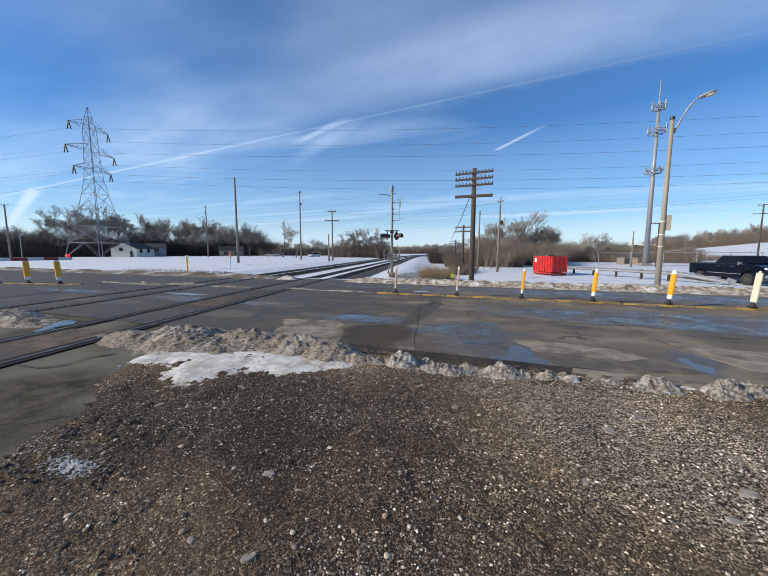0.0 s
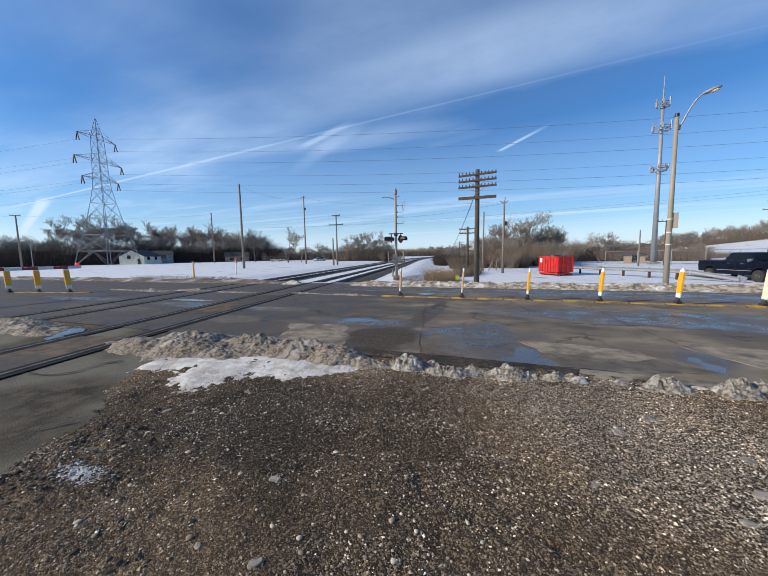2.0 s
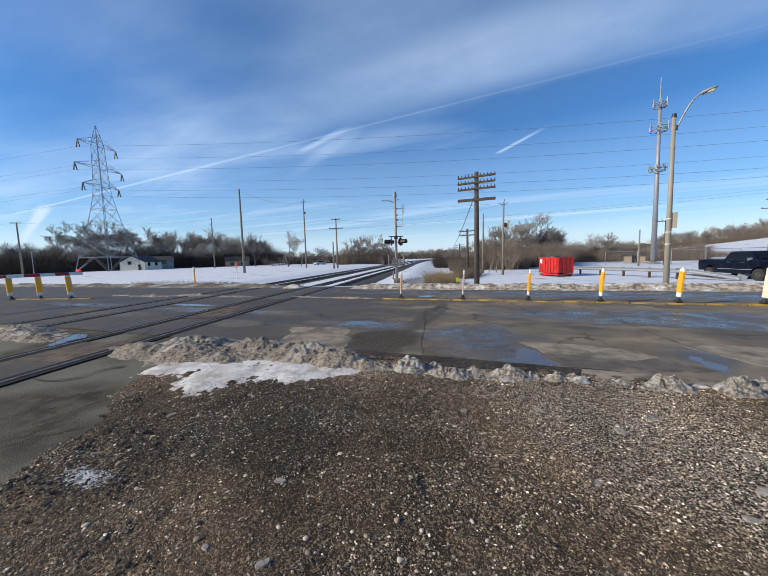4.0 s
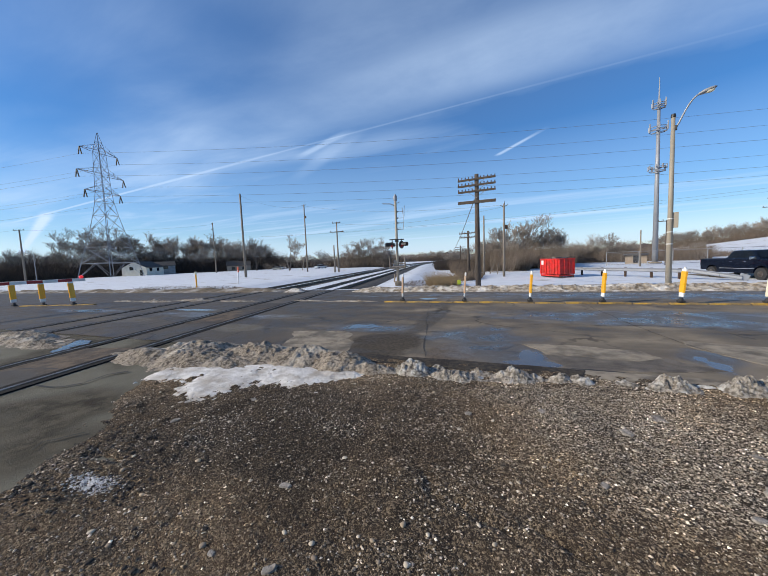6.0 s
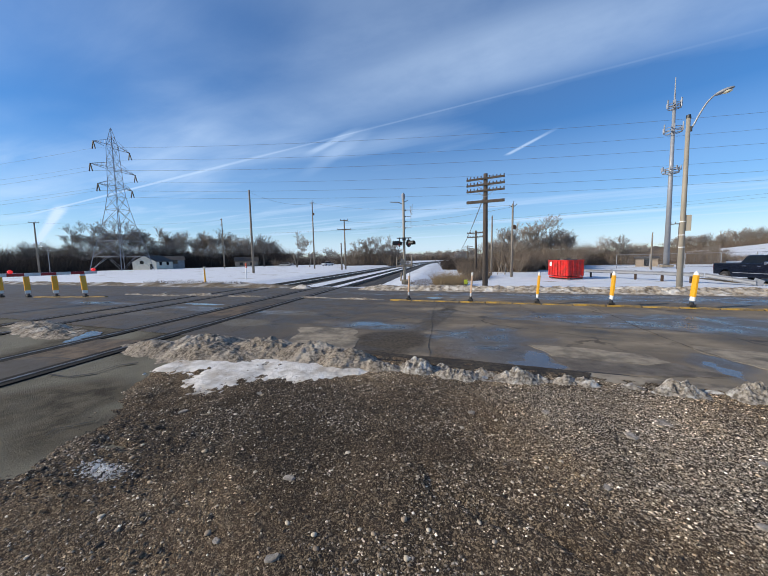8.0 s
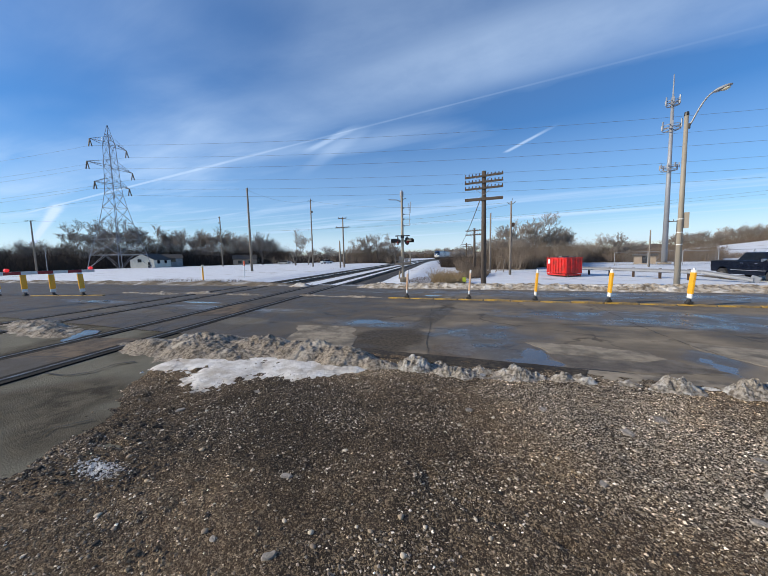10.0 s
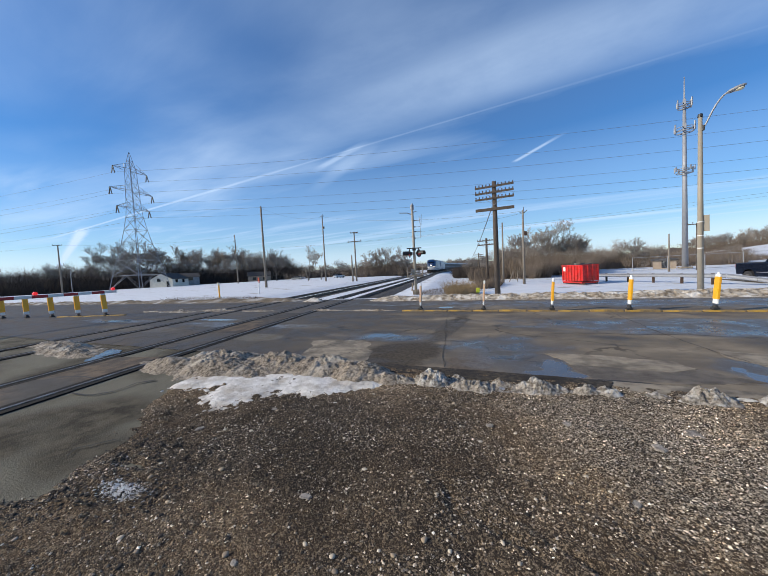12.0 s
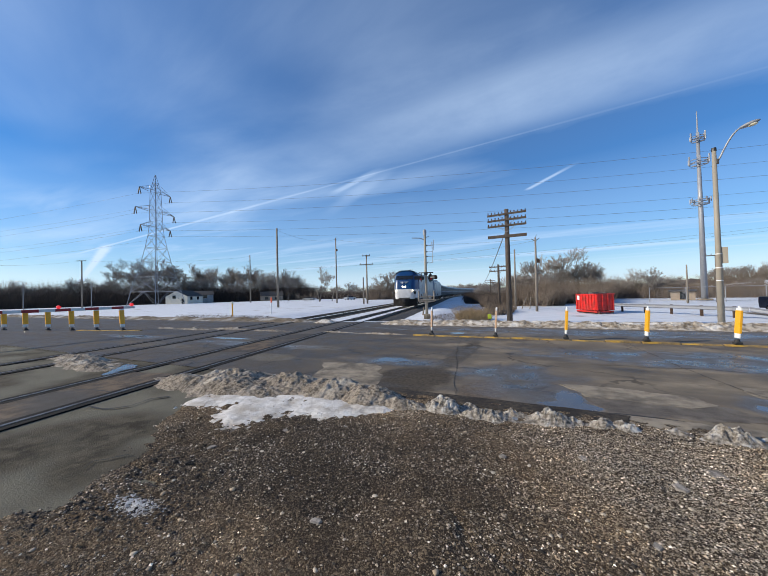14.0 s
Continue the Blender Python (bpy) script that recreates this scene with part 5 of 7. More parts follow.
# ---- street lamp ----
def street_lamp():
    p = thing("street_lamp", "buff tapered street lamp with curved arm and cobra head", "street lamp", pose(6.95, 19.0, -0.15, 0, 0, -22))
    bm = bmesh.new()
    tube(bm, (0, 0, 0), (0, 0, 7.75), 0.125, 0.075, 14)
    part("pole", bm, CONPOLE, p, smooth=True)
    bm = bmesh.new()
    tube(bm, (0, 0, 7.68), (0, 0, 7.82), 0.095, 0.08, 12)
    part("collar", bm, BLACK, p)
    bm = bmesh.new()
    box(bm, (0.1, 0, 7.2), (0.09, 0.1, 0.22), bevel=0.02)
    part("arm_bracket", bm, BLACK, p)
    bm = bmesh.new()
    pts = [(0.1, 0, 7.2)] + [(0.12 + 0.7 * f, 0, 7.2 + 1.2 * math.sin(f * 1.45)) for f in (0.12, 0.25, 0.4, 0.55, 0.7, 0.85, 1.0)]
    polytube(bm, pts, 0.035, 8)
    part("bracket", bm, GALV, p, "slim curved steel arm")
    bm = bmesh.new()
    bmesh.ops.create_uvsphere(bm, u_segments=16, v_segments=10, radius=1.0, matrix=Matrix.Translation((1.06, 0, 8.45)) @ Matrix.Rotation(radians(-14), 4, "Y") @ Matrix.Diagonal((0.32, 0.14, 0.085, 1)))
    head = part("lamp_head", bm, GALV, p, "grey cobra-head luminaire", True)
    bm = bmesh.new()
    bmesh.ops.create_uvsphere(bm, u_segments=14, v_segments=8, radius=1.0, matrix=Matrix.Translation((1.12, 0, 8.42)) @ Matrix.Diagonal((0.19, 0.11, 0.09, 1)))
    part("lens", bm, CREAM, head, "clear refractor", True)
    bm = bmesh.new()
    box(bm, (0.19, 0, 3.1), (0.2, 0.02, 0.7), bevel=0.005)
    part("sign", bm, CONPOLE, p, "back of a small metal sign")
    for z in (3.15, 2.55, 2.0):
        bm = bmesh.new()
        tube(bm, (0, 0, z), (0, 0, z + 0.04), 0.117, 0.117, 14)
        part("band", bm, WHITE, p, "white band round the pole")
    return p


street_lamp()


# ---- red roll-off container ----
def container():
    p = thing("dumpster", "red ribbed steel roll-off dumpster on snow", "dumpster", pose(4.5, 37.2, -0.65, 0, 0, -62))
    L, W2, H = 2.95, 0.82, 1.78
    bm = bmesh.new()
    box(bm, (0, 0, 0.16), (L, W2 * 2, 0.14))
    for y in (-W2, W2):
        box(bm, (0, y, H / 2 + 0.15), (L, 0.05, H - 0.3))
    for x in (-L / 2, L / 2):
        box(bm, (x, 0, H / 2 + 0.15), (0.05, W2 * 2, H - 0.3))
    part("body", bm, RED, p)
    for y in (-W2, W2):
        for k in range(7):
            bm = bmesh.new()
            box(bm, (-L / 2 + 0.2 + k * (L - 0.4) / 6, y * 1.05, H / 2 + 0.12), (0.12, 0.1, H - 0.32), bevel=0.015)
            part("rib", bm, RED, p)
    for x in (-L / 2 - 0.05, L / 2 + 0.05):
        for y in (-0.75, -0.25, 0.25, 0.75):
            bm = bmesh.new()
            box(bm, (x, y, H / 2 + 0.12), (0.1, 0.12, H - 0.32), bevel=0.015)
            part("rib", bm, RED, p)
    bm = bmesh.new()
    for y in (-W2, W2):
        box(bm, (0, y, H), (L + 0.15, 0.13, 0.12), bevel=0.02)
    for x in (-L / 2, L / 2):
        box(bm, (x, 0, H), (0.13, W2 * 2 + 0.13, 0.12), bevel=0.02)
    part("rim", bm, RED, p)
    bm = bmesh.new()
    for y in (-0.6, 0.6):
        box(bm, (0, y, 0.07), (L + 0.3, 0.12, 0.14))
    part("skids", bm, RUST, p)
    bm = bmesh.new()
    box(bm, (-L / 2 + 0.5, -W2 - 0.11, 1.45), (0.34, 0.012, 0.42))
    part("sticker", bm, WHITE, p, "pale rectangular sticker")
    bm = bmesh.new()
    r3 = random.Random(4)
    for k in range(16):
        box(bm, (r3.uniform(-1.1, 1.1), r3.uniform(-0.5, 0.5), H - 0.1 + r3.uniform(-0.05, 0.15)), (r3.uniform(0.3, 0.9), r3.uniform(0.2, 0.5), r3.uniform(0.1, 0.3)), Euler((r3.uniform(-0.5, 0.5), r3.uniform(-0.4, 0.4), r3.uniform(0, 3))).to_matrix())
    part("debris", bm, BLACK, p, "dark scrap heaped inside")
    return p


container()


# ---- parked pickup ----
def pickup():
    p = thing("pickup_truck", "dark navy crew-cab pickup truck parked beyond the guardrail", "pickup truck", pose(16.6, 32.1, -0.72, 0, 0, -77) @ Matrix.Scale(1.07, 4))
    def arch(cx, r=0.5):
        return [(cx + r * math.cos(a), 0.44 + r * math.sin(a)) for a in [math.pi * k / 10 for k in range(11)]]
    prof = [(-2.35, 0.56), (-2.86, 0.62), (-2.93, 1.0), (-2.9, 1.34), (-0.8, 1.36), (1.35, 1.38), (2.2, 1.34), (2.7, 1.24), (2.88, 1.05), (2.92, 0.7), (2.8, 0.5), (2.42, 0.46)] + arch(1.85) + [(1.3, 0.42), (-1.3, 0.42)] + arch(-1.85)
    bm = bmesh.new()
    rings = []
    for y, ins in ((-1.0, 0.035), (-0.96, 0.0), (0.96, 0.0), (1.0, 0.035)):
        rings.append([bm.verts.new((x * (1 - ins * 0.3), y, z - ins * (1 if z > 1.1 else 0))) for x, z in prof])
    for a, b in zip(rings, rings[1:]):
        for i in range(len(prof)):
            j = (i + 1) % len(prof)
            bm.faces.new((a[i], a[j], b[j], b[i]))
    caps = [bm.faces.new(rings[0]), bm.faces.new(rings[-1][::-1])]
    bmesh.ops.recalc_face_normals(bm, faces=bm.faces)
    bmesh.ops.triangulate(bm, faces=caps)
    part("body", bm, NAVY, p)
    bm = bmesh.new()
    low = [bm.verts.new((x, y * 0.96, 1.34)) for x, y in ((-0.82, -1), (1.72, -1), (1.72, 1), (-0.82, 1))]
    top = [bm.verts.new((x, y * 0.78, 1.93)) for x, y in ((-0.4, -1), (0.98, -1), (0.98, 1), (-0.4, 1))]
    bm.faces.new(top)
    for i in range(4):
        bm.faces.new((low[i], low[(i + 1) % 4], top[(i + 1) % 4], top[i]))
    bmesh.ops.recalc_face_normals(bm, faces=bm.faces)
    bmesh.ops.bevel(bm, geom=[e for e in bm.edges if not e.is_boundary], offset=0.07, segments=3, affect="EDGES", profile=0.6)
    part("cab", bm, NAVY, p, "navy cab roof and pillars")
    bm = bmesh.new()
    box(bm, (-1.87, 0, 1.365), (1.9, 1.66, 0.03), bevel=0.01)
    part("tonneau", bm, RUBBER, p, "black cover over the load bed")
    for y in (-1, 1):
        for x0, x1, top0, top1 in ((-0.6, 0.22, -0.3, 0.22), (0.32, 1.45, 0.32, 0.98)):
            bm = bmesh.new()
            vs = [bm.verts.new(v) for v in ((x0, y * 0.945, 1.43), (x1, y * 0.945, 1.43), (top1, y * 0.82, 1.85), (top0, y * 0.82, 1.85))]
            bm.faces.new(vs)
            r = bmesh.ops.solidify(bm, geom=bm.faces[:], thickness=0.02)
            part("side_window", bm, GLASS, p, "dark tinted side window")
        bm = bmesh.new()
        box(bm, (1.35, y * 1.1, 1.42), (0.14, 0.24, 0.2), bevel=0.03)
        part("mirror", bm, CHROME, p, "chrome door mirror")
        for x in (-0.3, 0.72):
            bm = bmesh.new()
            box(bm, (x, y * 1.0, 1.2), (0.22, 0.04, 0.045), bevel=0.01)
            part("door_handle", bm, CHROME, p, "chrome door handle")
        bm = bmesh.new()
        box(bm, (0.1, y * 0.995, 0.72), (2.6, 0.03, 0.035), bevel=0.008)
        part("side_moulding", bm, GALV, p)
        for x in (-1.85, 1.85):
            bm = bmesh.new()
            disc(bm, (x, y * 0.9, 0.4), (0, 1, 0), 0.4, 0.27, 28)
            w = part("wheel", bm, RUBBER, p, "black tyre")
            bm = bmesh.new()
            disc(bm, (x, y * 1.035, 0.4), (0, 1, 0), 0.19, 0.02, 20)
            disc(bm, (x, y * 1.06, 0.4), (0, 1, 0), 0.08, 0.03, 12)
            part("rim", bm, STEEL, w)
        bm = bmesh.new()
        box(bm, (2.82, y * 0.75, 1.08), (0.1, 0.38, 0.2), bevel=0.03)
        part("headlight", bm, WHITE, p, "clear headlight")
        bm = bmesh.new()
        box(bm, (-2.88, y * 0.92, 1.08), (0.08, 0.14, 0.34), bevel=0.02)
        part("tail_light", bm, REDLAMP, p, "red tail light")
    bm = bmesh.new()
    vs = [bm.verts.new(v) for v in ((1.66, -0.84, 1.44), (1.66, 0.84, 1.44), (1.09, 0.72, 1.87), (1.09, -0.72, 1.87))]
    bm.faces.new(vs)
    bmesh.ops.solidify(bm, geom=bm.faces[:], thickness=0.02)
    part("windscreen", bm, GLASS, p, "dark windscreen")
    bm = bmesh.new()
    box(bm, (2.9, 0, 0.65), (0.16, 1.9, 0.22), bevel=0.04)
    part("front_bumper", bm, CHROME, p, "chrome front bumper")
    bm = bmesh.new()
    box(bm, (2.9, 0, 1.0), (0.06, 1.0, 0.3), bevel=0.02)
    part("grille", bm, CHROME, p, "chrome grille")
    bm = bmesh.new()
    box(bm, (-2.92, 0, 0.65), (0.14, 1.85, 0.2), bevel=0.04)
    part("rear_bumper", bm, CHROME, p, "chrome rear bumper")
    return p


pickup()


# ---- guardrail ----
def guardrail():
    g = thing("guardrail", "galvanised steel guardrail on dark posts, with a bent end", "guardrail")
    line = [(4.2, 43.6), (5.7, 41.8), (7.2, 39.9), (8.6, 38.0), (10.0, 36.1), (11.3, 34.1), (12.4, 32.0)]
    zb = -0.64
    for i, (x, y) in enumerate(line):
        bm = bmesh.new()
        box(bm, (x, y, zb + 0.36), (0.16, 0.2, 0.85), bevel=0.012)
        part("post", bm, RUST, g, "dark rusted post")
    W = [(-0.02, 0.16), (0.06, 0.11), (0.0, 0.04), (0.0, -0.04), (0.06, -0.11), (-0.02, -0.16), (-0.03, -0.16), (0.05, -0.11), (-0.01, -0.04), (-0.01, 0.04), (0.05, 0.11), (-0.03, 0.16)]

    def beam(a, b, za, zb2):
        bm = bmesh.new()
        a, b = Vector((*a, za)), Vector((*b, zb2))
        d = (b - a)
        n = Vector((-d.y, d.x, 0)).normalized()
        ra = [bm.verts.new(a + n * -(o + 0.12) + Vector((0, 0, z))) for o, z in W]
        rb = [bm.verts.new(b + n * -(o + 0.12) + Vector((0, 0, z))) for o, z in W]
        for i in range(len(W)):
            j = (i + 1) % len(W)
            bm.faces.new((ra[i], ra[j], rb[j], rb[i]))
        bmesh.ops.recalc_face_normals(bm, faces=bm.faces)
        part("beam", bm, GALV, g, "corrugated steel beam")
    for a, b in zip(line, line[1:]):
        beam(a, b, zb + 0.6, zb + 0.6)
    beam(line[-1], (12.9, 31.2), zb + 0.6, zb + 0.6)
    beam((12.9, 31.2), (14.0, 30.2), zb + 0.6, zb + 0.36)
    beam((14.0, 30.2), (14.9, 29.6), zb + 0.36, zb + 0.14)
    bm = bmesh.new()
    box(bm, (14.95, 29.57, zb + 0.16), (0.5, 0.06, 0.5), Euler((0.1, 0.4, -0.2)).to_matrix(), 0.02)
    part("end_plate", bm, GALV, g)
    return g


guardrail()
bm = bmesh.new()
bmesh.ops.create_grid(bm, x_segments=40, y_segments=6, size=0.5)
for v in bm.verts:
    v.co = Vector((v.co.x * 120 + 75, 35.0 + v.co.y * 6, -0.665))
tagged(new("side_road", mesh_of("side_road", bm, ROAD)), "narrow side road behind the guardrail", "road", kind="structure")

# ---- small posts in the snow ----
p = thing("marker_post", "yellow utility marker post standing in snow", "marker post", pose(-24.3, 19.7, 0))
bm = bmesh.new()
tube(bm, (0, 0, -0.1), (0, 0, 1.15), 0.06, 0.06, 10)
part("post", bm, ORANGE, p)
bm = bmesh.new()
tube(bm, (0, 0, 1.12), (0, 0, 1.36), 0.1, 0.09, 10)
part("cap", bm, CREAM, p, "pale rounded cap")
p = thing("marker_stake", "thin white stake with an orange-red top in the snow", "marker stake", pose(-24.0, 23.9, 0, 0, 2, 0))
bm = bmesh.new()
tube(bm, (0, 0, -0.1), (0, 0, 1.3), 0.05, 0.05, 8)
part("stake", bm, WHITE, p)
bm = bmesh.new()
box(bm, (0, 0, 1.35), (0.16, 0.08, 0.5), bevel=0.02)
part("tip", bm, mat("orange_plastic", (0.6, 0.09, 0.03), (0.5, 0.07, 0.02), 3.0, 0.5), p, "orange-red plastic tip")
p = thing("marker_flag", "small bright yellow-green marker in the reeds", "marker", pose(-3.45, 24.3, -0.45, 0, 0, 20))
bm = bmesh.new()
box(bm, (0, 0, 0.3), (0.26, 0.04, 0.34), bevel=0.02)
part("panel", bm, mat("fluorescent_yellow", (0.6, 0.62, 0.03), (0.5, 0.55, 0.03), 3.0, 0.5), p)
bm = bmesh.new()
tube(bm, (0, 0.03, -0.1), (0, 0.03, 0.4), 0.03, 0.03, 6)
part("stake", bm, WOOD, p)


# ---- far street lamps and parked cars ----
for az, r in ((-73.8, 105), (-67.8, 108)):
    x, y = polar(az, r)
    p = thing("street_lamp", "distant grey street lamp with a short curved arm", "street lamp", pose(x, y, 0, 0, 0, 20), "distant street lamps")
    bm = bmesh.new()
    tube(bm, (0, 0, 0), (0, 0, 6.0), 0.08, 0.055, 8)
    part("pole", bm, GALV, p)
    bm = bmesh.new()
    polytube(bm, [(0, 0, 5.9), (-0.3, 0, 6.3), (-0.9, 0, 6.5), (-1.3, 0, 6.45)], 0.04)
    part("arm", bm, GALV, p)
    bm = bmesh.new()
    box(bm, (-1.5, 0, 6.4), (0.7, 0.28, 0.14), bevel=0.04)
    part("lamp_head", bm, WHITE, p)


def parked_car(m, paint, label):
    p = thing("parked_car", label, "car", m, "distant parked cars")
    bm = bmesh.new()
    box(bm, (0, 0, 0.62), (4.3, 1.75, 0.62), bevel=0.14)
    part("body", bm, paint, p)
    bm = bmesh.new()
    box(bm, (-0.2, 0, 1.15), (2.3, 1.5, 0.55), bevel=0.16)
    part("cabin", bm, GLASS, p, "dark glazed cabin")
    bm = bmesh.new()
    box(bm, (-0.25, 0, 1.43), (1.5, 1.3, 0.06), bevel=0.02)
    part("roof", bm, paint, p)
    for x in (-1.35, 1.35):
        for y in (-0.8, 0.8):
            bm = bmesh.new()
            disc(bm, (x, y, 0.32), (0, 1, 0), 0.32, 0.2, 16)
            part("wheel", bm, RUBBER, p)


for az, r, t, paint, lab in ((-38.4, 150, 30, WHITE, "distant white car parked at the wood edge"), (-27.6, 105, 60, WHITE, "distant white car parked beside the railway"), (-38.9, 128, 10, GREYWALL, "distant grey car parked at the wood edge"), (-31.9, 118, 70, WHITE, "distant white car parked beside old poles")):
    parked_car(pose(*polar(az, r), -0.1, 0, 0, t), paint, lab)


# ---- buildings far off ----
def house(name, m, w, d, h, ridge, wall, label, windows):
    p = thing(name, label, "house", m)
    bm = bmesh.new()
    box(bm, (0, 0, h / 2), (w, d, h))
    a = [bm.verts.new(v) for v in ((-w / 2, -d / 2, h), (w / 2, -d / 2, h), (w / 2, d / 2, h), (-w / 2, d / 2, h), (-w / 2, 0, ridge), (w / 2, 0, ridge))]
    bm.faces.new((a[0], a[4], a[3]))
    bm.faces.new((a[1], a[2], a[5]))
    part("wall", bm, wall, p)
    bm = bmesh.new()
    s = math.atan2(ridge - h, d / 2)
    ln = math.hypot(ridge - h, d / 2) + 0.35
    for sg in (-1, 1):
        box(bm, (0, sg * (d / 4 + 0.1), (h + ridge) / 2 + 0.06), (w + 0.5, ln, 0.14), Matrix.Rotation(-sg * s, 3, "X"))
    part("roof", bm, ROOF, p)
    for x, z, ww, hh, face in windows:
        bm = bmesh.new()
        if face == "s":
            box(bm, (x, -d / 2 - 0.02, z), (ww, 0.06, hh))
        else:
            box(bm, (w / 2 * (1 if face == "e" else -1), x, z), (0.06, ww, hh))
        part("window", bm, GLASS, p, "dark window")
    return p


hx, hy = polar(-57.3, 140)
house("house", pose(hx, hy, -0.2, 0, 0, 117), 10.0, 7.6, 2.9, 4.9, SIDING, "cream-sided house with a low gable roof", [(-2.6, 2.2, 1.4, 1.1, "s"), (1.6, 2.2, 1.4, 1.1, "s"), (0.8, 2.7, 1.2, 1.1, "w"), (-2.2, 1.2, 0.9, 1.9, "w")])
hx, hy = polar(-54.8, 146)
house("house", pose(hx, hy, 0.0, 0, 0, 60), 6.0, 5.5, 3.2, 4.6, GREYWALL, "small grey-sided house beside the cream one", [(0, 2.5, 1.6, 1.2, "s"), (0, 2.6, 1.2, 1.0, "e")])
hx, hy = polar(-44.9, 150)
house("shed", pose(hx, hy, -0.3, 0, 0, 45), 9, 5, 2.6, 4.2, BRICK, "low tan block building at the wood edge", [(-2, 1.5, 1.4, 1.2, "s"), (2, 1.5, 1.4, 1.2, "s")])
hx, hy = polar(-42.0, 155)
house("shed", pose(hx, hy, -0.3, 0, 0, 45), 14, 5, 1.6, 2.4, BRICK, "long low pale wall building at the wood edge", [(-3, 1.0, 1.4, 0.6, "s")])
hx, hy = polar(16.6, 78)
house("shed", pose(hx, hy, -0.75, 0, 0, -15), 3.2, 2.6, 1.55, 1.75, BRICK, "small tan equipment shelter by the cell tower", [(0, 0.85, 0.8, 1.3, "s")])


def yard_fence():
    f = thing("chain_fence", "grey chain-link fence round the tower yard", "fence")
    cx, cy = polar(18.9, 70)
    ring = [(-8, -4), (-4, -5), (0, -5.5), (4, -5.5), (8, -5), (12, -4)]
    for i, (x, y) in enumerate(ring):
        bm = bmesh.new()
        tube(bm, (cx + x, cy + y, -0.6), (cx + x, cy + y, 1.6), 0.05, 0.05, 6)
        part("fence_post", bm, GALV, f)
    bm = bmesh.new()
    for (x0, y0), (x1, y1) in zip(ring, ring[1:]):
        for z in (-0.4, 1.55):
            tube(bm, (cx + x0, cy + y0, z), (cx + x1, cy + y1, z), 0.03, 0.03, 4)
        for k in range(16):
            q = k / 16
            x, y = cx + x0 + (x1 - x0) * q, cy + y0 + (y1 - y0) * q
            e = min(q + 0.35, 1.0)
            xe, ye = cx + x0 + (x1 - x0) * e, cy + y0 + (y1 - y0) * e
            tube(bm, (x, y, -0.4), (xe, ye, 1.5), 0.004, 0.004, 3, False)
            tube(bm, (x, y, 1.5), (xe, ye, -0.4), 0.004, 0.004, 3, False)
    part("mesh", bm, GALV, f, "thin wire mesh")
    return f


yard_fence()


# ---- bare trees and brush ----
def tube_lists(segs, sides):
    """Tapered tubes as vertex and face arrays; segs: rows of (a, b, ra, rb)."""
    A = np.array([s[0] for s in segs], float)
    B = np.array([s[1] for s in segs], float)
    ra, rb = np.array([s[2] for s in segs])[:, None], np.array([s[3] for s in segs])[:, None]
    d = B - A
    d /= np.linalg.norm(d, axis=1, keepdims=True) + 1e-9
    ref = np.where(np.abs(d[:, 2:]) < 0.9, np.array([[0, 0, 1.0]]), np.array([[1.0, 0, 0]]))
    u = np.cross(d, ref)
    u /= np.linalg.norm(u, axis=1, keepdims=True)
    w = np.cross(d, u)
    V = []
    for c, r in ((A, ra), (B, rb)):
        for k in range(sides):
            t = 2 * math.pi * k / sides
            V.append(c + r * (u * math.cos(t) + w * math.sin(t)))
    V = np.stack(V, 1)
    n = len(segs)
    F = np.array([(k, (k + 1) % sides, sides + (k + 1) % sides, sides + k) for k in range(sides)])
    F = (F[None] + (np.arange(n) * 2 * sides)[:, None, None]).reshape(-1, 4)
    return V.reshape(-1, 3), F


def seg_mesh(name, segs, sides, material):
    V, F = tube_lists(segs, sides)
    me = bpy.data.meshes.new(name)
    me.from_pydata(V.tolist(), [], F.tolist())
    me.materials.append(material)
    return me


def grow(seed, h, spread=0.62, levels=5, twig=0.018, fan=2, bend=0.2):
    """A leafless tree: trunk and limbs, and the fine twigs."""
    r = random.Random(seed)
    limbs, twigs = [], []

    def branch(p, d, length, rad, level):
        n = 3 if level < 2 else 2
        for i in range(n):
            q = p + d * (length / n)
            rb = rad * (0.82 if i < n - 1 else 0.68)
            (limbs if level < 3 else twigs).append((p, q, max(rad, twig), max(rb, twig)))
            p, rad = q, rb
            d = (d + Vector((r.uniform(-1, 1), r.uniform(-1, 1), r.uniform(-0.2, 0.8))) * bend).normalized()
            if level < levels and (i > 0 or level > 1):
                for _ in range(fan if level < 4 else 1):
                    side = Vector((r.uniform(-1, 1), r.uniform(-1, 1), r.uniform(-0.15, 0.8))).normalized()
                    nd2 = (d * (1 - spread) + side * spread + Vector((0, 0, 0.2))).normalized()
                    branch(p.copy(), nd2, length * (r.uniform(0.9, 1.2) if level == 0 else r.uniform(0.5, 0.78)), rad * r.uniform(0.45, 0.65), level + 1)
        if level < levels:
            branch(p.copy(), d, length * (1.1 if level == 0 else 0.66), rad * 0.8, level + 1)
    branch(Vector((0, 0, -0.3)), Vector((r.uniform(-0.05, 0.05), r.uniform(-0.05, 0.05), 1)).normalized(), h * 0.2, h * 0.017, 0)
    top = max(s[1].z for s in limbs + twigs)
    k = h / top
    sc = lambda L: [(a * k, b * k, ra, rb) for a, b, ra, rb in L]
    return sc(limbs), sc(twigs)


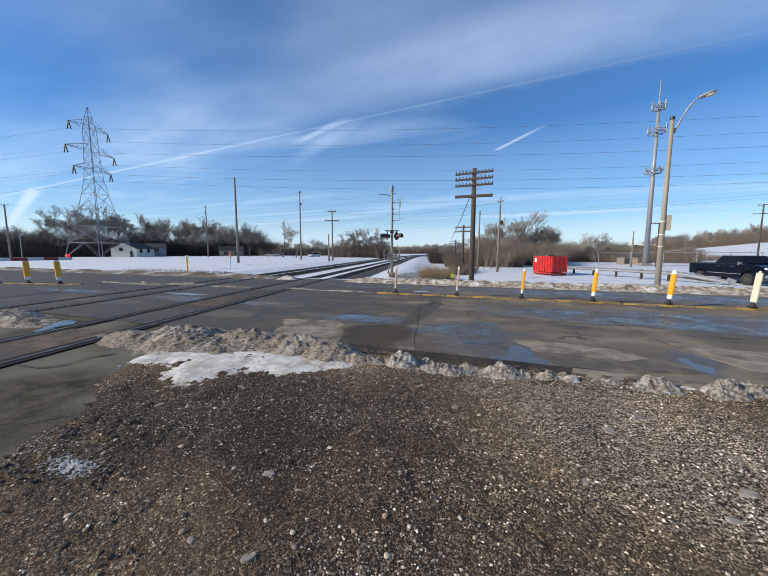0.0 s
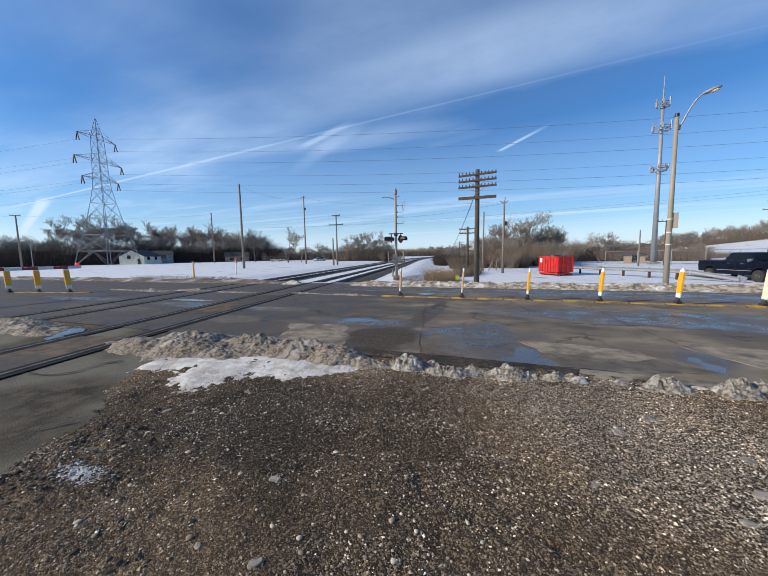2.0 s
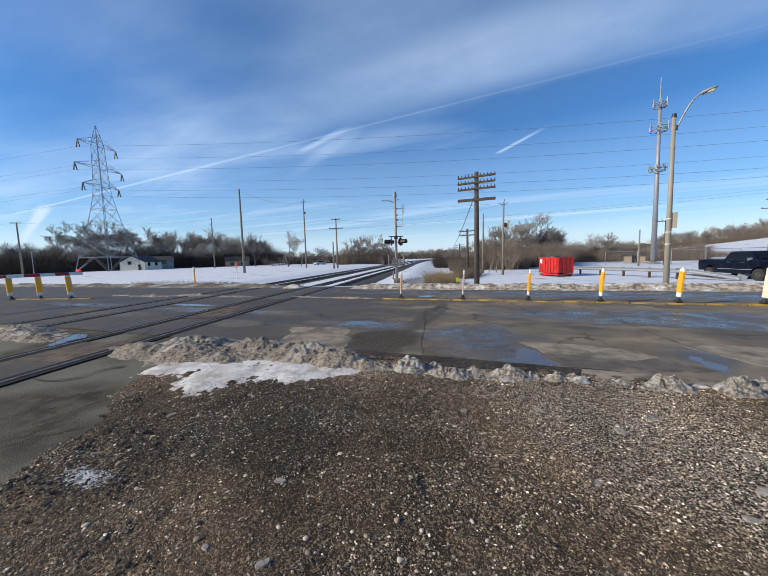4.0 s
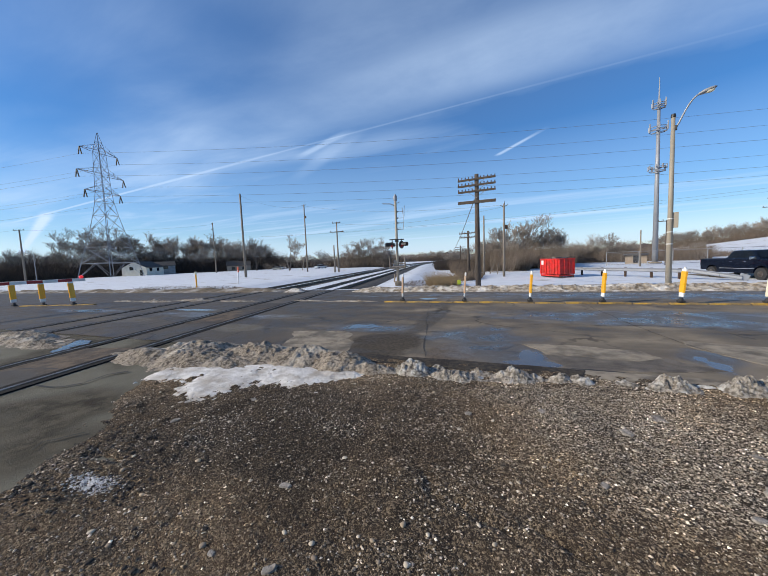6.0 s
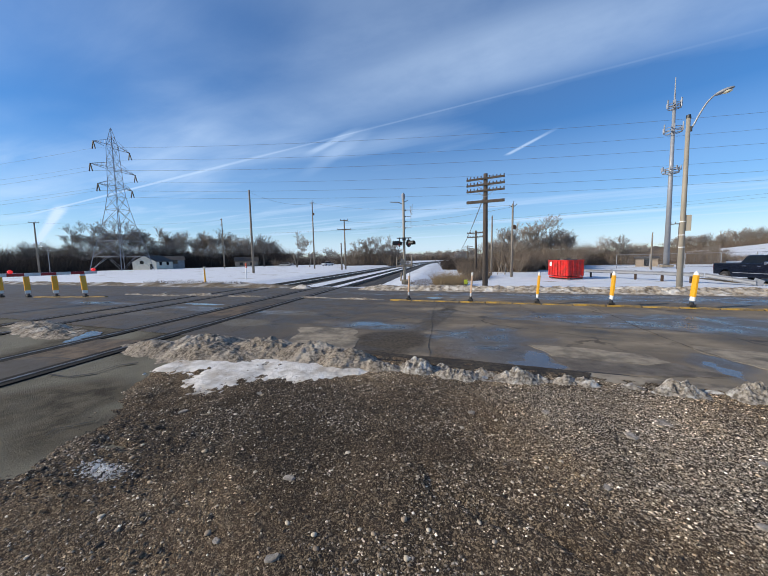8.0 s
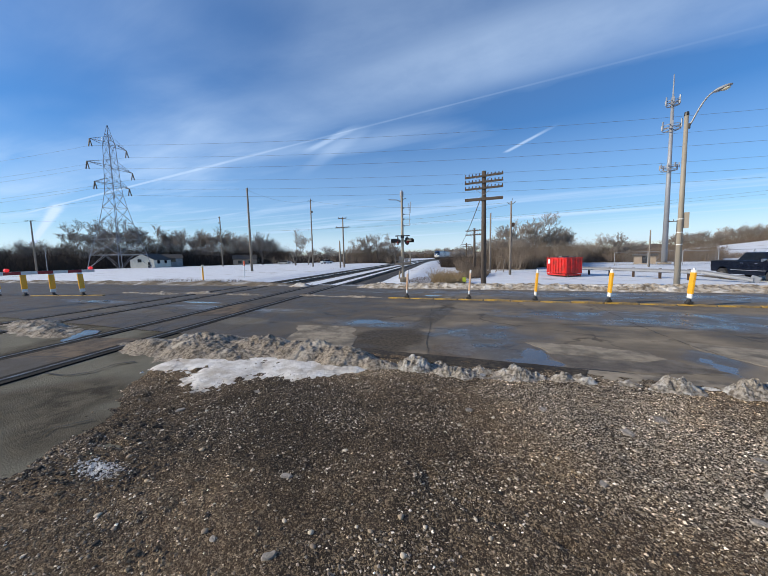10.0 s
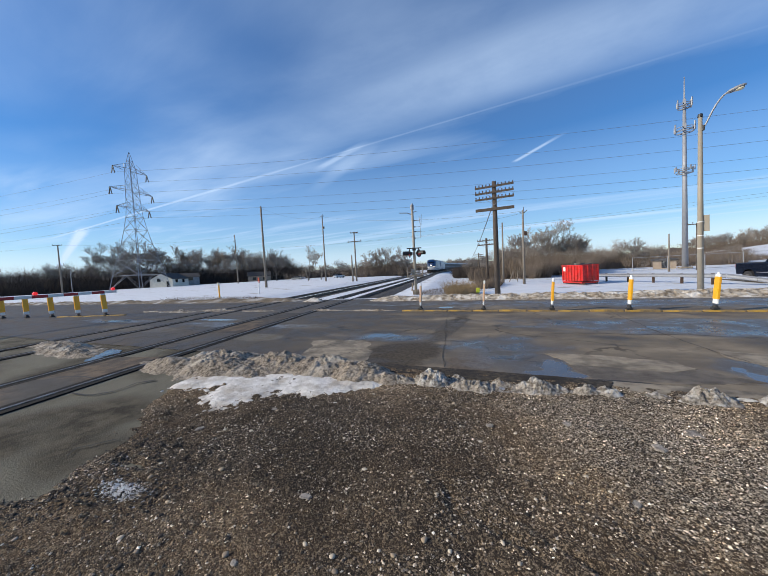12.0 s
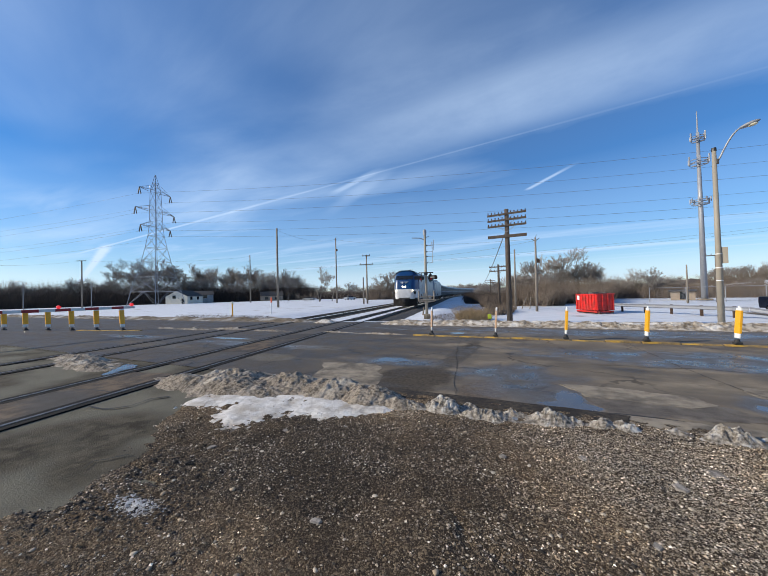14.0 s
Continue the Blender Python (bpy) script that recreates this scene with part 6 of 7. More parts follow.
TREES = []
for i, (hh, sp) in enumerate(((13.0, 0.5), (12.0, 0.6), (11.0, 0.45), (9.0, 0.62), (7.0, 0.55))):
    limbs, twigs = grow(20 + i, hh, sp, 5, 0.011)
    TREES.append((hh, seg_mesh("trunk", limbs, 5, BARK), seg_mesh("crown", twigs, 3, TWIG)))
for seed, hh, sp in ((31, 10.0, 0.6), (33, 9.0, 0.55), (36, 11.0, 0.4)):
    limbs, twigs = grow(seed, hh, sp, 7, 0.012, 1, 0.15)
    TREES.append((hh, seg_mesh("trunk", limbs, 5, BARK), seg_mesh("crown", twigs, 3, TWIG)))


def bare_tree(kind, x, y, h, turn, label="leafless grey-brown deciduous tree in winter", z=None):
    hh, tm, cm = TREES[kind]
    t = thing("bare_tree", label, "tree", Matrix.Translation((x, y, float(hz(np.array(x), np.array(y))) - 0.05 if z is None else z)) @ Matrix.Rotation(turn, 4, "Z") @ Matrix.Diagonal((1.25 * h / hh, 1.25 * h / hh, h / hh, 1)), "bare trees")
    for n, me in (("trunk", tm), ("crown", cm)):
        o = new(n, me)
        o.parent = t
    return t


TR = random.Random(77)


def wood(az0, az1, r0, r1, n, el0, el1, kinds=(0, 1, 2), label="leafless grey-brown deciduous tree in winter"):
    """Trees between two bearings and ranges; their tops stand el0 to el1 degrees over eye height."""
    for i in range(n):
        az = az0 + (az1 - az0) * (i + TR.uniform(0.1, 0.9)) / n
        r = TR.uniform(r0, r1)
        h = 1.6 + r * math.tan(radians(TR.uniform(el0, el1)))
        bare_tree(TR.choice(kinds), *polar(az, r), max(h, 2.5), TR.uniform(0, 6.28), label)


wood(-86, -69.5, 165, 200, 20, 1.6, 2.9)
wood(-69.5, -65.5, 160, 185, 5, 2.2, 3.4)
wood(-65, -58, 152, 182, 9, 4.8, 6.4, (0, 1, 2, 5, 7))
wood(-66, -57, 148, 165, 8, 2.4, 4.0, (1, 3))
wood(-56.5, -45, 158, 190, 14, 4.4, 5.9, (0, 2, 5, 7))
wood(-57, -44, 150, 170, 9, 2.2, 3.6, (1, 3))
wood(-46, -40, 160, 190, 8, 2.6, 4.2)
wood(-37.6, -36.8, 105, 106, 1, 5.2, 5.3, (5,), "solitary leafless tree with a wide crown")
wood(-42.5, -42.0, 120, 121, 1, 4.8, 4.9, (2,))
wood(-40, -30, 160, 200, 12, 1.1, 2.0, (1, 3))
wood(-32.6, -32.0, 120, 122, 1, 2.5, 2.6, (3,))
wood(-28, -20, 100, 150, 12, 1.5, 2.4, (3, 4, 6))
wood(-27, -21, 96, 110, 6, 3.2, 4.6, (5, 6), "crooked leafless tree above the scrub")
wood(-22, -12, 260, 330, 16, 1.0, 1.5, (0, 1, 2))
wood(-13, -6, 300, 360, 12, 1.3, 2.0, (0, 1, 2))
wood(-10, -4.2, 90, 130, 9, 1.0, 1.7, (3, 4))
wood(-4.2, 1.5, 66, 84, 9, 3.0, 4.2, (3, 4, 1))
wood(-1.4, 2.6, 70, 76, 4, 5.2, 7.0, (7, 7, 6), "tall pale leafless tree above the brush")
wood(2.5, 8, 74, 90, 11, 3.0, 4.8, (0, 3, 7, 6))
wood(8, 16, 95, 125, 14, 1.4, 2.4, (3, 1, 4))
wood(12.0, 14.2, 90, 96, 3, 3.0, 3.6, (1, 5), "broad leafless tree at the brush edge")
wood(16, 24, 130, 170, 10, 0.8, 1.5, (3, 1))
wood(19, 44, 280, 335, 76, 1.3, 2.25, (0, 1, 2), "leafless tree on the snowy hill")


def grow_shrub(seed, h):
    """A many-stemmed shrub of thin forking rods."""
    r = random.Random(seed)
    segs = []

    def rod(p, d, length, rad, level):
        for i in range(3):
            q = p + d * (length / 3)
            segs.append((p, q, rad, rad * 0.8))
            p, rad = q, rad * 0.8
            d = (d + Vector((r.uniform(-1, 1), r.uniform(-1, 1), r.uniform(-0.3, 0.7))) * 0.22).normalized()
            if level < 3:
                for _ in range(2 if level else 1):
                    side = Vector((r.uniform(-1, 1), r.uniform(-1, 1), r.uniform(0, 1.0))).normalized()
                    rod(p.copy(), (d * 0.6 + side * 0.5).normalized(), length * r.uniform(0.4, 0.62), rad * 0.6, level + 1)
    for k in range(9):
        a = k * 0.7 + r.uniform(-0.2, 0.2)
        rod(Vector((0.22 * math.cos(a), 0.22 * math.sin(a), -0.1)), Vector((math.cos(a) * 0.34, math.sin(a) * 0.34, 1)).normalized(), h * r.uniform(0.5, 0.75), 0.02, 0)
    k = h / max(q.z for _, q, _, _ in segs)
    return [(a * k, b * k, ra, rb) for a, b, ra, rb in segs]


SHRUBS = [seg_mesh("shrub", grow_shrub(60 + i, 4.0), 3, SHRUB) for i in range(4)]


def shrubs(az0, az1, r0, r1, n, h0, h1):
    for i in range(n):
        x, y = polar(az0 + (az1 - az0) * (i + TR.uniform(0.0, 1.0)) / n, TR.uniform(r0, r1))
        o = new("shrub", SHRUBS[TR.randrange(4)])
        k = TR.uniform(h0, h1) / 4.0
        o.matrix_basis = Matrix.Translation((x, y, float(hz(np.array(x), np.array(y))) - 0.03)) @ Matrix.Rotation(TR.uniform(0, 6.28), 4, "Z") @ Matrix.Diagonal((k * 1.2, k * 1.2, k, 1))
        tagged(o, "leafless grey-brown shrub of many thin stems", "shrub", "bare shrubs")


shrubs(-4.4, 3, 52, 74, 34, 3.0, 5.2)
shrubs(3, 9, 58, 80, 26, 3.0, 5.4)
shrubs(-10.5, -4.5, 72, 110, 22, 2.2, 3.6)
shrubs(-28, -20, 88, 110, 24, 2.0, 3.8)
shrubs(9, 17, 84, 110, 20, 2.0, 3.6)
shrubs(-44, -30, 130, 160, 20, 3.0, 5.0)


def thicket(name, az0, az1, r0, r1, n, h0, h1, label, material, width=0.05, seed=1, lean=0.3, xy=None):
    """A tangle of thin upright stems, as rigid slivers in one mesh."""
    rg = np.random.default_rng(seed)
    if xy is None:
        az, r = np.radians(rg.uniform(az0, az1, n)), rg.uniform(r0, r1, n)
        X, Y = r * np.sin(az), r * np.cos(az)
    else:
        a = rg.uniform(0, 6.283, n)
        q = np.sqrt(rg.uniform(0, 1, n))
        X, Y = xy[0] + xy[2] * q * np.cos(a), xy[1] + xy[3] * q * np.sin(a)
    clump = fbm(X, Y, 0.25, seed + 60, 3)
    Hh = h0 + (h1 - h0) * rg.uniform(0, 1, n) * (0.35 + 1.1 * clump)
    Z = hz(X, Y) - 0.05
    A = np.stack([X, Y, Z], -1)
    D = np.stack([rg.normal(0, lean, n), rg.normal(0, lean, n), np.ones(n)], -1)
    B = A + D * Hh[:, None]
    a = rg.uniform(0, 3.1416, n)
    S = np.stack([np.cos(a), np.sin(a), np.zeros(n)], -1) * (width * rg.uniform(0.6, 1.4, n))[:, None]
    T = np.stack([-np.sin(a), np.cos(a), np.zeros(n)], -1) * (width * 0.6)
    V = np.stack([A - S, A + S, A + T, B], 1).reshape(-1, 3)
    F = np.array([(0, 1, 3), (1, 2, 3), (2, 0, 3)])
    F = (F[None] + (np.arange(n) * 4)[:, None, None]).reshape(-1, 3)
    me = bpy.data.meshes.new(name)
    me.from_pydata(V.tolist(), [], F.tolist())
    me.materials.append(material)
    return tagged(new(name, me), label, "brush", kind="stuff")


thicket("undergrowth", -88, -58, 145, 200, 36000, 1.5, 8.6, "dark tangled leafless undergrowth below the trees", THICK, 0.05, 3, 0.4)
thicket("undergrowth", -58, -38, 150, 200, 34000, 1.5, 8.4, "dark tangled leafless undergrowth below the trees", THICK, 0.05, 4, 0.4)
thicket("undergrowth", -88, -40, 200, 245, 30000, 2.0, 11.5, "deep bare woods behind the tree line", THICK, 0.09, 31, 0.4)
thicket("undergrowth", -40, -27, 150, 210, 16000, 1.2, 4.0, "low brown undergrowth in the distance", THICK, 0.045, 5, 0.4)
thicket("undergrowth", -29, -19.5, 95, 165, 26000, 1.2, 4.6, "brown leafless scrub beside the railway", BRUSH, 0.03, 6, 0.4)
thicket("undergrowth", -22, -6, 320, 420, 9000, 3.0, 9.0, "distant brown woods along the bend", BRUSH, 0.2, 7, 0.2)
thicket("undergrowth", -4.4, 3, 54, 84, 30000, 1.2, 4.4, "dense brown leafless brush", BRUSH, 0.014, 8, 0.42)
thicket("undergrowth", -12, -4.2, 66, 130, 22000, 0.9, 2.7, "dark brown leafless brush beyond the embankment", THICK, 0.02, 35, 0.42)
thicket("undergrowth", 3, 9, 62, 92, 26000, 1.2, 4.4, "dense brown leafless brush", BRUSH, 0.016, 9, 0.38)
thicket("undergrowth", 8.5, 24, 90, 135, 30000, 1.0, 3.6, "brown leafless brush behind the tower yard", BRUSH, 0.025, 10, 0.4)
thicket("undergrowth", 18, 46, 262, 335, 30000, 2.0, 7.5, "thin leafless woods on the hill", BRUSH, 0.05, 12, 0.4)
thicket("reeds", 0, 0, 0, 0, 3400, 0.5, 1.7, "tan dry reeds beside the railway embankment", STRAW, 0.01, 13, 0.42, (-5.0, 26.5, 1.25, 2.6))
thicket("undergrowth", 0, 0, 0, 0, 2200, 0.5, 1.4, "brown shrubs beside the railway embankment", BRUSH, 0.018, 14, 0.35, (-4.3, 38.0, 1.5, 5.0))
thicket("undergrowth", 0, 0, 0, 0, 2600, 0.8, 2.6, "brown shrubs beside the railway embankment", BRUSH, 0.025, 15, 0.35, (-7.4, 58.0, 1.8, 8.0))
thicket("stubble", 0, 0, 0, 0, 2600, 0.08, 0.4, "sparse brown stubble poking through embankment snow", BRUSH, 0.012, 33, 0.6, (-6.6, 32.0, 1.3, 11.0))
thicket("stubble", 0, 0, 0, 0, 2200, 0.08, 0.3, "sparse brown stubble poking through field snow", BRUSH, 0.012, 34, 0.6, (-22.0, 19.0, 9.0, 1.2))
thicket("hill_scrub", 20, 27, 120, 150, 1600, 0.8, 2.2, "dark reddish scrub on the hillside", BRUSH, 0.06, 16, 0.4)


def backdrop():
    """A low uneven mass of distant bare woods all round, far behind everything."""
    n, V, F = 900, [], []
    for i in range(n + 1):
        a = radians(-110 + 220 * i / n)
        r = 640 + 30 * math.sin(i * 0.05)
        h = 10 + 8 * noise.noise(Vector((i * 0.045, 0, 3))) + 4 * noise.noise(Vector((i * 0.4, 0, 7))) + 2 * noise.noise(Vector((i * 1.7, 0, 5)))
        for rr, z in ((r - 8, -1), (r - 4, h * 0.8), (r, h), (r + 10, -1)):
            V.append((rr * math.sin(a), rr * math.cos(a), z))
        if i:
            for k in range(3):
                F.append(((i - 1) * 4 + k, i * 4 + k, i * 4 + k + 1, (i - 1) * 4 + k + 1))
    me = bpy.data.meshes.new("backdrop")
    me.from_pydata(V, [], F)
    me.materials.append(FARWOOD)
    return tagged(new("backdrop", me), "distant bare grey-brown woods along the horizon", "woods", kind="structure")


backdrop()


# ---- the train ----
def bogie(parent, x, wheels, r, material=None):
    bm = bmesh.new()
    span = 1.9 * (wheels - 1)
    for y in (-0.95, 0.95):
        box(bm, (x, y, r + 0.12), (span + 1.1, 0.14, 0.28), bevel=0.04)
        for k in range(wheels):
            box(bm, (x - span / 2 + k * 1.9, y * 1.06, r), (0.34, 0.18, 0.36), bevel=0.04)
    box(bm, (x, 0, r + 0.25), (0.7, 1.9, 0.3))
    b = part("bogie", bm, T_UNDER, parent, "dark bogie frame")
    for k in range(wheels):
        bm = bmesh.new()
        for y in (-0.75, 0.75):
            disc(bm, (x - span / 2 + k * 1.9, y, r), (0, 1, 0), r, 0.13, 24)
        tube(bm, (x - span / 2 + k * 1.9, -0.75, r), (x - span / 2 + k * 1.9, 0.75, r), 0.08, 0.08, 8)
        part("wheelset", bm, RUST, b, "steel wheelset")


LEV = [(1.0, 1.46, 10.35), (1.55, 1.54, 10.42), (2.15, 1.56, 10.36), (2.7, 1.56, 10.2), (3.3, 1.54, 9.98), (3.78, 1.48, 9.66), (4.05, 1.34, 9.36), (4.3, 1.06, 9.0), (4.46, 0.55, 8.6)]


def nose_point(i, f):
    """Place on the cab front at level i; f from -1 to 1 across."""
    z, w, xf = LEV[i]
    bend = abs(f) ** 2.6
    back = 7.7
    x = xf - 0.14 * f * f - (xf - back) * max(0.0, (abs(f) - 0.72) / 0.28) ** 1.5 * 0.75
    y = w * math.copysign(min(1.0, abs(f) * 1.0) * (1 - 0.1 * (1 - bend)), f) if f else 0.0
    return x, y, z


def locomotive(label):
    p = thing("locomotive", label, "locomotive", group="train")
    cols = [-1, -0.93, -0.84, -0.72, -0.5, -0.25, 0, 0.25, 0.5, 0.72, 0.84, 0.93, 1]

    def skin(i0, i1, name, material, lab, proud=0.0, c0=0, c1=len(cols) - 1):
        bm = bmesh.new()
        g = [[bm.verts.new((nose_point(i, f)[0] + proud, nose_point(i, f)[1] * (1 + proud * 0.3), nose_point(i, f)[2])) for f in cols[c0:c1 + 1]] for i in range(i0, i1 + 1)]
        for a, b in zip(g, g[1:]):
            for k in range(len(a) - 1):
                bm.faces.new((a[k], a[k + 1], b[k + 1], b[k]))
        bmesh.ops.recalc_face_normals(bm, faces=bm.faces)
        return part(name, bm, material, p, lab, True)
    skin(0, 2, "nose_lower", T_WHITE, "white lower nose")
    skin(2, 8, "nose_upper", T_BLUE, "deep blue upper nose")
    # the long body behind the cab, level by level
    bm = bmesh.new()
    ends = []
    for x in (8.33, 7.9, -10.3):
        L, R = [], []
        for z, w, xf in LEV:
            L.append(bm.verts.new((x, w, z)))
            R.append(bm.verts.new((x, -w, z)))
        ends.append(L + R[::-1])
    for a, b in zip(ends, ends[1:]):
        for k in range(len(a)):
            j = (k + 1) % len(a)
            bm.faces.new((a[k], a[j], b[j], b[k]))
    bm.faces.new(ends[0])
    bm.faces.new(ends[-1][::-1])
    bmesh.ops.recalc_face_normals(bm, faces=bm.faces)
    part("body", bm, T_HOOD, p, "pale silver-grey hood body")
    bm = bmesh.new()
    ends = []
    for x in (8.9, 5.6):
        ends.append([bm.verts.new((x, s * w * 1.006, z + 0.01)) for z, w, xf in LEV[6:] for s in (1,)] + [bm.verts.new((x, -w * 1.006, z + 0.01)) for z, w, xf in LEV[6:][::-1]])
    for k in range(len(ends[0]) - 1):
        bm.faces.new((ends[0][k], ends[0][k + 1], ends[1][k + 1], ends[1][k]))
    bmesh.ops.recalc_face_normals(bm, faces=bm.faces)
    part("cab_roof", bm, T_BLUE, p, "blue cab roof")
    skin(4, 5, "windscreen", GLASS, "dark wraparound windscreen", 0.02, 3, 9)
    for s in (-1, 1):
        bm = bmesh.new()
        box(bm, (8.0, s * 1.5, 3.25), (0.9, 0.05, 0.55), bevel=0.03)
        part("cab_window", bm, GLASS, p, "dark cab side window")
        bm = bmesh.new()
        box(bm, (-1.2, s * 1.525, 2.25), (17.0, 0.02, 0.5), bevel=0.005)
        part("stripe", bm, T_BLUE, p, "blue side stripe")
        for x, z, w, h in ((4.4, 3.1, 1.4, 0.9), (-5.6, 3.05, 3.4, 0.9), (-8.9, 3.0, 1.2, 0.9), (1.2, 1.6, 2.0, 0.8), (6.3, 2.1, 0.6, 1.9)):
            bm = bmesh.new()
            box(bm, (x, s * 1.49, z), (w, 0.08, h), bevel=0.02)
            part("grille", bm, T_UNDER, p, "dark louvred side grille")
        for x in (9.1,):
            bm = bmesh.new()
            box(bm, (9.95, s * 1.16, 1.72), (0.4, 0.36, 0.3), bevel=0.03)
            part("step_pocket", bm, T_UNDER, p, "dark recessed step pocket")
        bm = bmesh.new()
        disc(bm, (10.36, s * 0.98, 1.98), (1, 0, 0), 0.06, 0.1, 16)
        part("ditch_light", bm, LAMPGLOW, p, "lit ditch light")
        bm = bmesh.new()
        disc(bm, (10.38, s * 0.16, 2.45), (1, 0, 0), 0.085, 0.12, 16)
        part("headlight", bm, LAMPGLOW, p, "lit twin headlight")
        bm = bmesh.new()
        tube(bm, (9.7, s * 1.5, 1.0), (9.7, s * 1.5, 2.2), 0.025, 0.025, 6)
        tube(bm, (7.2, s * 1.56, 1.0), (7.2, s * 1.56, 2.6), 0.025, 0.025, 6)
        part("handrail", bm, CHROME, p)
    bm = bmesh.new()
    for s in (-1, 1):
        vs = [bm.verts.new(v) for v in ((10.29, s * 0.0, 3.05), (10.13, s * 0.55, 3.08), (10.26, s * 0.2, 2.78))]
        bm.faces.new(vs if s > 0 else vs[::-1])
    bmesh.ops.solidify(bm, geom=bm.faces[:], thickness=-0.02)
    part("nose_emblem", bm, T_WHITE, p, "plain pale wing-shaped emblem")
    bm = bmesh.new()
    vs = [(10.55, 0, 0.18), (9.9, 1.4, 0.18), (9.9, -1.4, 0.18), (10.35, 0, 1.0), (9.9, 1.42, 1.0), (9.9, -1.42, 1.0), (9.3, 1.4, 0.3), (9.3, -1.4, 0.3), (9.3, 1.42, 1.0), (9.3, -1.42, 1.0)]
    v = [bm.verts.new(q) for q in vs]
    for f in ((0, 1, 4, 3), (2, 0, 3, 5), (1, 6, 8, 4), (7, 2, 5, 9)):
        bm.faces.new([v[k] for k in f])
    bmesh.ops.solidify(bm, geom=bm.faces[:], thickness=0.05)
    part("pilot_plough", bm, T_UNDER, p, "black pilot plough")
    bm = bmesh.new()
    box(bm, (10.6, 0, 0.85), (0.7, 0.32, 0.34), bevel=0.05)
    box(bm, (10.45, 0, 1.05), (0.3, 1.3, 0.2), bevel=0.03)
    for y in (-0.55, -0.4, 0.4, 0.55):
        tube(bm, (10.5, y, 1.0), (10.55, y, 0.5), 0.03, 0.03, 6)
    part("coupler", bm, T_UNDER, p, "black coupler and hoses")
    bm = bmesh.new()
    box(bm, (-0.2, 0, 0.72), (4.8, 2.5, 0.7), bevel=0.12)
    box(bm, (0, 0, 1.0), (19.6, 2.7, 0.22))
    part("fuel_tank", bm, T_UNDER, p, "dark fuel tank and frame")
    bm = bmesh.new()
    box(bm, (-6.5, 0, 4.48), (4.6, 1.6, 0.16), bevel=0.04)
    for x in (-8.0, -6.5, -5.0):
        disc(bm, (x, 0, 4.58), (0, 0, 1), 0.62, 0.06, 20)
    box(bm, (0.4, 0, 4.5), (1.8, 0.9, 0.14), bevel=0.03)
    box(bm, (4.0, 0.4, 4.52), (0.8, 0.2, 0.14), bevel=0.03)
    part("roof_gear", bm, T_UNDER, p, "roof fans and exhaust")
    bogie(p, 6.3, 2, 0.5)
    bogie(p, -6.3, 2, 0.5)
    return p


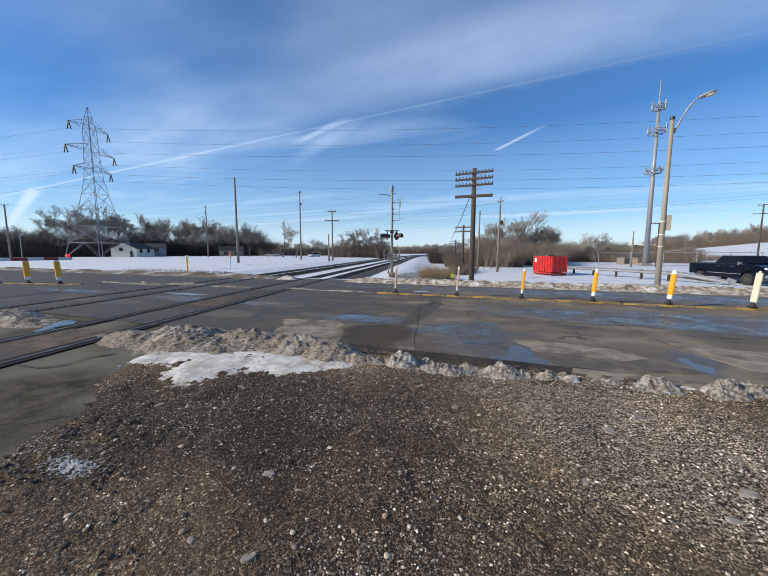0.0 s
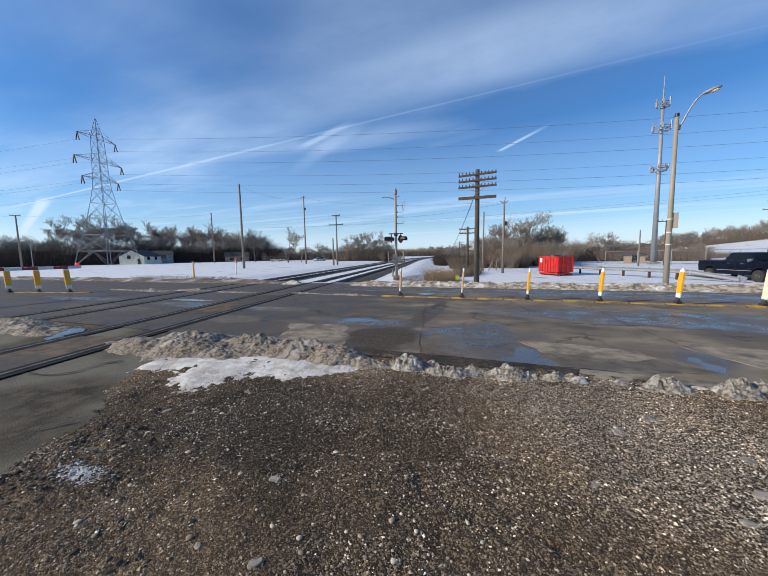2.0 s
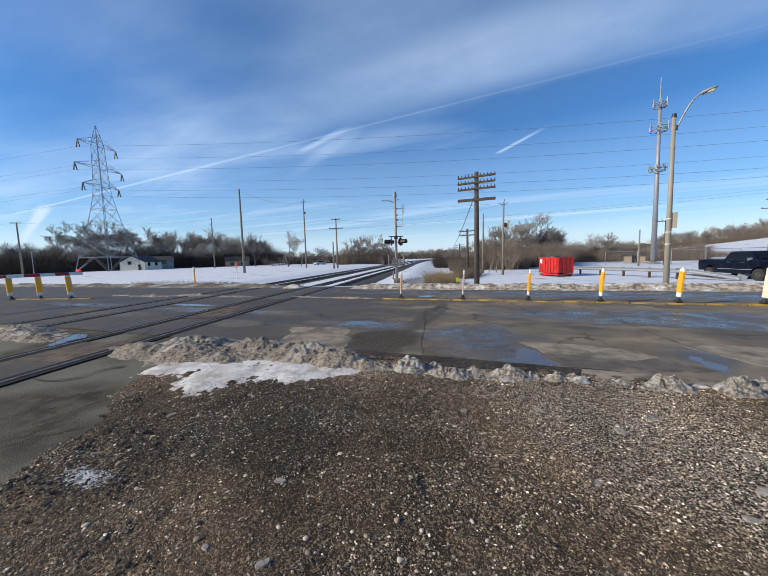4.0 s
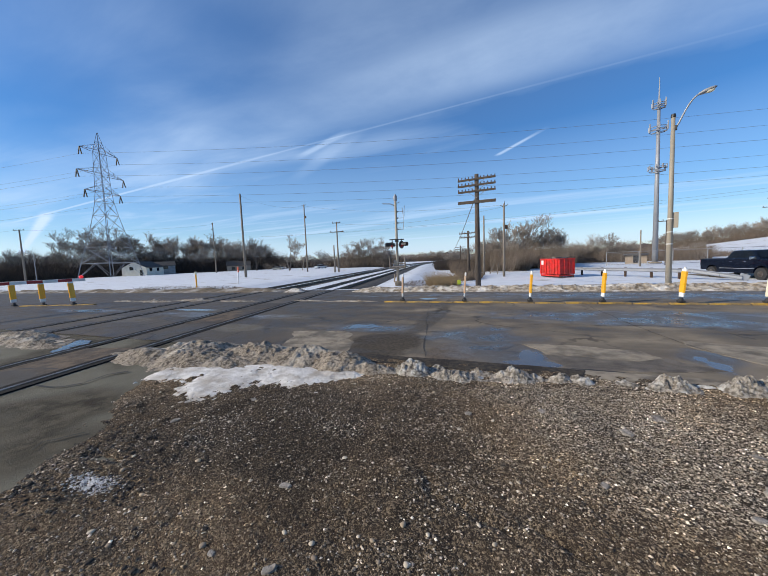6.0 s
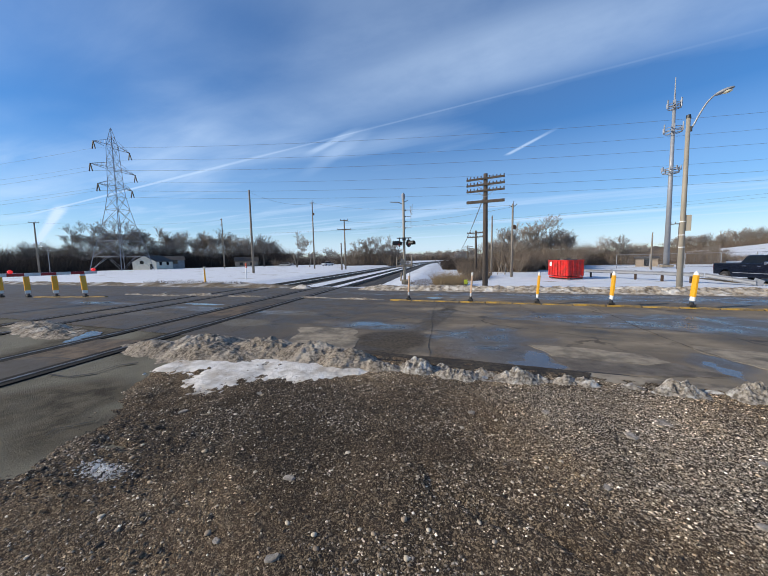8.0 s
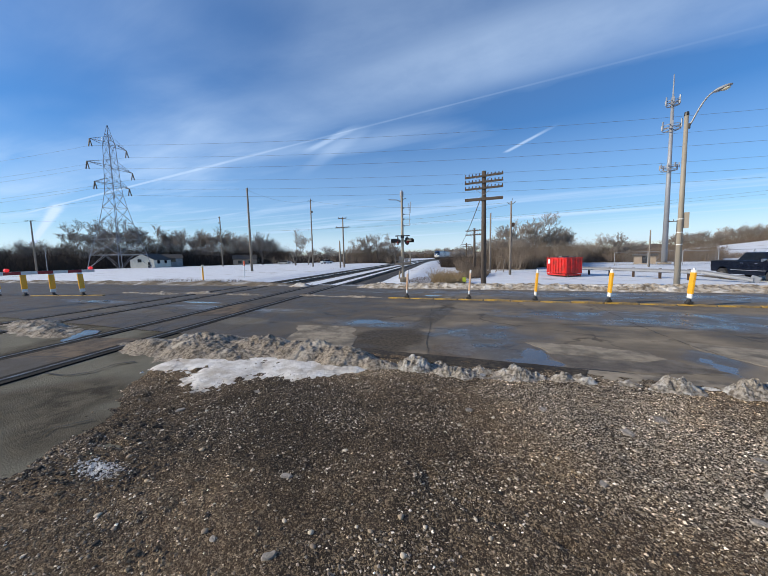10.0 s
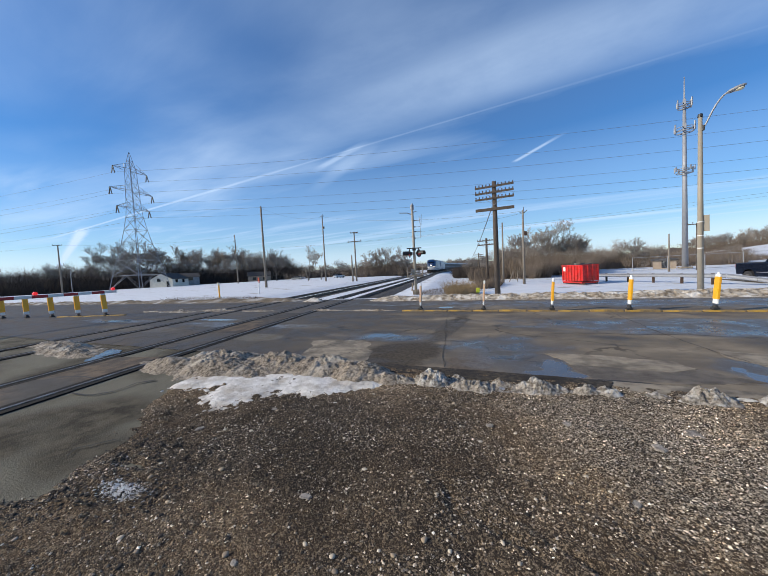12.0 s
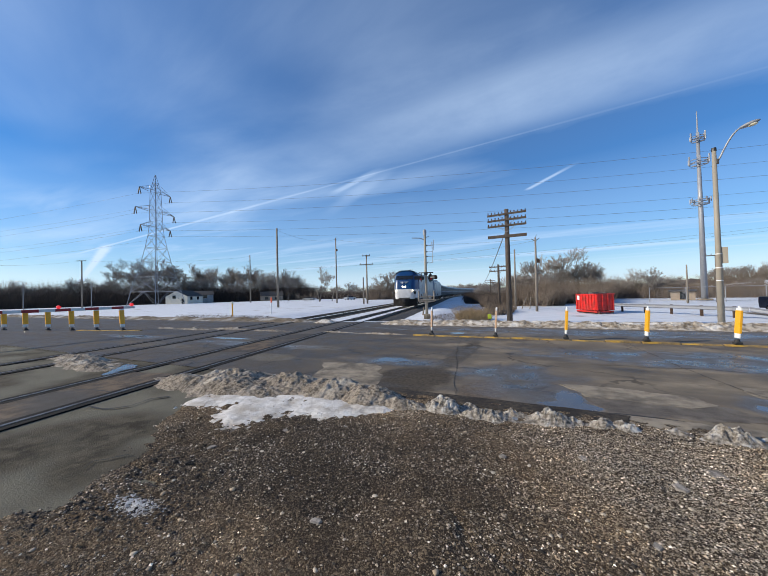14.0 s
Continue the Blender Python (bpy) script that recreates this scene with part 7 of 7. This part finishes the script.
def coach(label):
    p = thing("passenger_coach", label, "railway coach", group="train")
    prof = [(1.38, 1.0), (1.52, 1.35), (1.52, 2.9), (1.44, 3.3), (1.15, 3.66), (0.65, 3.85), (0.0, 3.92)]
    ring = prof + [(-y, z) for y, z in prof[-2::-1]]
    bm = bmesh.new()
    ends = []
    for x, k in ((12.75, 0.93), (12.45, 1.0), (-12.45, 1.0), (-12.75, 0.93)):
        ends.append([bm.verts.new((x, y * k, 2.3 + (z - 2.3) * (0.97 if k < 1 else 1))) for y, z in ring])
    for a, b in zip(ends, ends[1:]):
        for k in range(len(a)):
            j = (k + 1) % len(a)
            bm.faces.new((a[k], a[j], b[j], b[k]))
    bm.faces.new(ends[0])
    bm.faces.new(ends[-1][::-1])
    bmesh.ops.recalc_face_normals(bm, faces=bm.faces)
    part("body", bm, T_SILVER, p, "brushed silver coach body")
    bm = bmesh.new()
    top = [(y * 1.004, z + 0.012) for y, z in ring if z > 3.2]
    rows = [[bm.verts.new((x, y, z)) for y, z in top] for x in (12.4, -12.4)]
    for k in range(len(top) - 1):
        bm.faces.new((rows[0][k], rows[0][k + 1], rows[1][k + 1], rows[1][k]))
    bmesh.ops.recalc_face_normals(bm, faces=bm.faces)
    part("roof", bm, T_HOOD, p, "pale silver coach roof")
    for s in (-1, 1):
        for k in range(9):
            bm = bmesh.new()
            box(bm, (-8.8 + k * 2.2, s * 1.52, 2.42), (1.5, 0.04, 0.66), bevel=0.012)
            part("window", bm, T_PANE, p, "dark tinted coach window")
        for z, col in ((1.98, T_BLUE), (2.86, T_UNDER)):
            bm = bmesh.new()
            box(bm, (0, s * 1.52, z), (24.6, 0.022, 0.14))
            part("stripe", bm, col, p)
        for x in (-11.3, 11.3):
            bm = bmesh.new()
            box(bm, (x, s * 1.515, 2.1), (0.85, 0.03, 1.9), bevel=0.012)
            part("door", bm, T_UNDER, p, "dark vestibule door")
        for z in (1.25, 1.45, 1.65, 3.05):
            bm = bmesh.new()
            box(bm, (0, s * (1.5 if z < 1.3 else 1.525), z), (24.4, 0.03, 0.05))
            part("flute", bm, T_SILVER, p)
    bm = bmesh.new()
    for x in (-12.85, 12.85):
        box(bm, (x, 0, 2.2), (0.35, 1.2, 2.2), bevel=0.05)
    part("gangway", bm, RUBBER, p, "black gangway bellows")
    bm = bmesh.new()
    box(bm, (-1, 0, 0.75), (7.0, 2.3, 0.55), bevel=0.06)
    box(bm, (0, 0, 0.95), (24.6, 1.6, 0.2))
    for x in (-5.5, 4.6):
        box(bm, (x, 0, 0.72), (1.6, 2.3, 0.5), bevel=0.05)
    part("underframe", bm, T_UNDER, p)
    bogie(p, 9.1, 2, 0.46)
    bogie(p, -9.1, 2, 0.46)
    return p


HEAD_S, SPEED = 33.6, 35.0
first = locomotive("blue, white and silver diesel passenger locomotive with lit headlights")
train = [(first, 10.6)]
second = copy_thing(first, Matrix.Identity(4))
second["label"] = "second silver and blue diesel locomotive coupled behind"
for o in second.children_recursive:
    if o.data.materials[0] == LAMPGLOW:
        o.data = o.data.copy()
        o.data.materials[0] = GLASS
        o["label"] = "unlit lamp"
train.append((second, 10.6 + 21.4))
car = coach("silver passenger coach with a dark window band")
train.append((car, 10.6 + 21.4 + 23.9))
for i in range(1, 8):
    train.append((copy_thing(car, Matrix.Identity(4)), 10.6 + 21.4 + 23.9 + 25.9 * i))


def rail_pose(s, half):
    ax, ay, _ = track(s - half)
    bx, by, _ = track(s + half)
    return pose((ax + bx) / 2, (ay + by) / 2, 0.02, 0, 0, math.degrees(math.atan2(ay - by, ax - bx)))


def motions():
    for ob, back in train:
        walk(ob, [(k * 0.5, rail_pose(HEAD_S + SPEED * (14.0 - k * 0.5) + back, 6.3)) for k in range(29)])


motions()
